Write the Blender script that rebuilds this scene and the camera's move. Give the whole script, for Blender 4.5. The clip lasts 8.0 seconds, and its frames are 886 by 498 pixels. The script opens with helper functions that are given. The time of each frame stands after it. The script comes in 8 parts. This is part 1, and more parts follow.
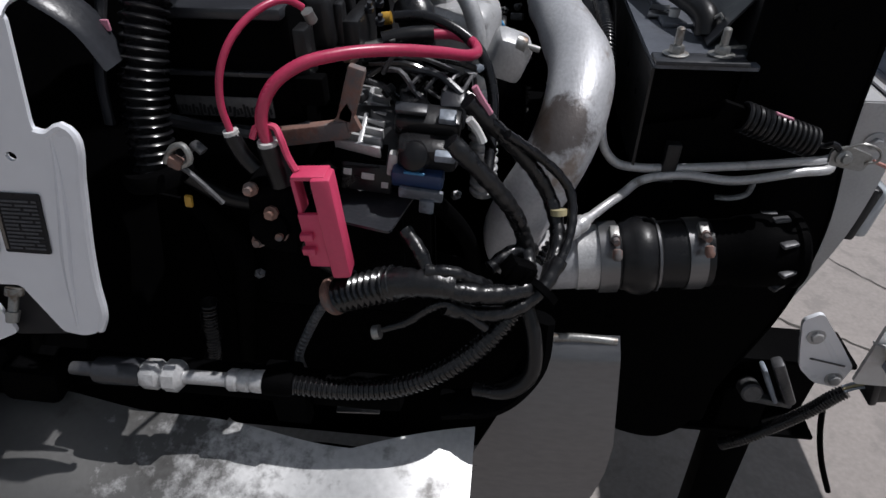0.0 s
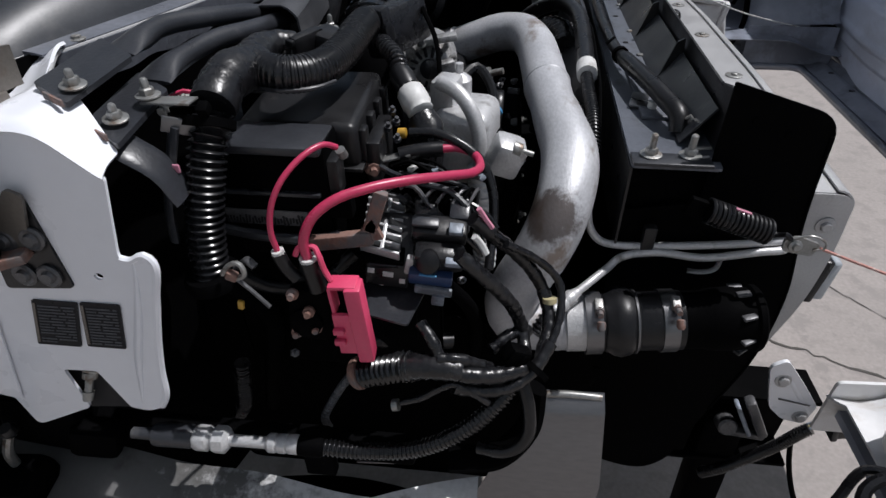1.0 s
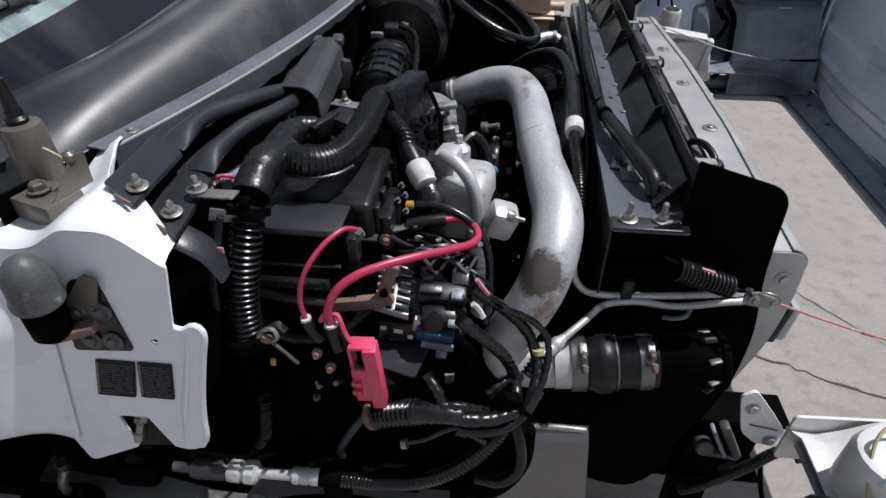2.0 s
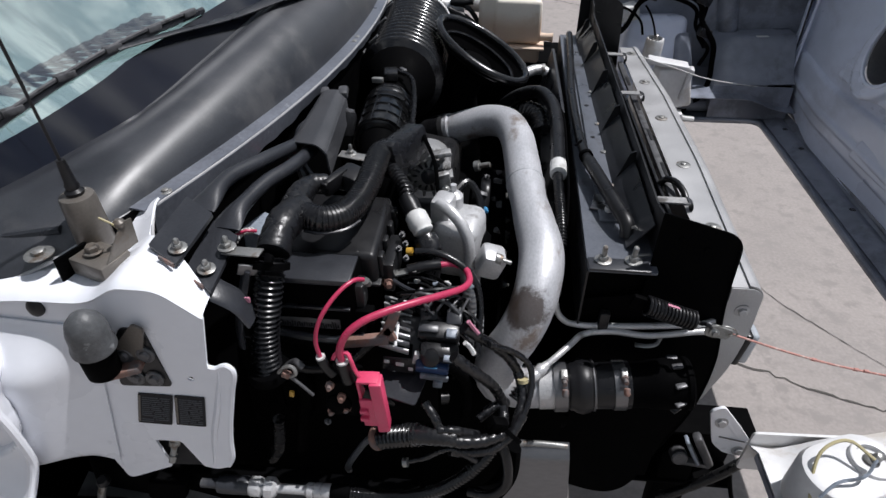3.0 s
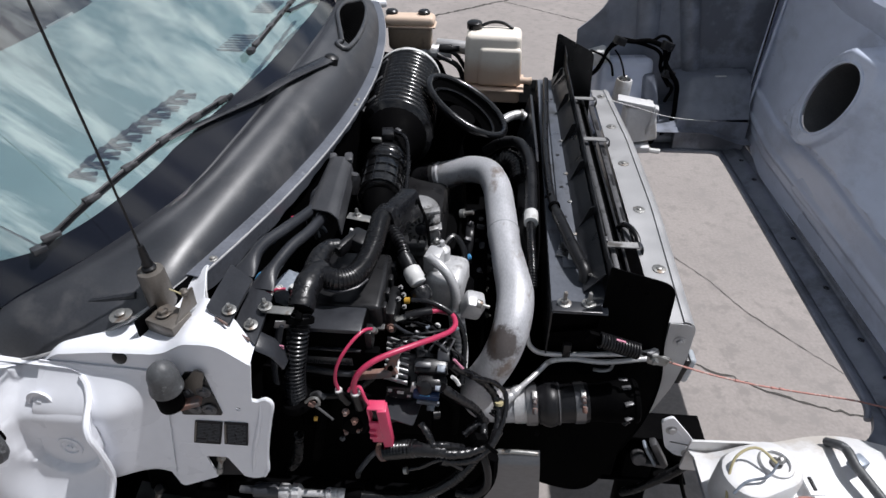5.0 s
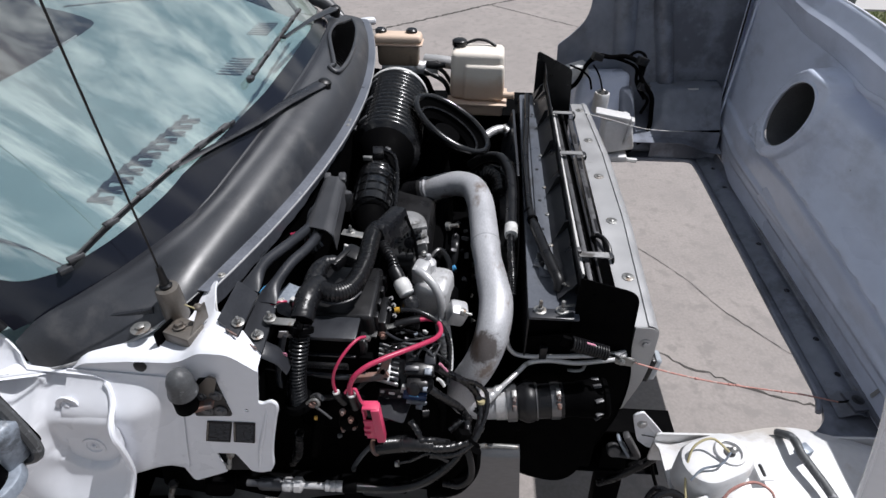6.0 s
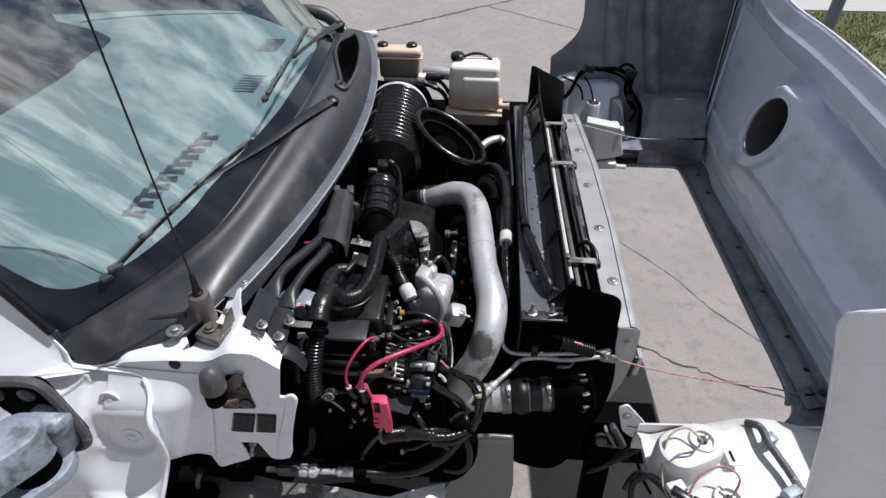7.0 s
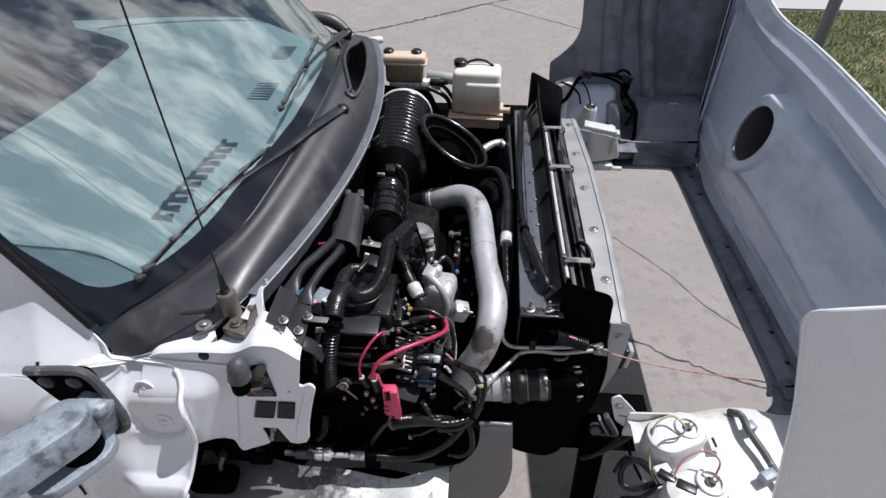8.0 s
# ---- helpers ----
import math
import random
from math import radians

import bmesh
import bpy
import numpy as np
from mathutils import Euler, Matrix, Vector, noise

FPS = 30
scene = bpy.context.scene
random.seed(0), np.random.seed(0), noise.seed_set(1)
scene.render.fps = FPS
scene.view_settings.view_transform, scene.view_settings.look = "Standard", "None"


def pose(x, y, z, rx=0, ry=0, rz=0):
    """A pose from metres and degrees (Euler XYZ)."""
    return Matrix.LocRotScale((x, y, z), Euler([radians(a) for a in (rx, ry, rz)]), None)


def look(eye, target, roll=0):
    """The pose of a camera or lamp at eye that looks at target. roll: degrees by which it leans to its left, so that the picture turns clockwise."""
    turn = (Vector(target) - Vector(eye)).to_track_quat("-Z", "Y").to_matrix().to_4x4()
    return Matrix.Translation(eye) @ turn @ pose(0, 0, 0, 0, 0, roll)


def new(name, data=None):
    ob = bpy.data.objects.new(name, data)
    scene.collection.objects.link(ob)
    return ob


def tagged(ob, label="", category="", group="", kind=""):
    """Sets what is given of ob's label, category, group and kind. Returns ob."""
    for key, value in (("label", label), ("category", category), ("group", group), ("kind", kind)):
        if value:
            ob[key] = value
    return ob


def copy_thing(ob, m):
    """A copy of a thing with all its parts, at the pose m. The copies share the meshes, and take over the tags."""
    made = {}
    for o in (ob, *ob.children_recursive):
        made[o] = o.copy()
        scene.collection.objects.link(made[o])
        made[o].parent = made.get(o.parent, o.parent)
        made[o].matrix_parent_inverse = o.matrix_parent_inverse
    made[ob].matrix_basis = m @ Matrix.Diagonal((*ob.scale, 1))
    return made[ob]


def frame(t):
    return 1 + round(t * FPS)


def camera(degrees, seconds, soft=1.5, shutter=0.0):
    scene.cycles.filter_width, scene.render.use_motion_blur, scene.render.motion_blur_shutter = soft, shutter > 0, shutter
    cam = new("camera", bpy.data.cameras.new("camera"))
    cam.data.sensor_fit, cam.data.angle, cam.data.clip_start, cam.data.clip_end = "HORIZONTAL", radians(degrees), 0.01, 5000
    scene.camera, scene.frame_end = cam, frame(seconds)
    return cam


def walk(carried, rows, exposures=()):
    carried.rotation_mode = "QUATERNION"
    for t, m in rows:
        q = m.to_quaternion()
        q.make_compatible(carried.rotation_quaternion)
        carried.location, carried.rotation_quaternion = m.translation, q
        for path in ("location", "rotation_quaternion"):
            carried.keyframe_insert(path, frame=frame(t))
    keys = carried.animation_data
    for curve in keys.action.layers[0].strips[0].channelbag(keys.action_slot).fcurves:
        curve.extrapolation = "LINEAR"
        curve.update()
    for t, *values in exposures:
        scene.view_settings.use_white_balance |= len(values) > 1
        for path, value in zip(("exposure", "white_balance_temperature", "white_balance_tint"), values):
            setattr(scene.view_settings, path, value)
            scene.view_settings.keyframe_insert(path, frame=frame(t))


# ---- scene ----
cam = camera(75.0, 8.0)
PATH = [
    (0, (0.1579, 0.0129, 1.8114), (-0.0315, 1.5931, 0.6002), -0.53),
    (0.5, (0.1557, 0.0034, 1.8962), (-0.0255, 1.5812, 0.6805), -0.43),
    (1, (0.1461, -0.0106, 1.9715), (-0.0308, 1.5671, 0.7552), -0.44),
    (1.5, (0.1445, -0.0258, 2.0450), (-0.0271, 1.5495, 0.8248), -0.44),
    (2, (0.1430, -0.0482, 2.1131), (-0.0250, 1.5303, 0.8966), -0.21),
    (3.5, (0.1506, -0.1256, 2.3133), (0.0022, 1.4483, 1.0882), -0.06),
    (4, (0.1476, -0.1560, 2.3769), (0.0013, 1.4159, 1.1490), -0.08),
    (4.5, (0.1521, -0.1882, 2.4339), (0.0151, 1.3844, 1.2058), -0.05),
    (6, (0.1835, -0.3029, 2.6022), (0.0889, 1.2675, 1.3674), 0.16),
    (6.5, (0.1843, -0.3504, 2.6625), (0.1013, 1.2176, 1.4237), 0.15),
    (7, (0.1794, -0.3977, 2.7196), (0.0956, 1.1644, 1.4734), 0.30),
    (7.5, (0.1733, -0.4446, 2.7715), (0.0886, 1.1114, 1.5179), 0.42),
    (8, (0.1686, -0.4837, 2.8129), (0.0861, 1.0662, 1.5516), 0.48),
]
walk(cam, [(t, look(eye, target, roll)) for t, eye, target, roll in PATH],
     [(0.0, -0.26), (0.5, -0.16), (1.0, -0.04), (1.5, 0.04), (2.0, 0.08), (3.5, 0.14), (8.0, 0.14)])

# ---- world, sun, exposure ----
SUN = Vector((0.45, 0.2, 1.0)).normalized()
world = bpy.data.worlds.new("sky")
scene.world = world
world.use_nodes = True
wn, wl = world.node_tree.nodes, world.node_tree.links
wn.clear()
w_out = wn.new("ShaderNodeOutputWorld")
w_bg = wn.new("ShaderNodeBackground")
w_bg.inputs["Strength"].default_value = 0.042
w_sky = wn.new("ShaderNodeTexSky")
w_sky.sky_type = "NISHITA"
w_sky.sun_disc = False
w_sky.sun_elevation = math.asin(SUN.z)
w_sky.sun_rotation = math.atan2(SUN.x, SUN.y)
w_co = wn.new("ShaderNodeTexCoord")
w_map = wn.new("ShaderNodeMapping")
w_map.inputs["Scale"].default_value = (2.0, 2.6, 2.0)
w_map.inputs["Rotation"].default_value = (0.3, 0.2, 0.7)
w_noise = wn.new("ShaderNodeTexNoise")
w_noise.inputs["Scale"].default_value = 2.6
w_noise.inputs["Detail"].default_value = 9.0
w_noise.inputs["Roughness"].default_value = 0.62
w_noise.inputs["Distortion"].default_value = 0.25
w_ramp = wn.new("ShaderNodeValToRGB")
w_ramp.color_ramp.elements[0].position, w_ramp.color_ramp.elements[1].position = 0.46, 0.66
w_mix = wn.new("ShaderNodeMixRGB")
w_mix.inputs["Color2"].default_value = (19.0, 19.6, 20.2, 1)
wl.new(w_co.outputs["Generated"], w_map.inputs["Vector"])
wl.new(w_map.outputs["Vector"], w_noise.inputs["Vector"])
wl.new(w_noise.outputs["Fac"], w_ramp.inputs["Fac"])
wl.new(w_ramp.outputs["Color"], w_mix.inputs["Fac"])
wl.new(w_sky.outputs["Color"], w_mix.inputs["Color1"])
wl.new(w_mix.outputs["Color"], w_bg.inputs["Color"])
wl.new(w_bg.outputs["Background"], w_out.inputs["Surface"])
sun_data = bpy.data.lights.new("sun", "SUN")
sun_data.energy, sun_data.angle, sun_data.color = 4.5, radians(0.53), (0.975, 0.963, 0.985)
sun_ob = new("sun", sun_data)
sun_ob.matrix_world = look(SUN * 20, (0, 0, 0))


# ---- materials ----
def material(name, base, rough=0.5, metal=0.0, vary=0.12, scale=18.0, fine=160.0, bump=0.15, spots=None, spot_scale=6.0, spot_at=0.62,
             blot=None, coat=0.0, stretch=(1, 1, 1), spec=0.5, level=None):
    """Principled surface: base colour varied at two sizes, roughness variation, fine relief, stains of a second colour, and a stained fluid level."""
    m = bpy.data.materials.new(name)
    m.use_nodes = True
    nt = m.node_tree
    n, ln = nt.nodes, nt.links
    b = n["Principled BSDF"]
    b.inputs["Roughness"].default_value, b.inputs["Metallic"].default_value = rough, metal
    b.inputs["Coat Weight"].default_value = coat
    b.inputs["Specular IOR Level"].default_value = spec
    co = n.new("ShaderNodeTexCoord")
    mp = n.new("ShaderNodeMapping")
    mp.inputs["Scale"].default_value = stretch
    ln.new(co.outputs["Object"], mp.inputs["Vector"])
    big, small = n.new("ShaderNodeTexNoise"), n.new("ShaderNodeTexNoise")
    for t, sc in ((big, scale), (small, fine)):
        t.inputs["Scale"].default_value, t.inputs["Detail"].default_value = sc, 6.0
        ln.new(mp.outputs["Vector"], t.inputs["Vector"])
    add = n.new("ShaderNodeMath")
    add.operation = "ADD"
    ln.new(big.outputs["Fac"], add.inputs[0])
    ln.new(small.outputs["Fac"], add.inputs[1])
    ramp = n.new("ShaderNodeMapRange")
    ramp.inputs["From Min"].default_value, ramp.inputs["From Max"].default_value = 0.6, 1.4
    ramp.inputs["To Min"].default_value, ramp.inputs["To Max"].default_value = 1 - vary, 1 + vary
    ln.new(add.outputs[0], ramp.inputs["Value"])
    mul = n.new("ShaderNodeVectorMath")
    mul.operation = "SCALE"
    mul.inputs[0].default_value = base
    ln.new(ramp.outputs[0], mul.inputs["Scale"])
    colour = mul.outputs[0]
    if spots:
        st = n.new("ShaderNodeTexNoise")
        st.inputs["Scale"].default_value, st.inputs["Detail"].default_value, st.inputs["Roughness"].default_value = spot_scale, 8.0, 0.65
        ln.new(mp.outputs["Vector"], st.inputs["Vector"])
        sr = n.new("ShaderNodeMapRange")
        sr.inputs["From Min"].default_value, sr.inputs["From Max"].default_value = spot_at - 0.04, spot_at + 0.06
        ln.new(st.outputs["Fac"], sr.inputs["Value"])
        mx = n.new("ShaderNodeMixRGB")
        mx.inputs["Color2"].default_value = (*spots, 1)
        ln.new(sr.outputs[0], mx.inputs["Fac"])
        ln.new(colour, mx.inputs["Color1"])
        colour = mx.outputs["Color"]
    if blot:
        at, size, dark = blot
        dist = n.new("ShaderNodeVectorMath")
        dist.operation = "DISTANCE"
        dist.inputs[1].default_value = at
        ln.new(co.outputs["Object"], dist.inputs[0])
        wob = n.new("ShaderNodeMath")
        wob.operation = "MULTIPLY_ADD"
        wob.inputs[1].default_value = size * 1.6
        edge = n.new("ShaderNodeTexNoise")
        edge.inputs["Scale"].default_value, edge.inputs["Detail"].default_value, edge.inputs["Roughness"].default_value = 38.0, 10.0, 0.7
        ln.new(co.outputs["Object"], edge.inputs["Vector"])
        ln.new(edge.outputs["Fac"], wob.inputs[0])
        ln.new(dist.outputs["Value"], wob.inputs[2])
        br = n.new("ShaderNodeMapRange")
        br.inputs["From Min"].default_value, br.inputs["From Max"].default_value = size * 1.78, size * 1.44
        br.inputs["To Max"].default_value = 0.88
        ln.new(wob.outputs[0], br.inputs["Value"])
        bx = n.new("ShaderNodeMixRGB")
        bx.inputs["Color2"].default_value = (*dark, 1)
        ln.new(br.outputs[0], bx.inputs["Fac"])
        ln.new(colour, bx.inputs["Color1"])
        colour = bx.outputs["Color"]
    if level:
        height, soft, tone = level
        sep = n.new("ShaderNodeSeparateXYZ")
        ln.new(co.outputs["Object"], sep.inputs[0])
        wav = n.new("ShaderNodeMath")
        wav.operation = "MULTIPLY_ADD"
        wav.inputs[1].default_value = soft
        ln.new(big.outputs["Fac"], wav.inputs[0])
        ln.new(sep.outputs["Z"], wav.inputs[2])
        lr = n.new("ShaderNodeMapRange")
        lr.inputs["From Min"].default_value, lr.inputs["From Max"].default_value = height + soft, height
        lr.inputs["To Max"].default_value = 0.75
        ln.new(wav.outputs[0], lr.inputs["Value"])
        lx = n.new("ShaderNodeMixRGB")
        lx.inputs["Color2"].default_value = (*tone, 1)
        ln.new(lr.outputs[0], lx.inputs["Fac"])
        ln.new(colour, lx.inputs["Color1"])
        colour = lx.outputs["Color"]
    ln.new(colour, b.inputs["Base Color"])
    rr = n.new("ShaderNodeMapRange")
    rr.inputs["From Min"].default_value, rr.inputs["From Max"].default_value = 0.3, 0.7
    rr.inputs["To Min"].default_value, rr.inputs["To Max"].default_value = max(0.02, rough - 0.1), min(1, rough + 0.1)
    ln.new(big.outputs["Fac"], rr.inputs["Value"])
    ln.new(rr.outputs[0], b.inputs["Roughness"])
    if bump:
        bp = n.new("ShaderNodeBump")
        bp.inputs["Strength"].default_value, bp.inputs["Distance"].default_value = bump, 0.002
        ln.new(small.outputs["Fac"], bp.inputs["Height"])
        ln.new(bp.outputs["Normal"], b.inputs["Normal"])
    return m


M = {}
M["white"] = material("white_paint", (0.74, 0.755, 0.80), 0.30, 0, 0.03, 5, 40, 0.02, spots=(0.64, 0.64, 0.65), spot_scale=4, spot_at=0.74, coat=0.4)
M["hood_in"] = material("hood_inner_paint", (0.60, 0.65, 0.78), 0.32, 0, 0.09, 2.2, 14, 0.0, spots=(0.49, 0.53, 0.635), spot_scale=2.9, spot_at=0.57, coat=0.35, spec=0.6, stretch=(1.0, 0.8, 1.5))
M["black"] = material("black_plastic", (0.011, 0.011, 0.012), 0.34, 0, 0.3, 20, 300, 0.12, spots=(0.028, 0.027, 0.027), spot_scale=14, spot_at=0.64, spec=0.35)
# Blacker than the plastics: the unlit depth of the bay is put into the colour.
M["matte"] = material("matte_unlit_black", (0.0015, 0.0015, 0.0017), 0.7, 0, 0.3, 20, 200, 0.2, spots=(0.004, 0.004, 0.004), spot_scale=12, spot_at=0.66, spec=0.02)
M["rubber"] = material("black_rubber", (0.007, 0.007, 0.008), 0.33, 0, 0.25, 30, 260, 0.1, spots=(0.018, 0.018, 0.018), spot_scale=16, spot_at=0.68, spec=0.35)
M["loom"] = material("ribbed_loom_plastic", (0.006, 0.006, 0.007), 0.26, 0, 0.25, 30, 260, 0.05, spots=(0.018, 0.018, 0.017), spot_scale=20, spot_at=0.68, spec=0.48)
M["tape"] = material("black_tape", (0.006, 0.006, 0.007), 0.30, 0, 0.35, 45, 90, 0.7, spots=(0.016, 0.016, 0.017), spot_scale=26, spot_at=0.62)
M["gloss"] = material("glossy_black_plastic", (0.005, 0.005, 0.0055), 0.20, 0, 0.2, 20, 200, 0.03, spots=(0.010, 0.010, 0.010), spot_scale=12, spot_at=0.66, spec=0.60)
M["flange_grey"] = material("grey_painted_flange", (0.13, 0.14, 0.165), 0.36, 0.2, 0.3, 9, 120, 0.1, spots=(0.34, 0.35, 0.37), spot_scale=14, spot_at=0.66)
M["frit"] = material("printed_glass_border", (0.009, 0.010, 0.015), 0.07, 0, 0.15, 4, 40, 0.0, spec=0.6)
M["cowl"] = material("weathered_cowl_plastic", (0.0165, 0.0185, 0.0240), 0.50, 0, 0.45, 7, 220, 0.06, spots=(0.046, 0.046, 0.049), spot_scale=6, spot_at=0.58, spec=1.0)
M["dusty"] = material("dusty_white_paint", (0.60, 0.60, 0.605), 0.42, 0, 0.10, 6, 60, 0.03, spots=(0.46, 0.43, 0.395), spot_scale=5, spot_at=0.57)
# Darker copy of hood_in: deep shade is put into the colour, along with grime.
M["hood_side"] = material("shaded_dirty_hood_paint", (0.185, 0.202, 0.245), 0.36, 0, 0.26, 2.5, 20, 0.0, spots=(0.105, 0.114, 0.138), spot_scale=4, spot_at=0.56, coat=0.25)
M["dash_grey"] = material("black_panel", (0.022, 0.0235, 0.028), 0.34, 0, 0.3, 12, 220, 0.15, spots=(0.065, 0.065, 0.068), spot_scale=11, spot_at=0.63)
M["alu"] = material("cast_aluminium", (0.49, 0.49, 0.495), 0.38, 0.40, 0.18, 18, 260, 0.3, spots=(0.20, 0.19, 0.18), spot_scale=16, spot_at=0.61)
M["pipe"] = material("coated_pipe_metal", (0.43, 0.435, 0.455), 0.48, 0.3, 0.20, 14, 240, 0.22, spots=(0.20, 0.165, 0.145), spot_scale=11, spot_at=0.585, blot=((0.010, -0.285, 0.185), 0.050, (0.050, 0.036, 0.030)), stretch=(1.0, 0.45, 1.0))
M["steel"] = material("brushed_steel", (0.17, 0.17, 0.175), 0.32, 0.85, 0.12, 5, 160, 0.06, stretch=(0.3, 1.0, 1.0))
M["silver"] = material("silver_paint", (0.40, 0.40, 0.405), 0.40, 0.35, 0.10, 10, 260, 0.10, spots=(0.24, 0.235, 0.23), spot_scale=8, spot_at=0.66)
M["zinc"] = material("zinc_plate", (0.29, 0.29, 0.28), 0.42, 0.7, 0.2, 30, 260, 0.15, spots=(0.15, 0.115, 0.09), spot_scale=30, spot_at=0.58)
M["rust"] = material("rusty_steel", (0.22, 0.125, 0.10), 0.75, 0.15, 0.35, 26, 180, 0.5, spots=(0.13, 0.12, 0.12), spot_scale=22, spot_at=0.52)
M["olive"] = material("dull_bronze_metal", (0.135, 0.122, 0.108), 0.40, 0.35, 0.18, 16, 240, 0.15, spots=(0.12, 0.095, 0.075), spot_scale=12, spot_at=0.60)
M["red"] = material("red_cable_jacket", (0.42, 0.030, 0.085), 0.36, 0, 0.12, 30, 240, 0.06, spots=(0.24, 0.02, 0.05), spot_scale=14, spot_at=0.62)
M["redcap"] = material("red_plastic", (0.58, 0.055, 0.13), 0.42, 0, 0.06, 30, 240, 0.04)
M["cream"] = material("aged_translucent_plastic", (0.80, 0.735, 0.65), 0.45, 0, 0.06, 7, 180, 0.06, spots=(0.70, 0.60, 0.47), spot_scale=5, spot_at=0.64, level=(0.19, 0.06, (0.60, 0.42, 0.30)))
M["amber"] = material("stained_reservoir_plastic", (0.30, 0.23, 0.17), 0.35, 0, 0.2, 9, 180, 0.06, spots=(0.16, 0.11, 0.08), spot_scale=8, spot_at=0.55)
M["bluegrey"] = material("satin_radiator_paint", (0.088, 0.096, 0.114), 0.36, 0, 0.22, 9, 160, 0.1, spots=(0.045, 0.047, 0.052), spot_scale=9, spot_at=0.60)
# Pale base stands in for sun glare on the ledge; the blot dulls its cab end.
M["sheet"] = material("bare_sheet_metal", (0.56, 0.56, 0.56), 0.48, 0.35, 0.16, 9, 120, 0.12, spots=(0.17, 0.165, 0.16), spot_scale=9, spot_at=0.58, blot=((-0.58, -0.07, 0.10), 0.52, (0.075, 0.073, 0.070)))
M["blue"] = material("blue_plastic", (0.014, 0.035, 0.10), 0.4, 0, 0.15, 30, 240, 0.1)
M["cyan"] = material("light_blue_plastic", (0.05, 0.22, 0.42), 0.45, 0, 0.1, 30, 240, 0.1)
M["yellow"] = material("yellow_plastic", (0.42, 0.24, 0.03), 0.5, 0, 0.2, 30, 240, 0.1, spots=(0.15, 0.10, 0.05), spot_scale=30, spot_at=0.6)
M["whiteplastic"] = material("white_plastic", (0.55, 0.55, 0.54), 0.5, 0, 0.12, 20, 200, 0.08, spots=(0.26, 0.25, 0.23), spot_scale=13, spot_at=0.60)
M["pink"] = material("pink_paint_mark", (0.50, 0.20, 0.28), 0.6, 0, 0.1, 40, 240, 0.1)
M["cord"] = material("faded_red_cord", (0.42, 0.21, 0.18), 0.8, 0, 0.3, 60, 300, 0.4, spots=(0.50, 0.40, 0.36), spot_scale=40, spot_at=0.58)
M["wire_y"] = material("yellow_wire_jacket", (0.40, 0.35, 0.20), 0.5, 0, 0.1, 40, 240, 0.05)
M["dash"] = material("dashboard_vinyl", (0.26, 0.33, 0.34), 0.65, 0, 0.08, 6, 260, 0.15)
M["ink"] = material("dark_print", (0.02, 0.02, 0.022), 0.5, 0, 0.1, 40, 240, 0.0, spec=0.12)
M["print"] = material("pale_print", (0.075, 0.078, 0.085), 0.5, 0, 0.3, 60, 240, 0.0, spec=0.12)
M["paper"] = material("dark_sticker", (0.012, 0.0125, 0.015), 0.35, 0, 0.2, 40, 240, 0.0, spec=0.12)
M["ballrub"] = material("weathered_rubber", (0.065, 0.068, 0.072), 0.5, 0, 0.35, 24, 160, 0.4, spots=(0.34, 0.35, 0.36), spot_scale=26, spot_at=0.62)
M["mirror_grey"] = material("weathered_grey_casting", (0.25, 0.285, 0.335), 0.46, 0.15, 0.30, 16, 120, 0.35, spots=(0.11, 0.125, 0.145), spot_scale=13, spot_at=0.54)
M["dimgrey"] = material("dull_grey_metal", (0.10, 0.10, 0.105), 0.45, 0.4, 0.3, 18, 160, 0.3, spots=(0.04, 0.04, 0.042), spot_scale=18, spot_at=0.55)
M["concrete"] = material("worn_pavement", (0.272, 0.246, 0.232), 0.9, 0, 0.20, 2.2, 55, 0.12, spots=(0.232, 0.212, 0.201), spot_scale=9, spot_at=0.55)
M["path"] = material("pale_concrete_path", (0.42, 0.41, 0.40), 0.9, 0, 0.08, 3, 70, 0.4)
M["crack"] = material("crack_filling", (0.06, 0.055, 0.05), 0.95, 0, 0.3, 20, 90, 0.5)
M["soil"] = material("lawn_soil", (0.125, 0.125, 0.06), 0.95, 0, 0.35, 3, 40, 0.6, spots=(0.26, 0.235, 0.14), spot_scale=1.6, spot_at=0.57)
M["grass"] = material("grass_blades", (0.155, 0.21, 0.075), 0.7, 0, 0.35, 2, 12, 0.0, spots=(0.36, 0.33, 0.19), spot_scale=1.6, spot_at=0.57)
M["post"] = material("grey_painted_post", (0.16, 0.17, 0.18), 0.55, 0.2, 0.1, 12, 160, 0.1)
M["cover"] = material("satin_cover_plastic", (0.038, 0.039, 0.043), 0.42, 0, 0.25, 12, 220, 0.15, spots=(0.075, 0.075, 0.08), spot_scale=11, spot_at=0.64)
M["alu_dull"] = material("oxidised_aluminium", (0.27, 0.27, 0.27), 0.48, 0.35, 0.25, 20, 200, 0.4, spots=(0.08, 0.075, 0.07), spot_scale=18, spot_at=0.55)
M["clear"] = material("clear_lens", (0.42, 0.45, 0.48), 0.14, 0.2, 0.05, 20, 200, 0.0, coat=0.5)


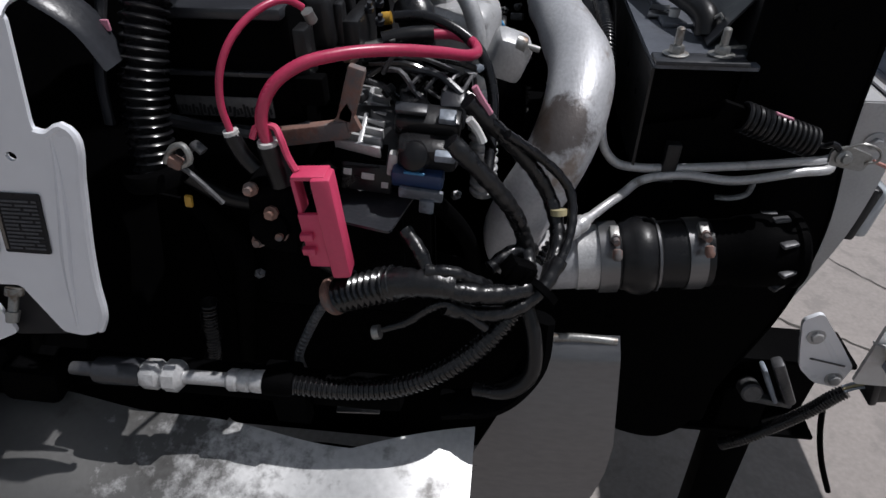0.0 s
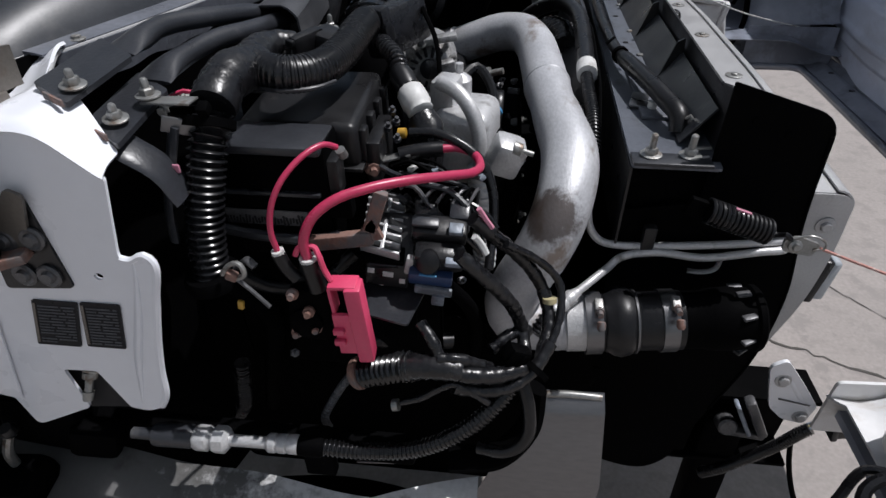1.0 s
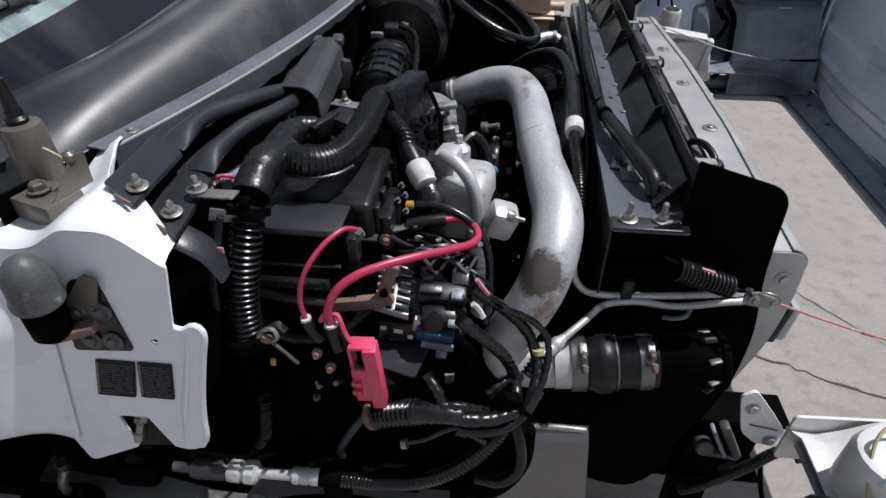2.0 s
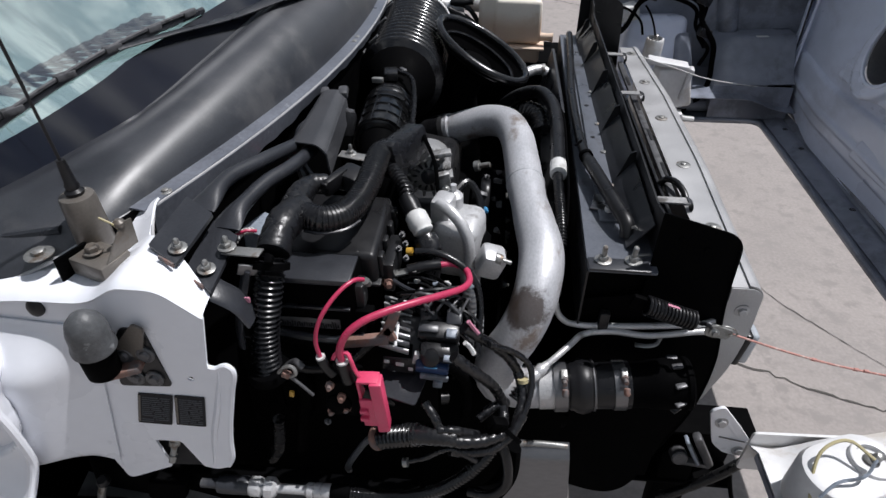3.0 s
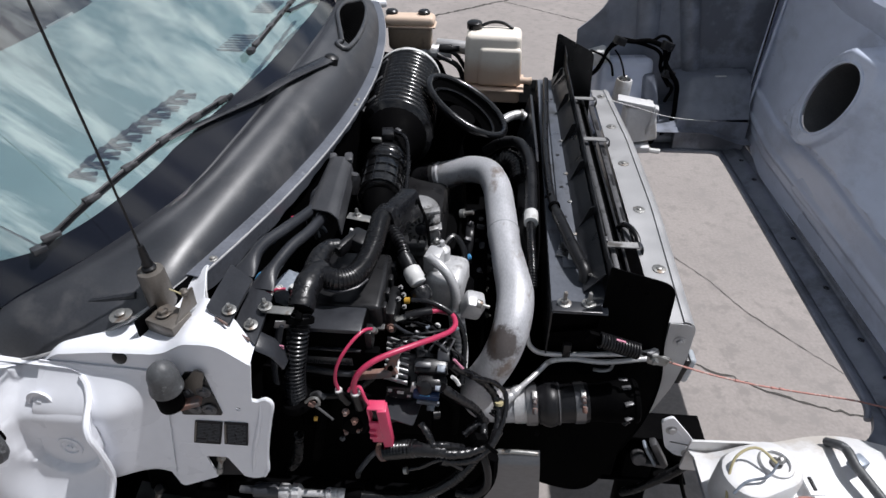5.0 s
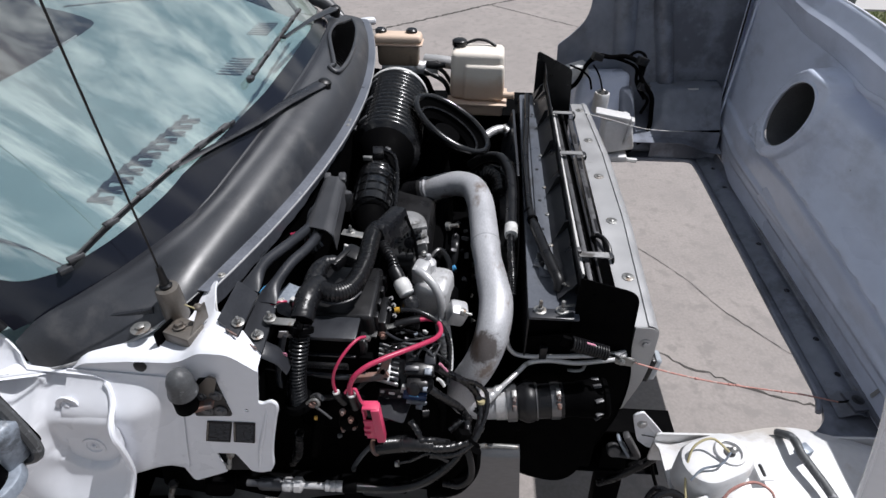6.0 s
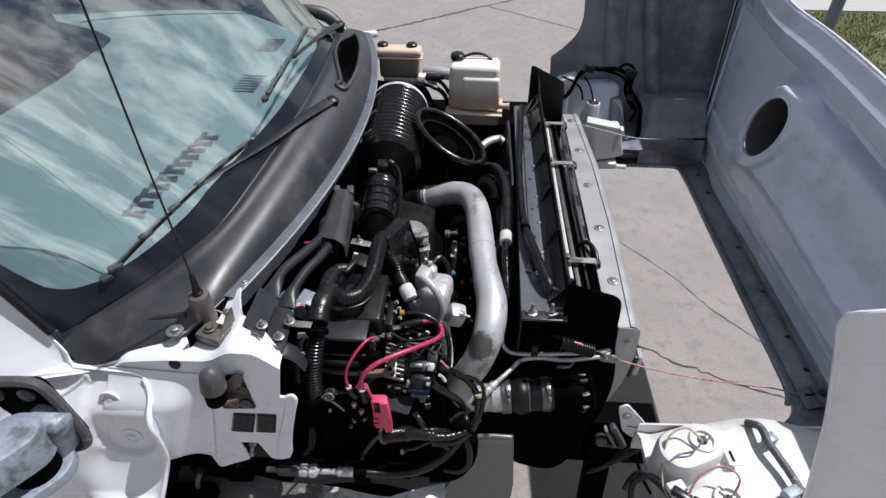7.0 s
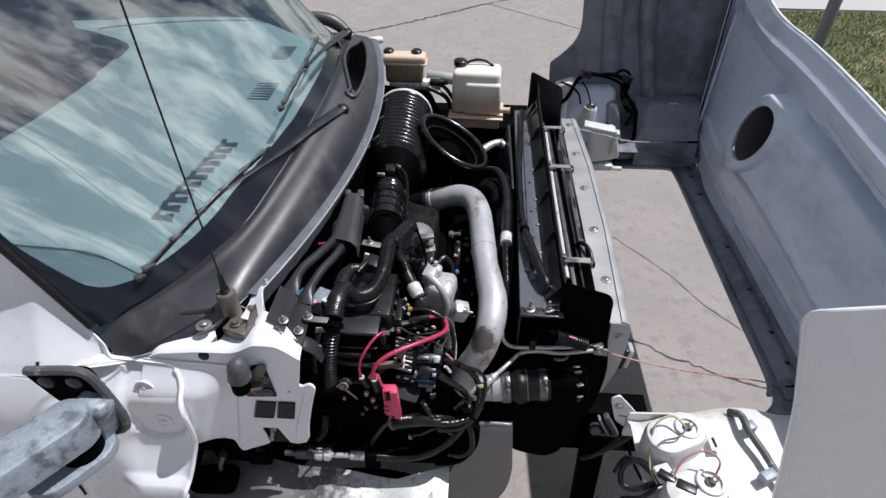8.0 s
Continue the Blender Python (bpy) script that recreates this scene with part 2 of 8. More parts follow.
def glass_material():
    """Tinted windscreen glass: clear body, sky gloss by Fresnel."""
    m = bpy.data.materials.new("windscreen_glass")
    m.use_nodes = True
    n, ln = m.node_tree.nodes, m.node_tree.links
    n.clear()
    out = n.new("ShaderNodeOutputMaterial")
    tr, gl, mx, fr = n.new("ShaderNodeBsdfTransparent"), n.new("ShaderNodeBsdfGlossy"), n.new("ShaderNodeMixShader"), n.new("ShaderNodeFresnel")
    tr.inputs["Color"].default_value = (0.66, 0.755, 0.745, 1)
    gl.inputs["Color"].default_value = (0.95, 0.99, 0.99, 1)
    gl.inputs["Roughness"].default_value = 0.015
    fr.inputs["IOR"].default_value = 4.3
    ln.new(fr.outputs[0], mx.inputs[0])
    ln.new(tr.outputs[0], mx.inputs[1])
    ln.new(gl.outputs[0], mx.inputs[2])
    ln.new(mx.outputs[0], out.inputs["Surface"])
    return m


M["glass"] = glass_material()
M["glass_in"] = bpy.data.materials.new("windscreen_inner_face")
M["glass_in"].use_nodes = True
gn = M["glass_in"].node_tree.nodes
gt = gn.new("ShaderNodeBsdfTransparent")
gt.inputs["Color"].default_value = (0.95, 1.0, 1.0, 1)
M["glass_in"].node_tree.links.new(gt.outputs[0], gn["Material Output"].inputs["Surface"])
M["duct"] = material("dull_black_cavity", (0.11, 0.11, 0.115), 0.7, 0, 0.3, 6, 160, 0.2)
M["dirt"] = material("dirty_grey_plastic", (0.085, 0.083, 0.08), 0.6, 0, 0.4, 14, 160, 0.4, spots=(0.25, 0.245, 0.24), spot_scale=9, spot_at=0.6)

# ---- builders ----
BASE = {}


def thing(name, base, label, category, group="", kind=""):
    ob = new(name)
    ob.location = base
    ob.empty_display_size = 0.05
    BASE[ob.name] = Vector(base)
    return tagged(ob, label, category, group, kind)


def mesh_of(name, bm, mat, offset=Vector((0, 0, 0)), smooth=40):
    bmesh.ops.translate(bm, verts=bm.verts, vec=-offset)
    bmesh.ops.recalc_face_normals(bm, faces=bm.faces)
    me = bpy.data.meshes.new(name)
    bm.to_mesh(me)
    bm.free()
    me.materials.append(M[mat])
    if smooth:
        me.polygons.foreach_set("use_smooth", [True] * len(me.polygons))
        me.set_sharp_from_angle(angle=radians(smooth))
    return me


def part(name, bm, mat, parent, label="", smooth=40):
    """One mesh under a thing or under a part; bm is in world metres."""
    off = BASE[parent.name]
    ob = new(name, mesh_of(name, bm, mat, off, smooth))
    ob.parent = parent
    BASE[ob.name] = off
    if label:
        ob["label"] = label
    return ob


def solo(name, bm, mat, label, category, group="", kind="", smooth=40):
    """A thing that is one mesh."""
    c = Vector((0, 0, 0))
    for v in bm.verts:
        c += v.co
    c /= max(1, len(bm.verts))
    c.z = min(v.co.z for v in bm.verts)
    ob = new(name, mesh_of(name, bm, mat, c, smooth))
    ob.location = c
    BASE[ob.name] = c
    return tagged(ob, label, category, group, kind)


def V(*a):
    return Vector(a)


def spline(points, step=0.01):
    """Smooth line through the points (centripetal Catmull-Rom), cut into even steps."""
    p = [Vector(q) for q in points]
    if len(p) == 2:
        n = max(1, int((p[1] - p[0]).length / step))
        return [p[0].lerp(p[1], i / n) for i in range(n + 1)]
    p = [p[0] * 2 - p[1]] + p + [p[-1] * 2 - p[-2]]
    fine = []
    for a, b, c, d in zip(p, p[1:], p[2:], p[3:]):
        t0 = 0.0
        t1 = t0 + max(1e-4, (b - a).length ** 0.5)
        t2 = t1 + max(1e-4, (c - b).length ** 0.5)
        t3 = t2 + max(1e-4, (d - c).length ** 0.5)
        for i in range(24):
            t = t1 + (t2 - t1) * i / 24
            a1, a2, a3 = a.lerp(b, (t - t0) / (t1 - t0)), b.lerp(c, (t - t1) / (t2 - t1)), c.lerp(d, (t - t2) / (t3 - t2))
            fine.append(a1.lerp(a2, (t - t0) / (t2 - t0)).lerp(a2.lerp(a3, (t - t1) / (t3 - t1)), (t - t1) / (t2 - t1)))
    fine.append(p[-2])
    out, left = [fine[0]], step
    for a, b in zip(fine, fine[1:]):
        d = (b - a).length
        while d >= left and d > 0:
            a = a.lerp(b, left / d)
            d = (b - a).length
            out.append(a)
            left = step
        left -= d
    if (out[-1] - fine[-1]).length > step * 0.3:
        out.append(fine[-1])
    return out


def sweep(bm, line, radius, segs=12, caps=True, flat=1.0, up=(0, 0, 1)):
    """Tube along a line; radius is a number or a function of (index share, metres along)."""
    along, prev, rings, normal = 0.0, None, [], None
    total = sum((b - a).length for a, b in zip(line, line[1:])) or 1.0
    for i, p in enumerate(line):
        tan = (line[min(i + 1, len(line) - 1)] - line[max(i - 1, 0)]).normalized()
        if normal is None:
            normal = Vector(up) - tan * tan.dot(Vector(up))
            if normal.length < 0.05:
                normal = Vector((1, 0, 0)) - tan * tan.x
        normal = (normal - tan * tan.dot(normal)).normalized()
        side = tan.cross(normal)
        if prev is not None:
            along += (p - prev).length
        prev = p
        r = radius(along / total, along) if callable(radius) else radius
        f = flat(along / total, along) if callable(flat) else flat
        rings.append([bm.verts.new(p + normal * (r * f * math.cos(a)) + side * (r * math.sin(a))) for a in (2 * math.pi * k / segs for k in range(segs))])
    for a, b in zip(rings, rings[1:]):
        for k in range(segs):
            bm.faces.new((a[k], a[(k + 1) % segs], b[(k + 1) % segs], b[k]))
    if caps:
        bm.faces.new(rings[0])
        bm.faces.new(rings[-1])
    return bm


def tube(points, radius, segs=12, step=0.01, flat=1.0, up=(0, 0, 1)):
    return sweep(bmesh.new(), spline(points, step), radius, segs, True, flat, up)


def ribbed(points, radius, pitch=0.006, depth=0.0012, segs=14, wavy=False):
    """Split-loom or bellows hose: rounded ribs of that pitch along the line."""
    def r(_, s):
        if wavy:
            return radius + depth * math.cos(2 * math.pi * s / pitch)
        k = (s / pitch) % 1.0
        return radius + (depth * math.sin(math.pi * (0.1 + 0.8 * k / 0.64)) if k < 0.64 else -depth)
    return sweep(bmesh.new(), spline(points, pitch / 6), r, segs)


def lathe(bm, start, axis, profile, segs=20, caps=True):
    """Turned shape: profile of (distance along the axis, radius)."""
    axis = Vector(axis).normalized()
    n = axis.orthogonal().normalized()
    s = axis.cross(n)
    rings = []
    for h, r in profile:
        rings.append([bm.verts.new(Vector(start) + axis * h + n * (r * math.cos(a)) + s * (r * math.sin(a))) for a in (2 * math.pi * k / segs for k in range(segs))])
    for a, b in zip(rings, rings[1:]):
        for k in range(segs):
            bm.faces.new((a[k], a[(k + 1) % segs], b[(k + 1) % segs], b[k]))
    if caps:
        bm.faces.new(rings[0])
        bm.faces.new(rings[-1])
    return bm


def turned(start, axis, profile, segs=20, caps=True):
    return lathe(bmesh.new(), start, axis, profile, segs, caps)


def block(bm, centre, size, rot=(0, 0, 0), bevel=0.003, taper=1.0, segs=2):
    """Box with rounded edges; taper shrinks its top."""
    m = pose(*centre, *rot)
    made = bmesh.ops.create_cube(bm, size=1.0)["verts"]
    for v in made:
        k = taper if v.co.z > 0 else 1.0
        v.co = Vector((v.co.x * size[0] * k, v.co.y * size[1] * k, v.co.z * size[2]))
    if bevel:
        edges = {e for v in made for e in v.link_edges}
        made = list({v for f in bmesh.ops.bevel(bm, geom=list(edges), offset=bevel, segments=segs, affect="EDGES", profile=0.5)["faces"] for v in f.verts} | {v for v in made if v.is_valid})
    bmesh.ops.transform(bm, matrix=m, verts=made)
    return bm


def box(centre, size, rot=(0, 0, 0), bevel=0.003, taper=1.0, segs=2):
    return block(bmesh.new(), centre, size, rot, bevel, taper, segs)


def rounded(points, radius, n=4):
    """Round the corners of a flat outline of 2D points; radius is one number or one per corner."""
    out, count = [], len(points)
    for i, p in enumerate(points):
        r = radius[i] if isinstance(radius, (list, tuple)) else radius
        p, a, b = Vector(p), Vector(points[i - 1]), Vector(points[(i + 1) % count])
        ra = min(r, (a - p).length * 0.45)
        rb = min(r, (b - p).length * 0.45)
        if r <= 0:
            out.append(p)
            continue
        s, e = p + (a - p).normalized() * ra, p + (b - p).normalized() * rb
        for k in range(n + 1):
            t = k / n
            out.append(s * (1 - t) ** 2 + p * 2 * t * (1 - t) + e * t * t)
    return out


def oval(cx, cy, rx, ry, n=24, turn=0.0):
    c, s = math.cos(turn), math.sin(turn)
    return [Vector((cx + rx * math.cos(a) * c - ry * math.sin(a) * s, cy + rx * math.cos(a) * s + ry * math.sin(a) * c)) for a in (2 * math.pi * k / n for k in range(n))]


def slab(outline, place, thick, holes=(), bm=None):
    """A plate of that outline (2D), with holes, laid out by place(u, v, w); w runs through its thickness."""
    bm = bm or bmesh.new()
    loops = [list(outline)] + [list(h) for h in holes]
    tops, bots, edges = [], [], []
    for loop in loops:
        t = [bm.verts.new(place(p[0], p[1], thick / 2)) for p in loop]
        b = [bm.verts.new(place(p[0], p[1], -thick / 2)) for p in loop]
        tops.append(t)
        bots.append(b)
        for k in range(len(t)):
            q = (k + 1) % len(t)
            bm.faces.new((t[k], t[q], b[q], b[k]))
    for side in (tops, bots):
        es = [bm.edges.get((l[k], l[(k + 1) % len(l)])) for l in side for k in range(len(l))]
        bmesh.ops.triangle_fill(bm, use_beauty=True, use_dissolve=False, edges=es)
    return bm


def on_y(y, lean=0.0):
    """Plate standing across the y axis: u is x, v is z."""
    return lambda u, v, w: Vector((u, y + w + lean * v, v))


def on_x(x):
    return lambda u, v, w: Vector((x + w, u, v))


def on_z(z):
    return lambda u, v, w: Vector((u, v, z + w))


def skin(f, nu, nv, thick):
    """Curved sheet: f(u, v) for u, v from 0 to 1, given a thickness downwards along its normals."""
    bm = bmesh.new()
    grid = [[bm.verts.new(Vector(f(i / nu, j / nv))) for j in range(nv + 1)] for i in range(nu + 1)]
    for i in range(nu):
        for j in range(nv):
            bm.faces.new((grid[i][j], grid[i + 1][j], grid[i + 1][j + 1], grid[i][j + 1]))
    bm.normal_update()
    bmesh.ops.solidify(bm, geom=bm.faces[:], thickness=thick)
    return bm


def stadium(bm, a, b, z0, z1, half, soft=0.008, n=10):
    """Upright block with a round-ended plan from a to b, its upper rim rounded."""
    a, b = Vector(a), Vector(b)
    turn = math.atan2((b - a).y, (b - a).x)
    rings = []
    for z, inset in ((z0, 0.0), (z1 - soft, 0.0), (z1 - soft * 0.3, soft * 0.3), (z1, soft)):
        r = half - inset
        pts = [b + Vector((math.cos(turn + q), math.sin(turn + q))) * r for q in (-math.pi / 2 + math.pi * k / n for k in range(n + 1))]
        pts += [a + Vector((math.cos(turn + q), math.sin(turn + q))) * r for q in (math.pi / 2 + math.pi * k / n for k in range(n + 1))]
        rings.append([bm.verts.new((p.x, p.y, z)) for p in pts])
    for lower, upper in zip(rings, rings[1:]):
        for k in range(len(lower)):
            q = (k + 1) % len(lower)
            bm.faces.new((lower[k], lower[q], upper[q], upper[k]))
    bm.faces.new(rings[0])
    bm.faces.new(rings[-1])
    return bm


def lerp(a, b, t):
    return a + (b - a) * t


def ease(t):
    t = max(0.0, min(1.0, t))
    return t * t * (3 - 2 * t)


def bolt(name, at, axis, r=0.009, h=0.008, parent=None, mat="zinc", washer=1.6, stud=0.0):
    """Hexagon head on a round washer, with a threaded stud where one shows."""
    bm = bmesh.new()
    if washer:
        lathe(bm, at, axis, [(0, r * washer), (0.0015, r * washer), (0.0022, r * washer * 0.9)], 16)
    a = Vector(axis).normalized()
    lathe(bm, Vector(at) + a * 0.002, axis, [(0, r), (h * 0.8, r), (h, r * 0.8)], 6)
    if stud:
        lathe(bm, Vector(at) + a * h, axis, [(0, r * 0.55), (stud, r * 0.55), (stud + 0.002, r * 0.35)], 10)
    return part(name, bm, mat, parent)


CENTRE = 1.47  # the truck's middle line, across

# ---- ground, lawn, path ----
ground = thing("ground", (0, 0, 0), "worn grey-beige concrete pavement with cracks", "pavement", kind="structure")
bm = bmesh.new()
for a, b, c, d in ((-400, -400, 400, 400),):
    bm.faces.new([bm.verts.new(p) for p in ((a, b, 0), (c, b, 0), (c, d, 0), (a, d, 0))])
part("paving", bm, "concrete", ground)


def crack(points, width, seed, rough):
    """A jagged open crack, as a thin dark strip of uneven width."""
    rnd = random.Random(seed)
    line = spline([(x, y, 0.003) for x, y in points], 0.035)
    bm, last = bmesh.new(), None
    for i, p in enumerate(line):
        t = (line[min(i + 1, len(line) - 1)] - line[max(i - 1, 0)]).normalized()
        s = Vector((-t.y, t.x, 0))
        q = p + s * rnd.uniform(-rough, rough)
        w = width * rnd.uniform(0.35, 1.2)
        pair = (bm.verts.new(q + s * w / 2), bm.verts.new(q - s * w / 2))
        if last:
            bm.faces.new((last[0], pair[0], pair[1], last[1]))
        last = pair
    return bm


part("crack", crack([(1.0, 2.14), (1.26, 2.11), (1.36, 2.07), (1.46, 1.98), (1.56, 1.96), (1.66, 1.90), (1.78, 1.85), (1.92, 1.79), (2.3, 1.72), (3.2, 1.4)], 0.013, 3, 0.014), "crack", ground)
part("crack", crack([(1.1, 3.5), (1.38, 3.14), (1.65, 2.80), (1.82, 2.49), (2.0, 2.26), (2.3, 1.9)], 0.006, 4, 0.004), "crack", ground)
part("crack", crack([(-2.4, 7.3), (-1.42, 7.86), (-0.97, 8.19), (-0.49, 8.59), (0.11, 9.12), (0.56, 9.5), (2.0, 10.6)], 0.05, 5, 0.02), "crack", ground)
part("crack", crack([(0.35, 9.3), (1.15, 8.64), (1.61, 8.26), (3.0, 7.2)], 0.018, 6, 0.012), "crack", ground)

lawn = thing("lawn", (7, 6, 0), "patchy green and straw-coloured lawn beside the pavement", "lawn", kind="structure")
part("soil", slab(rounded([(4.15, 2.0), (14, 2.0), (14, 9.25), (4.75, 9.25)], 0.3), on_z(0.012), 0.03), "soil", lawn)
rnd = random.Random(11)
verts, faces = [], []
for _ in range(42000):
    x, y = rnd.uniform(4.3, 8.5), rnd.uniform(4.8, 9.2)
    h, a, w = rnd.uniform(0.02, 0.06), rnd.uniform(0, 6.28), rnd.uniform(0.004, 0.009)
    dx, dy, lx, ly = w * math.cos(a), w * math.sin(a), rnd.uniform(-0.03, 0.03), rnd.uniform(-0.03, 0.03)
    k = len(verts)
    verts += [(x - dx - 7, y - dy - 6, 0.02), (x + dx - 7, y + dy - 6, 0.02), (x + lx - 7, y + ly - 6, 0.02 + h)]
    faces.append((k, k + 1, k + 2))
me = bpy.data.meshes.new("grass")
me.from_pydata(verts, [], faces)
me.materials.append(M["grass"])
grass = new("grass", me)
grass.parent = lawn
grass["kind"] = "stuff"
path = solo("pavement_path", slab([(3.5, 9.32), (20, 9.32), (20, 12.5), (3.5, 12.5)], on_z(0.02), 0.04), "path", "pale concrete footpath beyond the lawn", "footpath", kind="structure")

post = thing("bollard_post", (4.66, 7.38, 0), "grey painted steel bollard post standing in the grass", "post")
part("shaft", turned((4.66, 7.38, 0), (0, 0, 1), [(0, 0.075), (0.93, 0.075), (0.97, 0.06), (0.985, 0.03)], 20), "post", post)
part("base_flange", turned((4.66, 7.38, 0.02), (0, 0, 1), [(0, 0.14), (0.02, 0.14), (0.025, 0.12)], 20), "post", post)
chain = thing("barrier_chain", (6.2, 8.2, 0.5), "dark steel chain hung between bollard posts", "chain")
bm = bmesh.new()
cl = spline([(4.66, 7.38, 0.92), (5.6, 8.0, 0.62), (6.6, 8.6, 0.55), (7.6, 9.2, 0.66), (8.6, 9.8, 0.92)], 0.055)
for i in range(len(cl) - 1):
    a, b = cl[i], cl[i + 1]
    t = (b - a).normalized()
    s = Vector((0, 0, 1)).cross(t).normalized() if i % 2 else t.cross(Vector((0, 0, 1)).cross(t)).normalized()
    c = (a + b) / 2
    ring = [c + t * (0.038 * math.cos(q)) + s * (0.02 * math.sin(q)) for q in (2 * math.pi * k / 10 for k in range(11))]
    sweep(bm, ring, 0.007, 6, False)
part("links", bm, "rust", chain)
post2 = copy_thing(post, pose(8.6, 9.8, 0))

# ---- the truck's cab ----
cab = thing("truck_cab", (-1.2, CENTRE, 0), "white truck cab with black cowl and tinted windscreen", "truck cab")


def cowl_front(y):
    return -0.23 - 0.16 * (y - 1.63) ** 2


def cowl_top(y):
    return (-0.39 - 0.15 * (y - 1.55) ** 2 - 1.3 * max(0, 0.85 - y) ** 2 - 1.3 * max(0, y - 2.2) ** 2, 1.875 - 0.11 * (y - 1.6) ** 2)


part("cowl_edge", tube([(cowl_top(y)[0] - 0.004, y, cowl_top(y)[1] + 0.003) for y in [0.66 + 0.1 * k for k in range(18)]], 0.0045, 8, 0.03), "cowl", cab, "rolled upper edge of the cowl against the glass")


def cowl_lip(u, v):
    y = lerp(0.60, 2.56, u)
    return (cowl_front(y) + lerp(-0.024, 0.014, v), y, 1.7485 + 0.002 * v - 0.006 * v * v)


part("cowl_flange", skin(cowl_lip, 60, 5, 0.003), "flange_grey", cab, "bare grey metal flange along the cowl")
part("flange_seal", tube([(cowl_front(y) + 0.0145, y, 1.7435) for y in [0.62 + 0.1 * k for k in range(20)]], 0.0026, 8, 0.03), "silver", cab, "pale folded edge of the flange")
part("flange_seal", tube([(-0.380, 0.628, 1.7445), (-0.376, 0.612, 1.745), (-0.366, 0.590, 1.744), (-0.357, 0.566, 1.738), (-0.350, 0.552, 1.735)], 0.0026, 8, 0.006), "silver", cab)
# Added dark strip stands for the shaded underside of the cowl roll.
part("underside_band", tube([(cowl_front(y) - 0.020, y, 1.752) for y in [0.70 + 0.1 * k for k in range(19)]], 0.004, 8, 0.03), "rubber", cab)


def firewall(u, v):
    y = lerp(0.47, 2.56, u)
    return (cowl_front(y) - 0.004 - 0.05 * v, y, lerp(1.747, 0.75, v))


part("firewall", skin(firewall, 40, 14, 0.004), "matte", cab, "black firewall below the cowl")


def firewall_top(u, v):
    """Upright lip under the flange; its lower edge is ragged and rises away from the driver's side."""
    y = lerp(0.612, 2.5, u)
    drop = 0.046 - 0.026 * ease((y - 0.70) / 0.55) + 0.004 * math.sin(y * 61) * math.sin(y * 23)
    return (cowl_front(y) + 0.0145 - 0.006 * v, y, 1.743 - drop * v)


part("firewall_top", skin(firewall_top, 120, 4, 0.003), "flange_grey", cab, "grey painted upper lip of the firewall")


END_FOOT = spline([(-0.712, 0.438, 1.656), (-0.634, 0.444, 1.676), (-0.56, 0.472, 1.692), (-0.47, 0.505, 1.728), (-0.425, 0.56, 1.744), (-0.402, 0.63, 1.746)], 0.012)
END_TOP = spline([(-0.750, 0.466, 1.705), (-0.715, 0.490, 1.742), (-0.655, 0.54, 1.760), (-0.590, 0.62, 1.776), (-0.522, 0.72, 1.796), (-0.481, 0.80, 1.808)], 0.014)


COWL_FOOT = END_FOOT + [Vector((cowl_front(y) - 0.014, y, 1.744)) for y in [0.66 + 0.02 * k for k in range(96)]]
COWL_TOP = END_TOP + [Vector((cowl_top(y)[0], y, cowl_top(y)[1])) for y in [0.86 + 0.02 * k for k in range(86)]]


for line in (COWL_FOOT, COWL_TOP):
    for _ in range(8):
        line[1:-1] = [(a + b * 2 + c) / 4 for a, b, c in zip(line, line[1:], line[2:])]


def along(line, share):
    f = share * (len(line) - 1)
    i = min(int(f), len(line) - 2)
    return line[i].lerp(line[i + 1], f - i)


def cowl_share(line, u, split, join):
    """Near end of the lines first (u up to 0.22), then both go on at the same y."""
    if u < 0.22:
        return along(line, split * u / 0.22)
    y = lerp(join, 2.56, (u - 0.22) / 0.78)
    k = min(range(len(line) - 1), key=lambda i: abs(line[i].y - y) if i / len(line) > split * 0.8 else 9)
    k = max(0, min(k, len(line) - 2))
    k = k - 1 if line[k].y > y and k else k
    return line[k].lerp(line[k + 1], max(0, min(1, (y - line[k].y) / max(1e-6, line[k + 1].y - line[k].y))))


def cowl_loft(u, v):
    """Full black roll along the foot of the glass, tapering to a point at the near door post."""
    foot = cowl_share(COWL_FOOT, u, len(END_FOOT) / len(COWL_FOOT), 0.66)
    top = cowl_share(COWL_TOP, u, len(END_TOP) / len(COWL_TOP), 0.86)
    full = lerp(math.sin(v * math.pi * 0.5), (1 - (1 - v) ** 3.6) ** 0.78, ease(u * 5))
    p = foot.lerp(top, v)
    return (p.x + 0.010 * math.sin(math.pi * v) * ease(u * 6), p.y, lerp(foot.z, top.z, 0.16 * v + 0.84 * full) + 0.007 * math.exp(-((v - 0.86) / 0.09) ** 2) * ease(u * 4))


cowl = part("cowl_panel", skin(cowl_loft, 110, 28, -0.004), "cowl", cab, "weathered black plastic cowl panel", 60)
part("end_bead", sweep(bmesh.new(), [p + Vector((0.0, -0.003, -0.002)) for p in END_FOOT], 0.0035, 8), "silver", cab, "thin silver bead under the cowl")

# windscreen with its dark border
def screen(y, v, lift=0.0):
    xt, zt = cowl_top(y)
    bow = 0.05 * math.sin(math.pi * min(1, v / 0.9))
    flat = lerp(xt, -0.45, min(1, 0.75 * v))
    return (flat - 0.012 - v * 0.82 + 0.7 * lift, lerp(y, CENTRE, 0.09 * v), lerp(zt, 1.84, min(1, 0.75 * v)) + 0.004 + v * 0.78 + bow + 0.7 * lift)


windscreen = part("windscreen", skin(lambda u, v: screen(lerp(0.475, 2.53, u), v), 50, 24, 0.005), "glass", cab, "tinted windscreen reflecting sky and clouds", 60)
windscreen.visible_shadow = False
windscreen.data.materials.append(M["glass_in"])
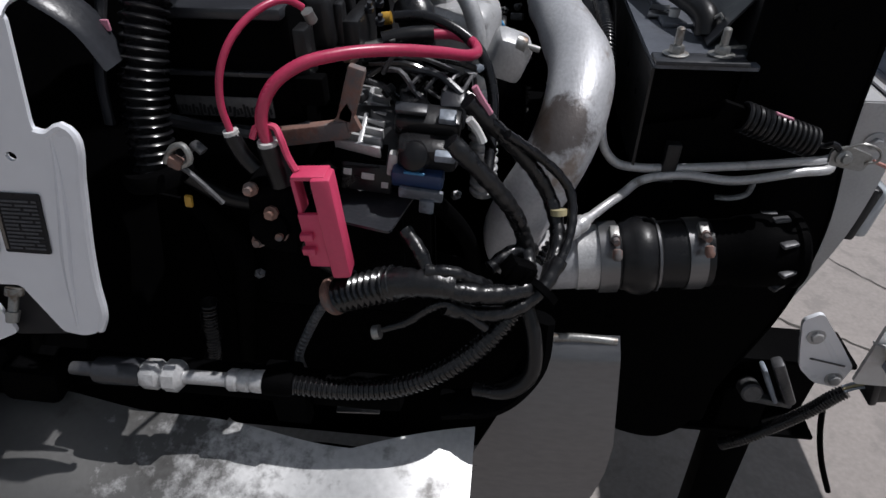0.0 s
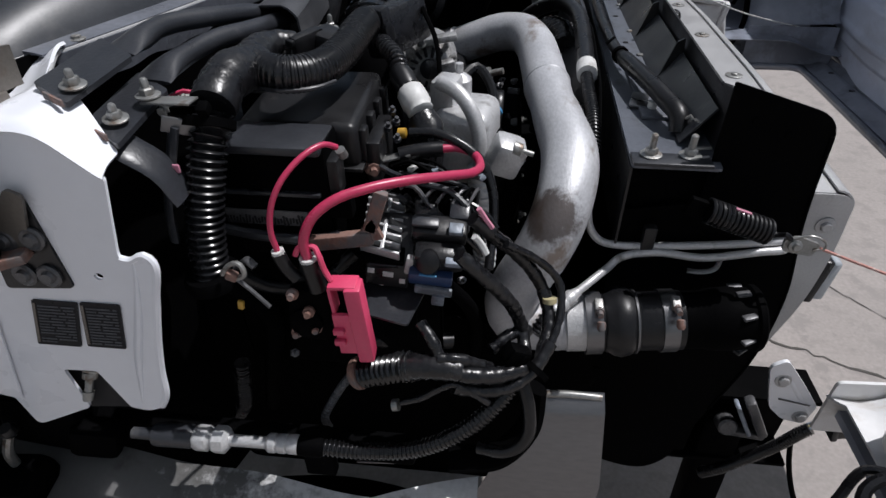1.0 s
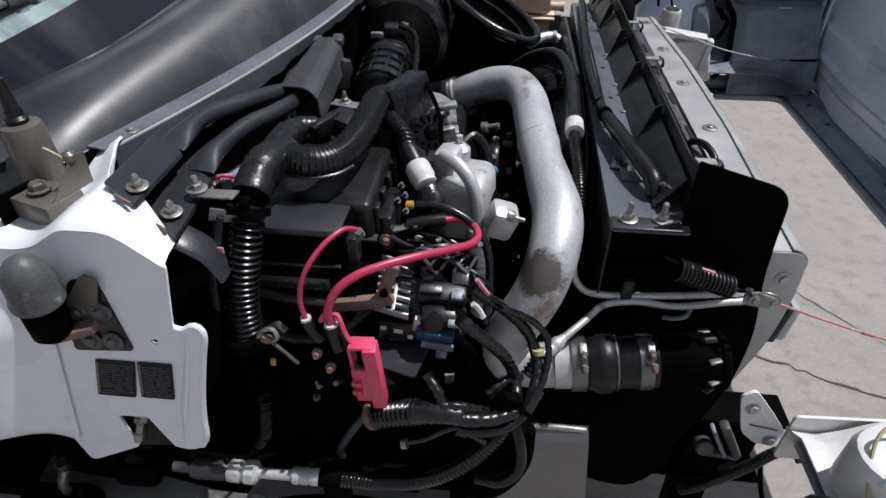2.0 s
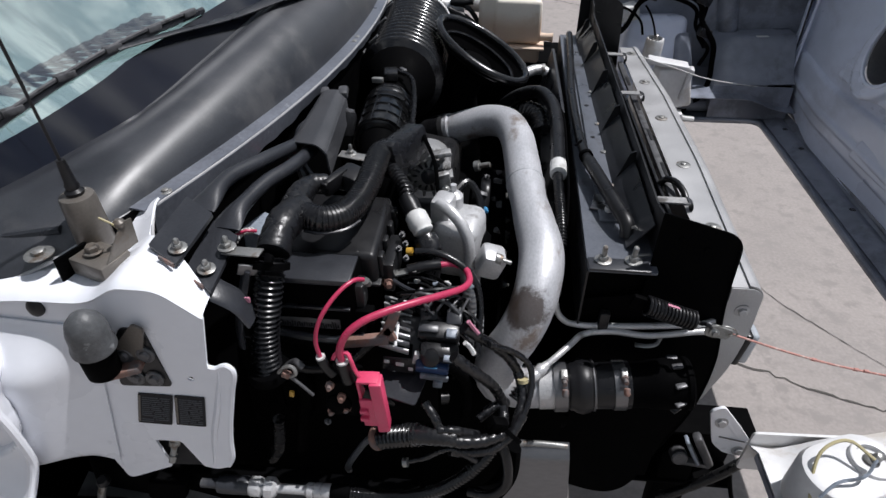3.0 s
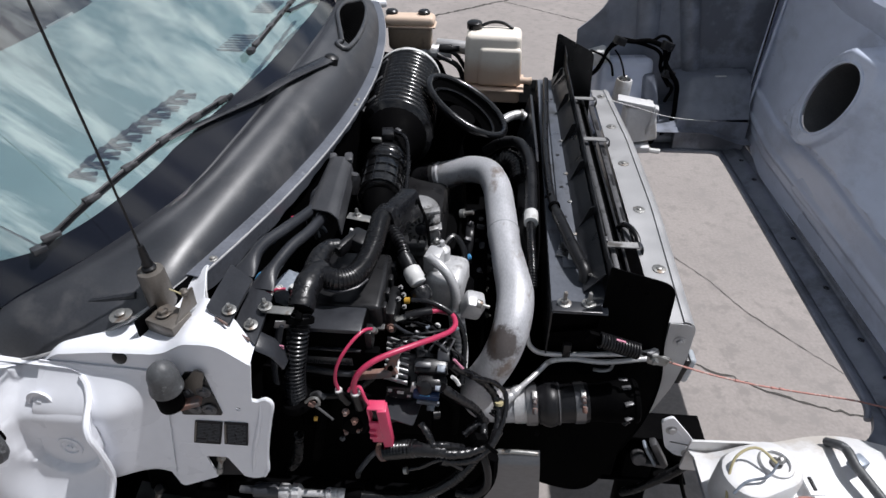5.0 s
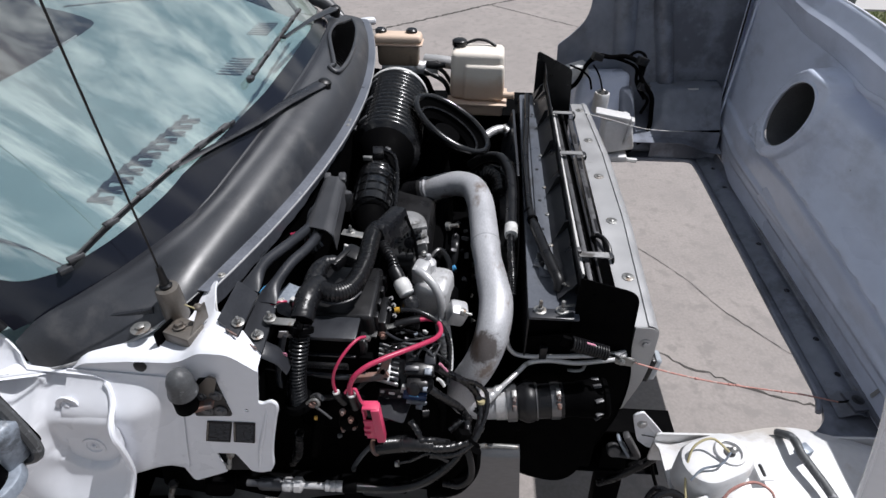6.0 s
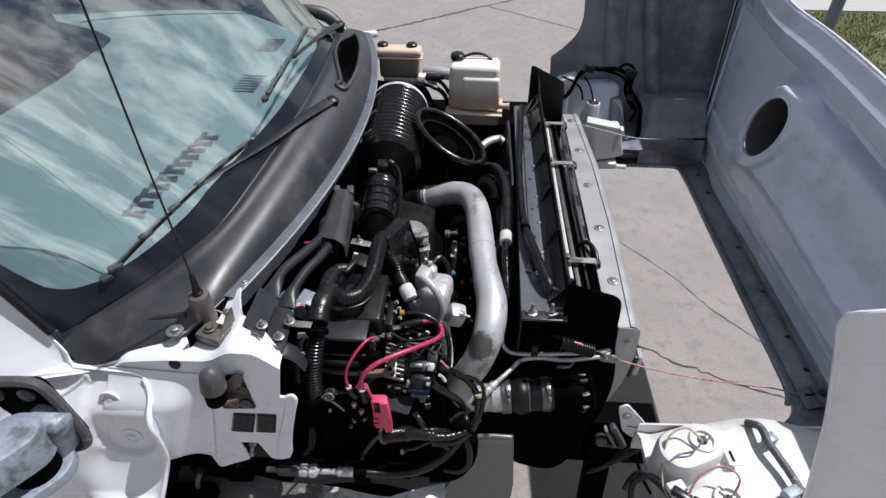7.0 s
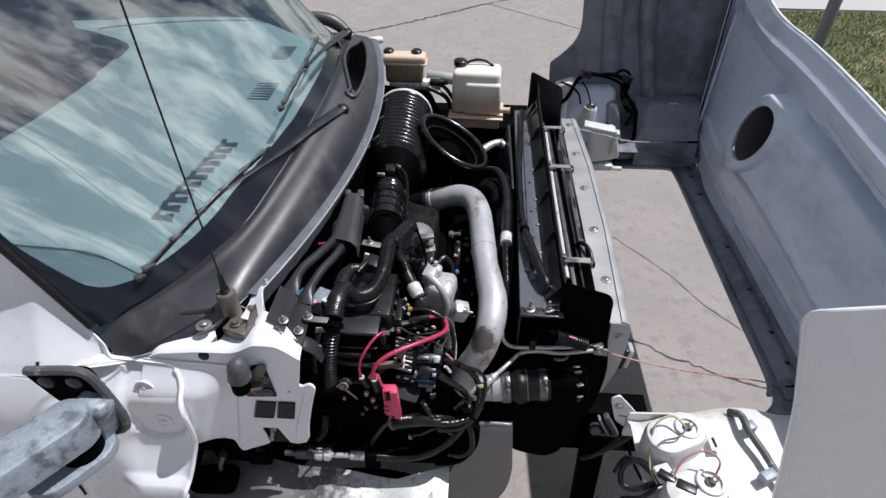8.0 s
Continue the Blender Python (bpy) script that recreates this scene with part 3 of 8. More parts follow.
for p in windscreen.data.polygons:
    if p.normal.z < 0.05:
        p.material_index = 1


def border_height(y):
    """Height of the dark printed band along the foot of the glass; it sweeps up at both ends."""
    return float(np.interp(y, [0.473, 0.484, 0.498, 0.506, 0.52, 0.534, 0.564, 0.642, 0.75, 0.865, 1.11, 1.30, 1.9, 2.3, 2.45, 2.50, 2.53],
                           [0.34, 0.20, 0.121, 0.086, 0.066, 0.056, 0.047, 0.049, 0.056, 0.060, 0.048, 0.040, 0.040, 0.05, 0.07, 0.14, 0.30]))


def border(u, v):
    y = lerp(0.4745, 2.53, 0.5 - 0.5 * math.cos(math.pi * u))
    return screen(y, lerp(-0.01, border_height(y), v), 0.004)


part("screen_border", skin(border, 150, 8, 0.001), "frit", cab, "dark printed border of the windscreen", 60)
part("screen_border", skin(lambda u, v: screen(lerp(0.4745, 0.482, u), lerp(0.2, 1.0, v), 0.004), 3, 20, 0.001), "frit", cab, "", 60)
part("screen_seal", tube([screen(0.468, v, 0.004) for v in [k / 12 for k in range(13)]], 0.012, 10, 0.03), "rubber", cab, "black rubber windscreen seal")
part("screen_seal", tube([screen(2.535, v, 0.004) for v in [k / 12 for k in range(13)]], 0.012, 10, 0.03), "rubber", cab)


def roof(u, v):
    y = lerp(0.5, 2.5, u)
    x, yy, z = screen(y, 1.0)
    return (x - v * 1.3, yy, z + 0.06 * math.sin(math.pi * u) * v + 0.04 * math.sin(v * 1.5))


part("roof", skin(roof, 16, 8, 0.01), "white", cab, "white cab roof")
part("cab_back", slab([(0.46, 0.9), (2.55, 0.9), (2.45, 2.6), (0.55, 2.6)], on_x(-2.55), 0.02), "dash_grey", cab)


# dashboard seen through the glass
def dashboard(u, v):
    y = lerp(0.625, 2.50, u)
    xt, zt = cowl_top(y)
    return (xt - 0.03 - (1.06 + 0.05 * (1.5 - y) + 0.6 * ease((y - 2.05) / 0.45)) * v, y, lerp(zt - 0.035, 1.84, ease(v * 5)) + 0.03 * math.sin(v * 3.0) - 0.30 * ease((v - 0.93) / 0.07))


dash = part("dashboard", skin(dashboard, 40, 26, 0.01), "dash", cab, "pale grey dashboard top")


part("dash_end", skin(lambda u, v: Vector(dashboard(0, u)) + Vector((0, -0.15 * v, -0.006 - 0.16 * v)), 14, 4, 0.006), "dash", dash, "sloping end of the dashboard")


def dash_z(y, x):
    xt, zt = cowl_top(y)
    v = (xt - 0.03 - x) / (1.06 + 0.05 * (1.5 - y) + 0.6 * ease((y - 2.05) / 0.45))
    return lerp(zt - 0.035, 1.84, ease(v * 5)) + 0.03 * math.sin(v * 3.0)


for i in range(2, 13):
    y = 0.706 + 0.0405 * i
    x = -0.700 + 0.0048 * i
    part("vent_slot", box((x, y, dash_z(y, x) + 0.006), (0.058, 0.013, 0.004), (0, 0, 14), 0), "ink", dash, "dark demister vent slot" if i == 0 else "")
    part("vent_slot", box((x - 0.022, y + 0.018, dash_z(y, x) + 0.0062), (0.016, 0.028, 0.004), (0, 0, 8), 0), "ink", dash)
for x, y0 in ((-0.655, 1.55), (-0.69, 1.96)):
    for i in range(7):
        y = y0 + 0.024 * i
        part("vent_slot", box((x, y, dash_z(y, x) + 0.002), (0.085, 0.009, 0.006), (0, 0, 4), 0.002), "duct", dash)
part("dash_trim", tube([dashboard(u, 0.93) for u in [0.60, 0.63, 0.66, 0.69]], 0.006, 8, 0.02), "silver", cab, "pale trim strip on the dashboard edge")
# Added panel blocks the view and light through the far side, darkening the interior.
part("cab_side_closer", slab([(-0.75, 0.9), (-0.75, 1.70), (-1.36, 2.58), (-2.55, 2.58), (-2.55, 0.9)], on_y(2.545), 0.02), "matte", cab, "added dark panel closing the cab's far side")
for y in (1.0, 2.0):
    part("seat", box((-1.75, y, 1.62), (0.24, 0.52, 0.85), (0, -14, 0), 0.08, 0.85, 4), "matte", cab, "dark cab seat back")
part("cab_floor", box((-1.5, CENTRE, 1.0), (2.0, 1.95, 0.05), (0, 0, 0), 0.01), "matte", cab)


# wipers
def wiper(arm, blade):
    """Flat tapering arm from its pivot, and a thin jointed blade lying on the glass."""
    w = thing("windscreen_wiper", arm[0], "black windscreen wiper arm with a jointed blade", "wiper", "windscreen wipers")
    part("arm", tube(arm, lambda s, d: lerp(0.024, 0.0095, ease(s * 1.3)), 8, 0.012, 0.40), "dash_grey", w)
    part("pivot_cap", turned(Vector(arm[0]) - Vector((0, 0, 0.03)), (0.3, 0, 1), [(0, 0.022), (0.04, 0.021), (0.046, 0.012)], 16), "black", w)
    line = spline(blade, 0.01)
    part("blade", sweep(bmesh.new(), line, 0.0048, 6, True, 1.4), "dash_grey", w)
    part("blade_bow", sweep(bmesh.new(), [p + Vector((0.004, 0, 0.010)) for p in line[3:-3]], 0.0036, 6), "dimgrey", w)
    n = 6
    for k in range(n):
        i = int((k + 0.5) / n * (len(line) - 1))
        d = line[i + 1] - line[i - 1]
        part("blade_clip", box(line[i] + Vector((0.003, 0, 0.007)), (0.014, 0.034, 0.011), (0, 0, math.degrees(math.atan2(-d.x, d.y))), 0.002), "dimgrey", w)
    part("blade_tip", box(line[1] + Vector((0.002, 0, 0.004)), (0.018, 0.026, 0.013), (0, 0, math.degrees(math.atan2(-(line[3] - line[0]).x, (line[3] - line[0]).y))), 0.002), "cowl", w)
    return w


wiper([(-0.318, 1.475, 1.868), (-0.372, 1.30, 1.884), (-0.428, 1.13, 1.886), (-0.480, 0.98, 1.898), (-0.525, 0.862, 1.905)],
      [screen(0.564, 0.039, 0.012), screen(0.659, 0.068, 0.012), screen(0.863, 0.077, 0.012), screen(1.101, 0.051, 0.012)])
wiper([(-0.455, 2.30, 1.868), (-0.470, 2.05, 1.905), (-0.470, 1.82, 1.938), (-0.470, 1.62, 1.962)],
      [screen(1.27, 0.081, 0.012), screen(1.513, 0.089, 0.012), screen(1.948, 0.095, 0.012)])


part("pillar_cover", tube([(-0.72, 2.555, 1.862), (-0.66, 2.565, 1.852), (-0.58, 2.570, 1.828), (-0.52, 2.560, 1.790), (-0.47, 2.530, 1.755)], lambda s, d: 0.018 + 0.016 * math.sin(math.pi * s), 12, 0.012), "cowl", cab, "black cover at the far door post")
part("far_corner", box((-0.40, 2.56, 1.735), (0.16, 0.05, 0.03), (0, 0, 22), 0.01), "white", cab, "white painted far cowl corner")


def cowl_at(y, v, lift=0.0):
    p = Vector(cowl_loft(0.22 + 0.78 * (y - 0.66) / 1.90, v))
    return p + Vector((0.5, 0, 0.86)) * lift


grille = thing("cowl_vent", (-0.33, 1.9, 1.8), "ribbed black air vent grille in the cowl", "vent grille")
part("vent_floor", skin(lambda u, v: cowl_at(lerp(1.60, 2.36, u), lerp(0.36, 0.36 + 0.56 * math.sin(math.pi * (0.12 + 0.86 * u)), v), 0.004), 24, 6, 0.003), "matte", grille, "", 60)
for i in range(32):
    u = (i + 0.5) / 32
    y = lerp(1.61, 2.34, u)
    top = 0.36 + 0.54 * math.sin(math.pi * (0.12 + 0.86 * u))
    part("rib", tube([cowl_at(y, lerp(0.38, top, k / 4), 0.007) for k in range(5)], 0.0036, 6, 0.01), "matte", grille)
rimv = [cowl_at(lerp(1.58, 2.38, u), 0.36 + 0.58 * math.sin(math.pi * (0.11 + 0.88 * u)), 0.010) for u in [k / 14 for k in range(15)]]
part("vent_rim", tube(rimv + [cowl_at(2.3, 0.36, 0.008), cowl_at(1.95, 0.34, 0.008), cowl_at(1.66, 0.36, 0.008), cowl_at(1.54, 0.46, 0.010), cowl_at(1.54, 0.62, 0.010)] + rimv[:1], 0.008, 10, 0.015), "cowl", grille)

# white cowl side of the near flank
side = thing("cab_side_panel", (-0.4, 0.44, 1.3), "white painted inner cowl side panel with stickers and bolt plate", "body panel")


def panel_y(z):
    """The panel leans: its foot stands further out than its shoulder."""
    return 0.442 + 0.10 * (z - 1.69)


def on_panel(proud=0.0):
    return lambda u, v, w: Vector((u, panel_y(v) - proud + w, v))


edge = [(-0.237, 1.685), (-0.251, 1.592), (-0.240, 1.590), (-0.222, 1.599), (-0.211, 1.588), (-0.221, 1.540), (-0.236, 1.475), (-0.244, 1.430), (-0.250, 1.386), (-0.263, 1.366), (-0.282, 1.360), (-0.304, 1.364), (-0.331, 1.423), (-0.376, 1.421),
        (-0.361, 1.357), (-0.449, 1.314), (-0.470, 1.380), (-0.62, 1.354), (-0.72, 1.40), (-0.70, 1.62), (-0.60, 1.686), (-0.50, 1.699), (-0.412, 1.701), (-0.387, 1.708), (-0.347, 1.734), (-0.300, 1.734), (-0.285, 1.729)]
part("panel", slab(rounded(edge, [0.004, 0.010, 0.006, 0.008, 0.010, 0.03, 0.03, 0.02, 0.01, 0.01, 0.008, 0.004, 0.006, 0.006, 0.006, 0.012, 0.02, 0.03, 0.05, 0.05, 0.03, 0.03, 0.02, 0.02, 0.015, 0.01, 0.01], 4), on_panel(), 0.004, [oval(-0.281, 1.567, 0.0055, 0.0045, 10)]), "white", side)
part("edge_bead", tube([(x, panel_y(z) + 0.001, z) for x, z in ((-0.262, 1.368), (-0.252, 1.388), (-0.247, 1.430), (-0.239, 1.475), (-0.224, 1.540), (-0.214, 1.587), (-0.223, 1.596), (-0.240, 1.588), (-0.251, 1.590))], 0.0045, 8, 0.006), "white", side)
part("edge_swage", tube([(x, panel_y(z) - 0.0005, z) for x, z in ((-0.286, 1.372), (-0.278, 1.410), (-0.268, 1.455), (-0.252, 1.510), (-0.240, 1.560), (-0.236, 1.588))], lambda s, d: 0.002 + 0.005 * math.sin(math.pi * s), 10, 0.008, 0.8), "white", side, "pressed bead along the panel's edge")


def panel_top(x):
    return float(np.interp(-x, [0.237, 0.285, 0.300, 0.347, 0.387, 0.412, 0.50, 0.60, 0.70], [1.689, 1.733, 1.738, 1.738, 1.712, 1.705, 1.703, 1.690, 1.62]))


def shoulder(u, v):
    """Top of the panel: a sloping facet and a hump at the engine's end, then flat back to the cowl corner."""
    y = lerp(0.4415, 0.63, v)
    x = lerp(float(np.interp(y, [0.442, 0.474, 0.505, 0.54, 0.553, 0.63], [-0.237, -0.240, -0.282, -0.330, -0.354, -0.374])), -0.64, u)
    z = sum(panel_top(x + d) for d in (-0.008, -0.004, 0, 0.004, 0.008)) / 5
    return (x, y - 0.004 * (1 - min(1, v * 14)), z - 0.007 * (1 - min(1, v * 14)) ** 2 + 0.012 * ease(v * 1.2) * ease((u - 0.15) * 5) + 0.030 * ease((y - 0.545) / 0.075) * ease((x + 0.46) / 0.06))


part("shoulder", skin(shoulder, 90, 56, 0.004), "white", side, "", 60)
part("drain_plug", turned((-0.481, panel_y(1.684) - 0.002, 1.684), (0, -1, 0.25), [(0, 0.0135), (0.003, 0.0135), (0.005, 0.009)], 20), "black", side, "black rubber grommet")


# outer flank: one pressed sheet from the flange edge back along the cab's side
OUTLINE = rounded([(-0.745, 1.705), (-0.730, 1.662), (-0.676, 1.655), (-0.600, 1.662), (-0.556, 1.650), (-0.533, 1.60), (-0.520, 1.54), (-0.521, 1.453), (-0.545, 1.35), (-0.575, 1.255), (-0.60, 1.18), (-0.60, 0.88), (-2.0, 0.88), (-2.0, 1.705)],
                  [0, 0.03, 0.03, 0.03, 0.03, 0.04, 0.04, 0.04, 0.04, 0.03, 0, 0, 0, 0], 8)
POST = [screen(0.462, -0.04 + k * 0.052) for k in range(21)]


def right_edge(z):
    if z > 1.70:
        return float(np.interp(z, [p[2] for p in POST], [p[0] for p in POST]))
    best = -0.75
    for p, q in zip(OUTLINE, OUTLINE[1:] + OUTLINE[:1]):
        if (p.y - z) * (q.y - z) <= 0 and abs(p.y - q.y) > 1e-6:
            best = max(best, p.x + (q.x - p.x) * (z - p.y) / (q.y - p.y))
    return best


def flank_y(x, z):
    high = min(1.90, max(1.70, float(np.interp(-x, [-p[0] for p in POST], [p[2] for p in POST]))))
    side_y = float(np.interp(z, [p[2] for p in POST], [p[1] for p in POST])) - 0.155 * ease((high - z) / (high - 1.50))
    lip = 0.009 * ease((x - right_edge(z) + 0.024) / 0.018)
    d = ((x + 0.618) / 0.080) ** 2 + (max(0, 1.535 - z) / 0.095) ** 2 + (max(0, z - 1.58) / 0.16) ** 2
    pan = 0.020 * ease((1.12 - d) / 0.20)
    foot = 0.070 * ease((1.455 - z) / 0.17) + 0.022 * ease((1.345 - z) / 0.012) - 0.03 * ease((1.30 - z) / 0.02)
    plate = 0.352 + pan - lip - foot + 0.065 * ease((z - 1.56) / 0.10)
    return lerp(side_y, plate, ease((x + 0.765) / 0.09))


def flank(u, v):
    z = lerp(2.60, 1.72, v / 0.25) if v < 0.25 else lerp(1.72, 1.10, (v - 0.25) / 0.65) if v < 0.9 else lerp(1.10, 0.9, (v - 0.9) / 0.1)
    x = lerp(right_edge(z), -2.6, 0.25 * u + 0.75 * u ** 3)
    return (x, flank_y(x, z), z)


part("cab_flank", skin(flank, 90, 130, 0.005), "white", cab, "white cab side with a bolted flange", 50)
part("flange_lip", tube([(right_edge(z) - 0.003, flank_y(right_edge(z) - 0.003, z) - 0.001, z) for z in [1.645 - 0.012 * k for k in range(40)]], 0.006, 8, 0.008), "white", cab)
part("flange_tongue", skin(lambda u, v: (lerp(-0.68, -0.545, u), 0.452 - 0.02 * v, lerp(1.676, 1.60, v) - 0.04 * u ** 3), 14, 6, 0.004), "white", cab, "", 60)
for x, z in ((-0.640, 1.600), (-0.612, 1.492)):
    c = (x, flank_y(x, z) - 0.001, z)
    part("dimple", turned(c, (0, -1, 0.1), [(0, 0.026), (0.004, 0.025), (0.004, 0.018), (0.001, 0.016)], 24), "white", side)
    bolt("bolt", c, (0, -1, 0.1), 0.007, 0.005, side, "white", 1.7)


def ledge(u, v):
    """Pressed bulge of the inner panel: sloping top, upright face, fading out towards the engine."""
    x = lerp(-0.64, -0.405, u)
    z = lerp(1.668, 1.385 - 0.012 * math.sin(u * 7), v) - 0.012 * u
    return (x - 0.045 * v, panel_y(z) - 0.0035 - 0.046 * ease(v * 3.2) * ease((1 - u) / 0.45) * ease((1 - v) / 0.10 + 0.35), z)


part("inner_ledge", skin(ledge, 30, 30, 0.003), "white", side, "", 60)
part("door_gap", tube([(-0.87, flank_y(-0.87, 1.70) - 0.001, 1.70), (-0.885, flank_y(-0.885, 1.5) - 0.001, 1.50), (-0.90, flank_y(-0.9, 1.2) - 0.001, 1.2)], 0.004, 6, 0.03), "ink", cab, "dark gap at the door edge")

# side mirror bracket
mirror = thing("mirror_bracket", (-0.70, 0.30, 1.66), "weathered grey mirror arm on a black mounting plate", "mirror arm")
part("mount_plate", slab(rounded([(-0.80, 1.79), (-0.655, 1.80), (-0.625, 1.62), (-0.685, 1.585), (-0.76, 1.70)], 0.018), on_y(0.288), 0.022), "matte", mirror)
part("plate_rim", tube([(-0.79, 0.279, 1.797), (-0.665, 0.279, 1.803), (-0.648, 0.279, 1.785), (-0.621, 0.276, 1.635), (-0.630, 0.275, 1.605), (-0.66, 0.275, 1.588)], 0.011, 8, 0.008), "ballrub", mirror)
for c in ((-0.755, 0.277, 1.765), (-0.690, 0.277, 1.768), (-0.660, 0.277, 1.625)):
    part("mount_bolt", turned(c, (0, -1, 0), [(0, 0.019), (0.004, 0.018), (0.008, 0.010)], 16), "dash_grey", mirror)
part("arm_root", box((-0.668, 0.262, 1.672), (0.085, 0.060, 0.125), (0, 16, -14), 0.016, 0.9, 3), "mirror_grey", mirror)
part("arm", stadium(bmesh.new(), (-1.06, -0.31), (-0.690, 0.208), 1.662, 1.742, 0.052, 0.014, 14), "mirror_grey", mirror, "broad weathered mirror arm")
part("arm_pivot_dot", turned((-0.790, 0.090, 1.7415), (0, 0, 1), [(0, 0.009), (0.001, 0.009)], 14), "dash_grey", mirror)
part("pivot_drum", turned((-0.690, 0.205, 1.612), (0, 0, 1), [(0, 0.046), (0.05, 0.046)], 30), "matte", mirror)
part("pivot_foot", stadium(bmesh.new(), (-0.730, 0.150), (-0.684, 0.214), 1.590, 1.616, 0.058, 0.008, 14), "mirror_grey", mirror, "lower lip of the mirror joint")

# ---- tilted hood ----
hood = thing("tilted_hood", (1.1, CENTRE, 1.1), "truck hood tilted forward, blue-grey primed inside, white outside", "truck hood")
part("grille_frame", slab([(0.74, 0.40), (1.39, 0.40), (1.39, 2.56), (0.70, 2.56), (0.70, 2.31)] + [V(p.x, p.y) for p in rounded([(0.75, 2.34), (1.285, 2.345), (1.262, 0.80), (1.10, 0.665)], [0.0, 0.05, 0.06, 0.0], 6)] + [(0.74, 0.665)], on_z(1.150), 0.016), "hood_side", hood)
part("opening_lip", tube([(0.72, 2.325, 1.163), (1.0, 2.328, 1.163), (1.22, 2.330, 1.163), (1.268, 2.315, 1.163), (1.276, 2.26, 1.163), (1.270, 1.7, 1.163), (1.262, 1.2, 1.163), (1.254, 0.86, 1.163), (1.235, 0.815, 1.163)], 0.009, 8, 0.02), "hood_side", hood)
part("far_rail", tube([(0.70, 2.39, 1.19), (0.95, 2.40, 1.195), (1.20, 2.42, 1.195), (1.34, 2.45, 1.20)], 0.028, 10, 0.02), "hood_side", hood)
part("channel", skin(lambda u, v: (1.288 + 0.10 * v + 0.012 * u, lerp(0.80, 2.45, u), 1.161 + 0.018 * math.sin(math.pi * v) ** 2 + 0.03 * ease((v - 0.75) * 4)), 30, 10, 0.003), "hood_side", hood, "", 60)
for y in (0.95, 1.10, 1.34, 1.62, 2.05, 2.22):
    part("channel_hole", turned((1.345, y, 1.180), (0, 0, 1), [(0, 0.010), (0.002, 0.010)], 12), "ink", hood)


HOLE = (1.746, 1.682)
TURN = 0.52


def hole_ab(y, z):
    c, s = math.cos(TURN), math.sin(TURN)
    return (y - HOLE[0]) * c + (z - HOLE[1]) * s, -(y - HOLE[0]) * s + (z - HOLE[1]) * c


def wall_x(y, z):
    """Inner face of the hood's top panel, now standing: upright foot, crease, then a leaning panel with a raised field round the oval hole."""
    crease = float(np.interp(y, [0.3, 0.92, 1.25, 1.63, 2.0], [1.42, 1.45, 1.473, 1.500, 1.480]))
    top = float(np.interp(y, [0.3, 1.0, 1.48, 1.60, 1.715, 1.835, 1.915, 2.005], [rim_z(0.3) - 0.070, rim_z(1.0) - 0.072, rim_z(1.48) - 0.066, 1.822, 1.835, 1.800, 1.68, 1.44]))
    top = min(top, rim_z(y) - 0.030)
    a, b = hole_ab(y, z)
    ring = ease((1.62 - (a / 0.110) ** 2 - (b / 0.160) ** 2) / 0.20) * ease((rim_z(y) - 0.012 - z) / 0.02)
    right = ease((1.80 - y) / 0.55)
    lean = max(0, z - crease) * (0.15 * ease((2.5 - y) / 0.4) + 0.26 * right) - 0.115 * right * ease((z - rim_z(y) + 0.040) / 0.03)
    field = 0.070 * max(ease((top - z) / lerp(0.026, 0.040, right)) * ease((z - crease) / 0.022), ring)
    step = 0.016 * ease((crease - 0.055 - z) / 0.012) - 0.010 * ease((1.27 - z) / 0.02)
    drop = 0.022 * ease((1.55 + 0.10 * (z - 1.80) - y) / 0.07) * ease((z - crease) / 0.1)
    gutter = 0.010 * math.exp(-((z - 1.30 - 0.02 * math.sin(y)) / 0.012) ** 2)
    return 1.392 + 0.045 * ease((y - 2.05) / 0.45) + lean - field + drop - 0.022 * ring - gutter - step


def rim_z(y):
    """Height at which the panel meets its rolled rim, rising towards the far corner."""
    return 1.802 + 0.072 * ease((y - 0.6) / 1.3) + 0.085 * ease((y - 2.0) / 0.75)



bm = bmesh.new()
NU, NV = 260, 170
grid, kept, gone = {}, [], set()
for i in range(NU):
    for j in range(NV):
        y = lerp(0.34, 2.60, (i + 0.5) / NU)
        a, b = hole_ab(y, lerp(1.165, rim_z(y), (j + 0.5) / NV))
        if (a / 0.102) ** 2 + (b / 0.137) ** 2 > 1:
            kept.append((i, j))
        else:
            gone |= {(i, j), (i + 1, j), (i + 1, j + 1), (i, j + 1)}
for i, j in kept:
    q = []
    for p in ((i, j), (i + 1, j), (i + 1, j + 1), (i, j + 1)):
        if p not in grid:
            y = lerp(0.34, 2.60, p[0] / NU)
            z = lerp(1.165, rim_z(y), p[1] / NV)
            x = wall_x(y, z)
            if p in gone:
                a, b = hole_ab(y, z)
                k = 1 / math.sqrt((a / 0.102) ** 2 + (b / 0.137) ** 2)
                y, z = HOLE[0] + (y - HOLE[0]) * k, HOLE[1] + (z - HOLE[1]) * k
            grid[p] = bm.verts.new((x, y, z))
        q.append(grid[p])
    bm.faces.new(q)
bm.normal_update()
bmesh.ops.solidify(bm, geom=bm.faces[:], thickness=0.006)
wall = part("top_panel", bm, "hood_in", hood, "", 60)
ringp = [V(wall_x(p.x, p.y) - 0.006, p.x, p.y) for p in oval(HOLE[0], HOLE[1], 0.107, 0.142, 48, TURN)]
part("hole_flange", sweep(bmesh.new(), ringp + ringp[:1], 0.006, 10, False, 0.8, (1, 0, 0)), "hood_in", wall, "raised flange round the oval opening")


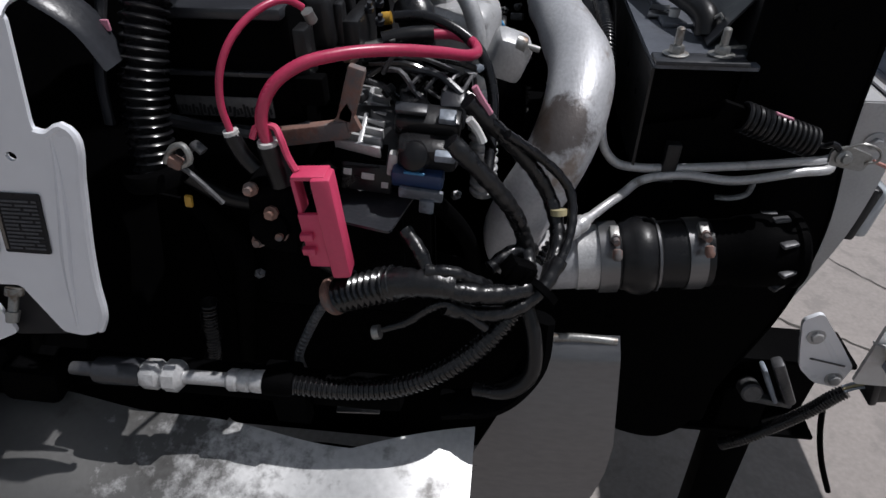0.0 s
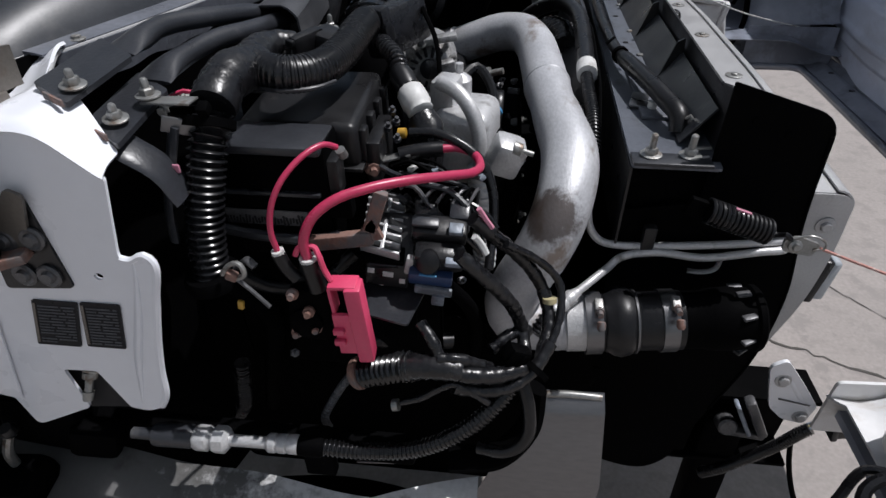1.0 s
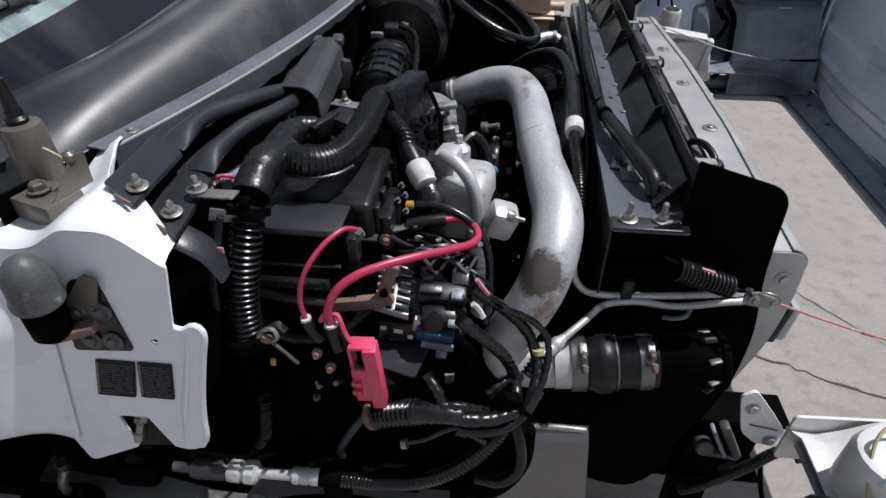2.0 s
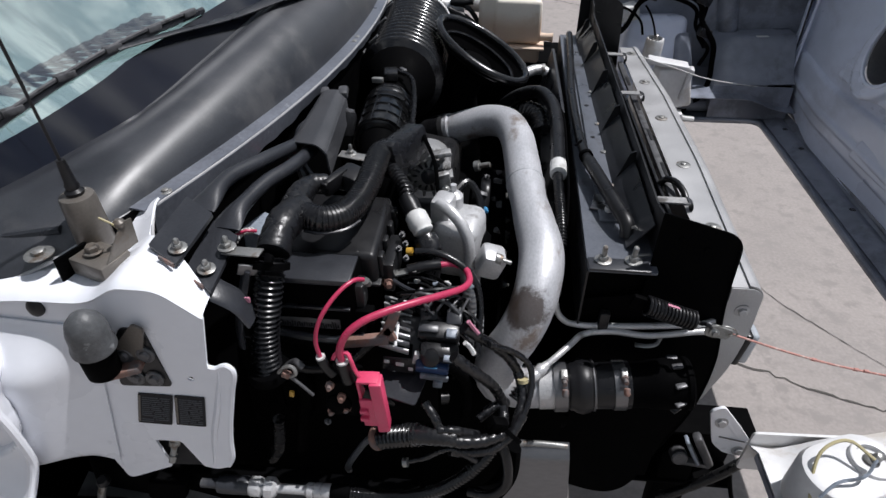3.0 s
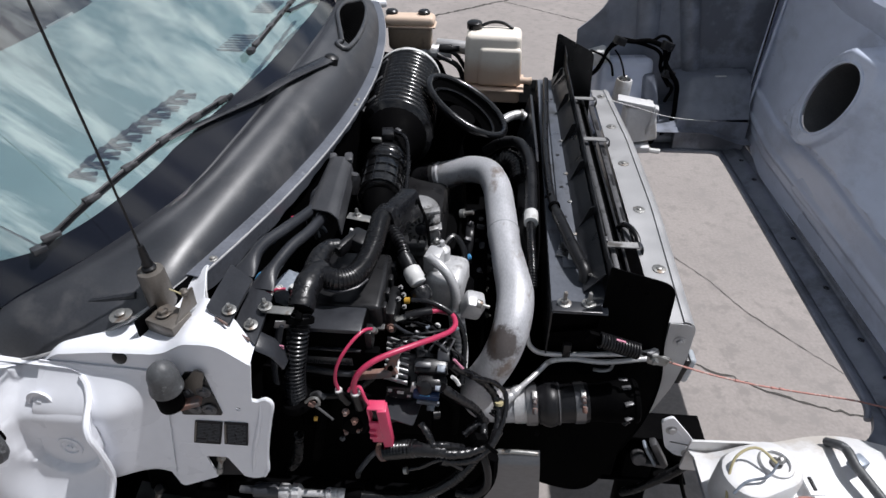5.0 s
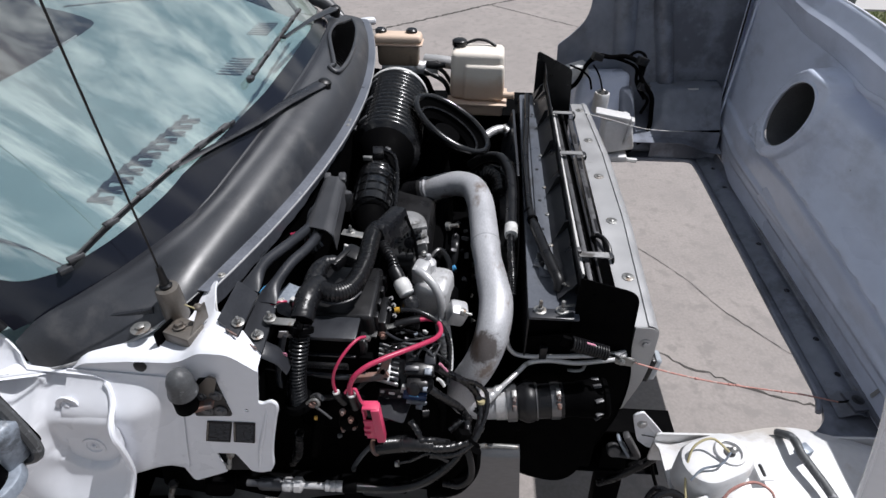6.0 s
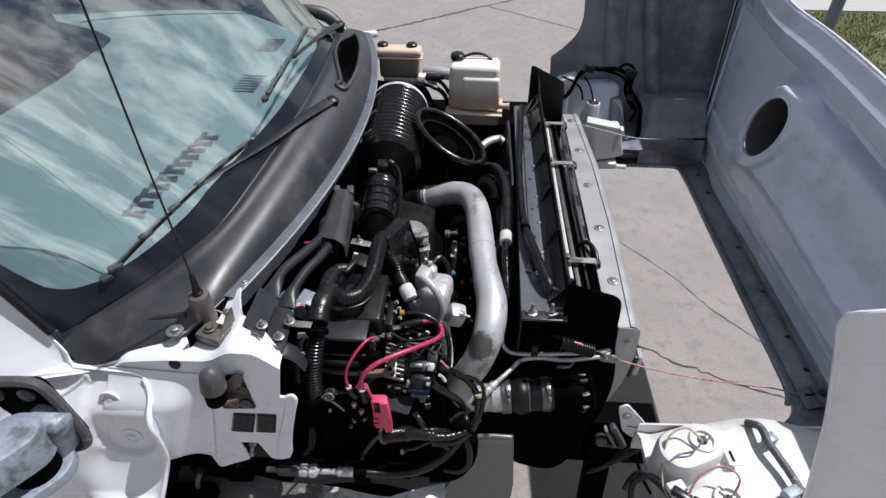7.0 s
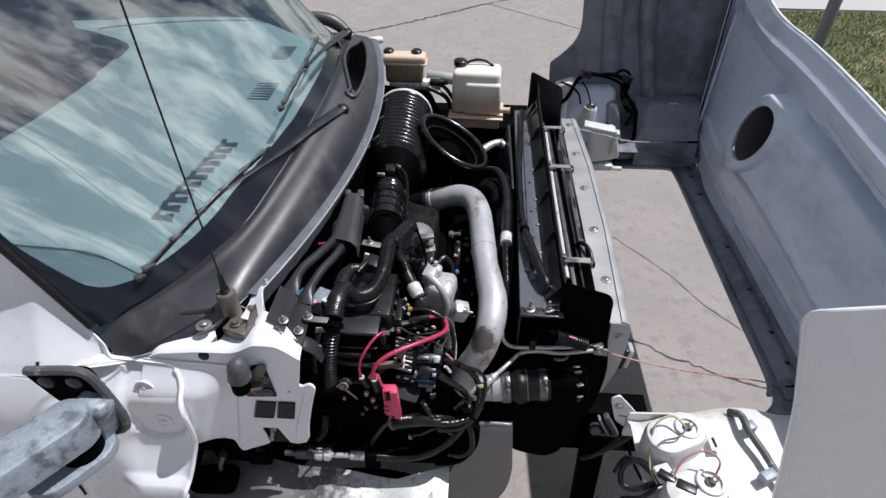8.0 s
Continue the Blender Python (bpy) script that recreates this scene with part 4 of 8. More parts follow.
def duct(u, v):
    p = oval(HOLE[0], HOLE[1], 0.103 * (1 + 0.5 * v), 0.138 * (1 + 0.4 * v), 48, TURN)[int(round(u * 48)) % 48]
    return (lerp(wall_x(p.x, p.y) + 0.006, 1.60, v), p.x, p.y)


part("duct_wall", skin(duct, 48, 5, 0.003), "duct", wall, "dark hollow behind the oval opening")
part("duct_back", slab(oval(HOLE[0], HOLE[1], 0.17, 0.26, 32, TURN), on_x(1.598), 0.006), "duct", wall)
part("duct_rib", box((1.545, 1.765, 1.67), (0.09, 0.035, 0.42), (0, 0, 20), 0.01), "matte", wall)

RIM = [(0.0, 0.0), (-0.006, 0.014), (-0.016, 0.040), (-0.028, 0.078), (-0.031, 0.092), (-0.026, 0.099), (-0.014, 0.118), (-0.004, 0.142), (0.003, 0.160), (0.010, 0.168), (0.018, 0.166), (0.024, 0.150), (0.05, 0.0)]


def rim_x(y):
    """Smoothed line of the rim along the panel's upper edge."""
    near = [min(2.6, max(0.3, y + 0.15 * k)) for k in range(-5, 6)]
    return sum(wall_x(q, rim_z(q)) for q in near) / len(near)


def rim_roll(u, v):
    y = lerp(0.30, 2.62, u)
    z = rim_z(y)
    k = v * (len(RIM) - 1)
    i = min(int(k), len(RIM) - 2)
    dx, dz = (lerp(RIM[i][n], RIM[i + 1][n], k - i) for n in (0, 1))
    return (lerp(wall_x(y, z), rim_x(y), ease(v * 5)) + dx, y, z + dz * (1 + 0.15 * ease((y - 2.1) / 0.4)) - 0.05 * ease((0.8 - y) / 0.5))


part("rim_roll", skin(rim_roll, 110, 36, 0.003), "hood_in", hood, "", 35)
# White tube puts the rim's thin sunlit line into the colour.
part("rim_edge", tube([rim_roll(k / 20, 9 / 12) for k in range(21)], 0.005, 8, 0.03), "white", hood, "pale line on the hood rim's edge, standing for caught sun")
part("corner_beam", skin(lambda u, v: (lerp(1.455, 1.400, v), lerp(2.575, 2.535, v) - 0.05 * (1 - u) * v, lerp(1.34, 2.02, u)), 10, 4, 0.006), "hood_in", hood, "", 60)
part("beam_gap", tube([(1.402, 2.489, 1.34), (1.402, 2.528, 2.0)], 0.004, 6, 0.03), "ink", hood)
part("foot_pad", box((1.383, 1.60, 1.325), (0.030, 0.40, 0.080), (0, 8, 2), 0.014, 0.9, 3), "hood_in", hood)
part("dark_patch", box((wall_x(1.42, 1.64) - 0.002, 1.42, 1.64), (0.003, 0.030, 0.045), (25, 17, 0), 0.001), "hood_side", hood)
part("corner_seam", tube([(1.392, 2.44, 1.25), (1.41, 2.47, 1.6), (1.43, 2.50, 1.93)], 0.006, 8, 0.03), "hood_in", hood)
part("outer_skin", skin(lambda u, v: (1.50 + 0.22 * math.sin(v * 1.57), lerp(0.34, 2.56, u), lerp(1.95, 1.0, v)), 12, 8, 0.004), "white", hood)
part("foot_bead", tube([(1.378, 0.75, 1.185), (1.384, 1.3, 1.187), (1.392, 1.9, 1.188), (1.42, 2.4, 1.19)], 0.010, 8, 0.03), "hood_side", hood)
part("latch_plate", box((1.352, 0.845, 1.185), (0.06, 0.07, 0.012), (0, 0, 8), 0.003), "hood_side", hood)
bolt("latch_bolt", (1.352, 0.845, 1.192), (0, 0, 1), 0.011, 0.007, hood, "dash_grey", 1.6)
part("scrape", box((1.376, 0.83, 1.26), (0.003, 0.012, 0.09), (14, 0, 0), 0.001), "silver", hood, "bare scraped patch")

far = [(0.60, 1.16), (0.585, 1.45), (0.575, 1.635), (0.63, 1.68), (0.69, 1.745), (0.715, 1.82), (0.705, 1.94), (0.70, 2.30), (1.46, 2.22), (1.44, 1.16)]
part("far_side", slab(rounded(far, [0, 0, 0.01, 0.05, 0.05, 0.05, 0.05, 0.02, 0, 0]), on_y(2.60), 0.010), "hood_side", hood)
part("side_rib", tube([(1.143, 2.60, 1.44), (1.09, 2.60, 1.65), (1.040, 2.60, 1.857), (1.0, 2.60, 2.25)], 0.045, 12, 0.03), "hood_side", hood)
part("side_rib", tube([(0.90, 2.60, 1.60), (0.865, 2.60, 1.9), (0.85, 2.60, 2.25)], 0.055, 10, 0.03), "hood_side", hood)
part("corner_seam", tube([(1.435, 2.585, 1.20), (1.455, 2.585, 1.6), (1.47, 2.585, 2.1)], 0.014, 10, 0.03), "hood_in", hood)


def near_panel(u, v):
    """White outer side of the hood: a bulged pressing with a sloping front edge."""
    top = float(np.interp(u, [0, 0.015, 0.05, 0.12, 0.4, 1.0], [1.975, 2.005, 2.024, 2.038, 2.085, 2.14]))
    z = lerp(1.16, top, v)
    x = lerp(float(np.interp(z, [1.16, 1.27, 1.72, 1.995], [1.04, 1.035, 0.925, 0.842])), 1.46, u)
    return (x, 0.350 - 0.030 * math.sin(math.pi * min(1.0, u * 0.9)) * (0.4 + 0.6 * v) - 0.012 * math.sin(math.pi * v) + 0.012 * ease((0.06 - u) / 0.06), z)


part("near_side", skin(near_panel, 40, 30, 0.006), "white", hood, "white outer side of the hood", 60)
part("near_side_edge", tube([near_panel(0.0, k / 14) for k in range(15)] + [near_panel(u, 1.0) for u in (0.015, 0.05, 0.12, 0.25, 0.4, 0.7, 1.0)], 0.005, 8, 0.015), "white", hood)

# headlight pockets
pocket = thing("headlight_pocket", (0.95, 0.52, 1.16), "white painted headlight pocket with two bulb sockets", "headlight housing")
part("tray", skin(lambda u, v: (lerp(0.715, 1.38, u), lerp(0.345, 0.675 - 0.02 * math.sin(u * 9), v), 1.215 + 0.06 * ease((u - 0.05) * 6) * (0.6 + 0.4 * v) - 0.03 * ease((u - 0.75) * 4) - 0.03 * ease((v - 0.85) * 7)), 30, 14, 0.004), "dusty", pocket, "", 60)
part("tray_wall", slab(rounded([(0.715, 1.10), (0.715, 1.225), (1.38, 1.26), (1.38, 1.10)], 0.01), on_y(0.668), 0.006), "dusty", pocket)


def socket(c, r, h, parent):
    body = part("socket_cup", turned((c[0], c[1], c[2] - h), (0.02, -0.06, 1), [(0, r * 1.12), (h * 0.8, r * 1.10), (h * 0.96, r * 1.06), (h, r * 0.98), (h - 0.001, r * 0.82), (h - 0.016, r * 0.76)], 28), "dusty", parent)
    part("bulb_holder", turned((c[0], c[1], c[2] - 0.022), (0.02, -0.06, 1), [(0, r * 0.78), (0.008, r * 0.74), (0.010, r * 0.42), (0.018, r * 0.38), (0.020, r * 0.28)], 20), "dirt", body, "dirty grey bulb holder")
    part("bulb_base", turned((c[0] + 0.004, c[1], c[2] - 0.004), (0.3, -0.2, 1), [(0, r * 0.26), (0.016, r * 0.22), (0.018, r * 0.12)], 12), "zinc", body)
    return body


part("socket_block", stadium(bmesh.new(), (0.775, 0.520), (0.838, 0.548), 1.24, 1.336, 0.062, 0.020), "dusty", pocket, "raised moulding round the bulb socket")
part("socket_block", stadium(bmesh.new(), (0.800, 0.365), (0.866, 0.392), 1.24, 1.308, 0.060, 0.020), "dusty", pocket)
socket((0.838, 0.546, 1.345), 0.034, 0.030, pocket)
socket((0.868, 0.392, 1.318), 0.037, 0.030, pocket)
part("adjuster_slot", box((0.928, 0.530, 1.288), (0.036, 0.052, 0.005), (0, 4, 4), 0.002), "dusty", pocket)
part("adjuster_pin", box((0.926, 0.530, 1.2915), (0.007, 0.032, 0.005), (0, 4, 4), 0.001), "ink", pocket)
part("grommet_cap", box((0.755, 0.425, 1.285), (0.05, 0.05, 0.02), (0, 0, 20), 0.006), "dusty", pocket)
part("rubber_hose", tube([(1.015, 0.655, 1.275), (1.03, 0.62, 1.305), (1.035, 0.57, 1.305), (1.06, 0.50, 1.295), (1.075, 0.44, 1.29), (1.09, 0.39, 1.285)], 0.011, 10), "ballrub", pocket, "dark rubber vent hose")
part("hose_clip", box((1.045, 0.585, 1.30), (0.03, 0.03, 0.03), (0, 0, 25), 0.004), "mirror_grey", pocket)
part("hose_clip", box((1.05, 0.435, 1.285), (0.05, 0.03, 0.03), (0, 0, 25), 0.005), "mirror_grey", pocket)
part("socket_lead", tube([(0.822, 0.525, 1.368), (0.79, 0.555, 1.375), (0.745, 0.54, 1.36), (0.725, 0.49, 1.31), (0.725, 0.44, 1.27), (0.735, 0.40, 1.27)], 0.003, 6), "wire_y", pocket, "thin yellow wire")
part("socket_lead", tube([(0.825, 0.525, 1.368), (0.80, 0.50, 1.355), (0.755, 0.49, 1.345), (0.730, 0.475, 1.32)], 0.003, 6), "mirror_grey", pocket)
part("socket_lead", tube([(0.875, 0.395, 1.335), (0.885, 0.42, 1.37), (0.855, 0.445, 1.375), (0.80, 0.435, 1.35), (0.765, 0.39, 1.30), (0.755, 0.35, 1.28)], 0.0035, 6), "cord", pocket, "orange-red wire")
part("connector", box((0.80, 0.375, 1.30), (0.055, 0.03, 0.025), (0, 0, -25), 0.004), "black", pocket)
part("connector", box((0.755, 0.405, 1.30), (0.05, 0.022, 0.022), (0, 0, -35), 0.004), "black", pocket)

farpocket = thing("headlight_pocket", (0.9, 2.42, 1.16), "grey headlight pocket on the shaded far side", "headlight housing")
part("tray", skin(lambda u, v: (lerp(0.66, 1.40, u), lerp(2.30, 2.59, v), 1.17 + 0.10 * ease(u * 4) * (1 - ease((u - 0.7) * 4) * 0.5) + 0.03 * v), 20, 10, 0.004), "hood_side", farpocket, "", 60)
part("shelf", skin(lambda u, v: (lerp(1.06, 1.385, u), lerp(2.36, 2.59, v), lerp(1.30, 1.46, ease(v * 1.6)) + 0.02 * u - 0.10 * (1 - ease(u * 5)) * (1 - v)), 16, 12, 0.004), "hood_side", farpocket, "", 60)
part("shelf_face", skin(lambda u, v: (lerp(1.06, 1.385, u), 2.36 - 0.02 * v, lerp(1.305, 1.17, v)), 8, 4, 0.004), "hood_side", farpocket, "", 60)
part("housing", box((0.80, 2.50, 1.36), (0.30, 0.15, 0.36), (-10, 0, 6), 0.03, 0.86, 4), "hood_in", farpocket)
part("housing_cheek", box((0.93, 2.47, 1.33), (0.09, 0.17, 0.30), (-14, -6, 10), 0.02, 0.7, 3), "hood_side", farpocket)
part("plug_block", box((0.66, 2.46, 1.56), (0.10, 0.08, 0.06), (0, -14, 10), 0.01), "whiteplastic", farpocket, "pale wiring plug block")
socket((0.787, 2.40, 1.482), 0.034, 0.10, farpocket)
part("corner_lamp_back", box((0.865, 2.30, 1.32), (0.16, 0.10, 0.17), (0, -8, 8), 0.014, 0.82, 3), "dusty", farpocket, "white moulded lamp back")
part("lamp_fin", box((0.83, 2.285, 1.418), (0.16, 0.07, 0.018), (0, 6, -10), 0.005), "dusty", farpocket)
part("lamp_fin", box((0.915, 2.262, 1.345), (0.018, 0.05, 0.13), (0, 8, -10), 0.005), "dusty", farpocket)
part("lamp_foot", box((0.865, 2.27, 1.205), (0.13, 0.08, 0.035), (0, -4, -4), 0.01), "dusty", farpocket)
LEADS = ([(0.614, 2.42, 1.47), (0.66, 2.42, 1.51), (0.70, 2.43, 1.60), (0.738, 2.43, 1.643), (0.81, 2.44, 1.635), (0.884, 2.44, 1.639), (0.945, 2.43, 1.61), (0.965, 2.42, 1.545), (1.0, 2.41, 1.50), (1.032, 2.41, 1.455), (1.045, 2.41, 1.38), (1.053, 2.41, 1.30), (1.03, 2.40, 1.235), (0.96, 2.38, 1.17)],
         [(0.70, 2.44, 1.60), (0.76, 2.45, 1.63), (0.86, 2.45, 1.62), (0.94, 2.45, 1.58), (0.95, 2.44, 1.52), (0.985, 2.43, 1.47), (1.02, 2.43, 1.43), (1.0, 2.43, 1.36)],
         [(0.62, 2.42, 1.60), (0.68, 2.42, 1.575), (0.72, 2.41, 1.54), (0.735, 2.40, 1.49)],
         [(0.884, 2.44, 1.635), (0.93, 2.45, 1.66), (0.97, 2.45, 1.64), (0.975, 2.44, 1.57), (0.96, 2.43, 1.50), (1.0, 2.42, 1.44)])
for k, pts in enumerate(LEADS):
    part("lead", tube(pts, (0.011, 0.008, 0.005, 0.007)[k], 8), "matte", farpocket, "black taped wiring lead" if k == 0 else "")
for c in ((0.955, 2.425, 1.625), (0.745, 2.43, 1.64), (0.985, 2.42, 1.50)):
    part("connector", box(c, (0.055, 0.03, 0.035), (0, 20, 20), 0.004), "black", farpocket)
part("socket_lead", tube([(0.787, 2.40, 1.49), (0.775, 2.42, 1.53), (0.755, 2.43, 1.57), (0.73, 2.43, 1.60)], 0.004, 6), "matte", farpocket)
part("bulb_tail", tube([(0.90, 2.25, 1.215), (0.93, 2.25, 1.20), (0.98, 2.26, 1.19)], 0.012, 8), "whiteplastic", farpocket)
part("corner_tape", box((1.24, 2.47, 1.478), (0.05, 0.012, 0.004), (0, 0, 6), 0.001), "whiteplastic", farpocket)
part("latch_block", box((1.385, 2.47, 1.225), (0.07, 0.10, 0.13), (0, 10, 20), 0.014), "matte", farpocket, "black hood latch block")
part("latch_arm", tube([(1.33, 2.40, 1.185), (1.36, 2.46, 1.215), (1.39, 2.50, 1.28)], 0.014, 8), "black", farpocket)
part("hood_latch", box((1.37, 2.52, 1.20), (0.08, 0.08, 0.07), (0, 0, 15), 0.012), "matte", farpocket)

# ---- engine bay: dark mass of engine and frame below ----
# Engine, rails and liners fill the depth; their near-black colour holds the shade.
engine = thing("engine", (0.0, 1.35, 0.7), "engine block deep in the bay, shade put into its near-black colour", "engine")
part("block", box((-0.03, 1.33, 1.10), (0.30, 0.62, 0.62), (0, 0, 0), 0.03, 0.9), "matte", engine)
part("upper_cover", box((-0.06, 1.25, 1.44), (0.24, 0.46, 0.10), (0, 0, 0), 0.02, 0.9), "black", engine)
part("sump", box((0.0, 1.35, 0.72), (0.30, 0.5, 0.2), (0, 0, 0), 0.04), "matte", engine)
# Added sheet, unseen as such: hides sunlit ground so the gaps stay black.
part("gap_filler", slab(rounded([(-0.42, 0.74), (0.52, 0.80), (0.52, 2.18), (-0.42, 2.28)], 0.03), on_z(0.93), 0.006), "matte", engine, "added black sheet closing the gaps below the engine")
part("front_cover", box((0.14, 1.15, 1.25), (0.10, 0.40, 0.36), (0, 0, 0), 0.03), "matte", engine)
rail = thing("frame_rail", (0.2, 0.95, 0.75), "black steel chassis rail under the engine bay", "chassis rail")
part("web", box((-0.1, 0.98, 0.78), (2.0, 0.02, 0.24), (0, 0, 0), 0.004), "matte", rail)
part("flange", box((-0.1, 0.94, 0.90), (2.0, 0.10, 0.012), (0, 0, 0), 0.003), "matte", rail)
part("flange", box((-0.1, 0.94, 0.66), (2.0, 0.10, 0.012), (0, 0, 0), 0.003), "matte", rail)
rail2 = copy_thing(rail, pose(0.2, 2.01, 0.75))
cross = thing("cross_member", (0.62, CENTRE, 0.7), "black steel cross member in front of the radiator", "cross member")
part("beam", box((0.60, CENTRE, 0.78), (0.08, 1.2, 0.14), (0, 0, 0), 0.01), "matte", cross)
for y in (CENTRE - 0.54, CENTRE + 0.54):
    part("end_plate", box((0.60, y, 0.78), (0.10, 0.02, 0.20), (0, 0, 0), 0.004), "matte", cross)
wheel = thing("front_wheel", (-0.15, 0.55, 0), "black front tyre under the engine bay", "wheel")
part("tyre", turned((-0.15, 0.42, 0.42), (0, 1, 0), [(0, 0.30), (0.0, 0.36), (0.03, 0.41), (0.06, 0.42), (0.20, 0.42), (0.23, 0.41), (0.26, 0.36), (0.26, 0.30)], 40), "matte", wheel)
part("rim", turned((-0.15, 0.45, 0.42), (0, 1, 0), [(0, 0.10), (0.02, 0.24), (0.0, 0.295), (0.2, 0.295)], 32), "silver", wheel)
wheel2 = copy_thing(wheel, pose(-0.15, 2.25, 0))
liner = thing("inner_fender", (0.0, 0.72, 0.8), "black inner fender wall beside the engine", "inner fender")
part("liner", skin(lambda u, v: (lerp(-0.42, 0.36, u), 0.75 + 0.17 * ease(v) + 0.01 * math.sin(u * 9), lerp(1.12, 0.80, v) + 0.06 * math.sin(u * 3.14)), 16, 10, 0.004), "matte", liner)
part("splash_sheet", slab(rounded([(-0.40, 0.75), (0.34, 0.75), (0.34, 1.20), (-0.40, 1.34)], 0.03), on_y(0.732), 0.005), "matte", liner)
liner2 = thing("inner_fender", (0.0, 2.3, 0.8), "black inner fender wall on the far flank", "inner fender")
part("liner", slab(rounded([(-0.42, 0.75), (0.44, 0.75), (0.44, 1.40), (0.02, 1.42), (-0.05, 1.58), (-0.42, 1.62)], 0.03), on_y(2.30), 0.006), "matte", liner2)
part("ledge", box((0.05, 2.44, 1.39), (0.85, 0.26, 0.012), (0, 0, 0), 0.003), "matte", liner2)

# ---- bright inner fender plate at the near flank ----
plate = thing("steel_fender_plate", (0.0, 0.42, 1.05), "bare brushed steel splash plate along the bay's near edge", "metal plate")


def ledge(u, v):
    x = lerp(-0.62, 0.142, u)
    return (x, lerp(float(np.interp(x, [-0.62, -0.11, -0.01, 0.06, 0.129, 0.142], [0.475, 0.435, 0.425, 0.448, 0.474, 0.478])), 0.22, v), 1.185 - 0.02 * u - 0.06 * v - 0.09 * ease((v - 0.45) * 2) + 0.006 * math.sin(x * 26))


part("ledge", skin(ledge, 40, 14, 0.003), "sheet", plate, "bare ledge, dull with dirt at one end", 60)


def apron(u, v):
    """Upright end of the plate: a rolled top edge over a steep brushed face with a rounded lower corner."""
    fall = 0.34 * v
    z = 1.212 - fall
    x = lerp(float(np.interp(z, [0.87, 0.95, 1.10, 1.19, 1.22], [0.07, 0.108, 0.18, 0.225, 0.24])), float(np.interp(z, [0.86, 0.88, 0.92, 0.955, 1.00, 1.05, 1.22], [0.20, 0.262, 0.306, 0.328, 0.342, 0.348, 0.338])), u)
    return (x, 0.618 - 0.10 * v - 0.018 * ease(v * 14) - 0.015 * math.sin(u * 3.1) * v, z - 0.004 * (1 - u))


part("apron", skin(apron, 60, 50, 0.003), "steel", plate, "", 60)
# Paler metal than the apron's puts the rolled edge's glint into the colour.
part("apron_roll", tube([(0.225, 0.612, 1.200), (0.27, 0.612, 1.207), (0.31, 0.612, 1.207), (0.335, 0.612, 1.205)], 0.0065, 16, 0.01), "zinc", plate, "rolled top edge in paler metal for its glint")
# Added strips stand in for light patches of ledge glimpsed between the rails.
for k, (x, w, s) in enumerate(((-0.16, 0.10, 4), (-0.02, 0.06, 4))):
    part("ledge_glimpse", box((x, 0.505, 1.175 - 0.02 * k), (w, 0.030, 0.004), (8, 0, s), 0.001), "steel", plate)

# ---- radiator support ----
rad = thing("radiator_support", (0.45, CENTRE, 0.9), "black radiator support with tray, air flap and gussets", "radiator support")
part("tray", slab(rounded([(0.340, 0.762), (0.470, 0.762), (0.470, 2.17), (0.375, 2.17)], 0.006), on_z(1.550), 0.005, [oval(0.398, 0.782, 0.007, 0.005, 12)]), "bluegrey", rad)
part("tray_flange", slab([(0.762, 1.548), (2.17, 1.548), (2.17, 1.40), (0.762, 1.40)], lambda u, v, w: V(0.340 + 0.025 * (u - 0.76) + w, u, v), 0.004), "black", rad)
part("raised_strip", box((0.412, 1.42, 1.556), (0.045, 1.0, 0.008), (0, 0, -1.3), 0.003), "bluegrey", rad)
for y in (1.06, 1.22, 1.38, 1.60, 1.83, 2.05):
    part("screw", turned((0.418 + 0.018 * (y - 1), y, 1.560), (0, 0, 1), [(0, 0.008), (0.003, 0.007), (0.004, 0.004)], 12), "zinc", rad)
for y in (1.14, 1.30, 1.50, 1.95):
    part("slot_hole", turned((0.398 + 0.02 * (y - 1), y, 1.5604), (0, 0, 1), [(0, 0.006), (0.0008, 0.006)], 12), "ink", rad)


def flap(u, v):
    y = lerp(0.83, 2.16, u)
    return (0.422 + 0.042 * v + 0.012 * u, y, 1.556 + 0.058 * v)


part("sloped_flap", skin(flap, 20, 3, 0.003), "dash_grey", rad, "grey sloped air flap")
part("flap_back", slab(rounded([(0.795, 1.30), (2.23, 1.30), (2.23, 1.690), (2.10, 1.682), (2.08, 1.654), (0.86, 1.645), (0.80, 1.658)], 0.006), lambda u, v, w: V(0.468 + 0.008 * (u - 0.8) + w - 0.04 * (v - 1.63), u, v), 0.004), "black", rad, "black upright air baffle")
for y in (1.08, 1.33, 1.58, 1.83, 2.08):
    part("gusset", slab([(0.428, 1.560), (0.466, 1.612), (0.464, 1.640), (0.452, 1.634)], on_y(y), 0.005), "black", rad)
part("support_side", slab(rounded([(0.340, 0.95), (0.50, 0.95), (0.50, 1.545), (0.345, 1.545)], 0.008), on_y(0.800), 0.006), "matte", rad)
part("core", box((0.455, CENTRE, 1.20), (0.09, 1.28, 0.62), (0, 0, 0), 0.008), "matte", rad, "dark radiator core")
part("mount_ear", box((0.398, 0.776, 1.5555), (0.115, 0.036, 0.006), (0, 0, 0), 0.002), "dash_grey", rad)
bolt("mount_bolt", (0.369, 0.785, 1.559), (0, 0, 1), 0.0095, 0.010, rad, "zinc", 1.75, 0.022)
bolt("mount_bolt", (0.426, 0.787, 1.559), (0, 0, 1), 0.0095, 0.010, rad, "zinc", 1.75, 0.022)
part("wire_clip", box((0.442, 0.80, 1.565), (0.035, 0.006, 0.004), (0, 0, 10), 0.001), "zinc", rad)

shield = thing("side_baffle", (0.5, 0.755, 0.75), "large black rubber side baffle beside the radiator", "baffle")
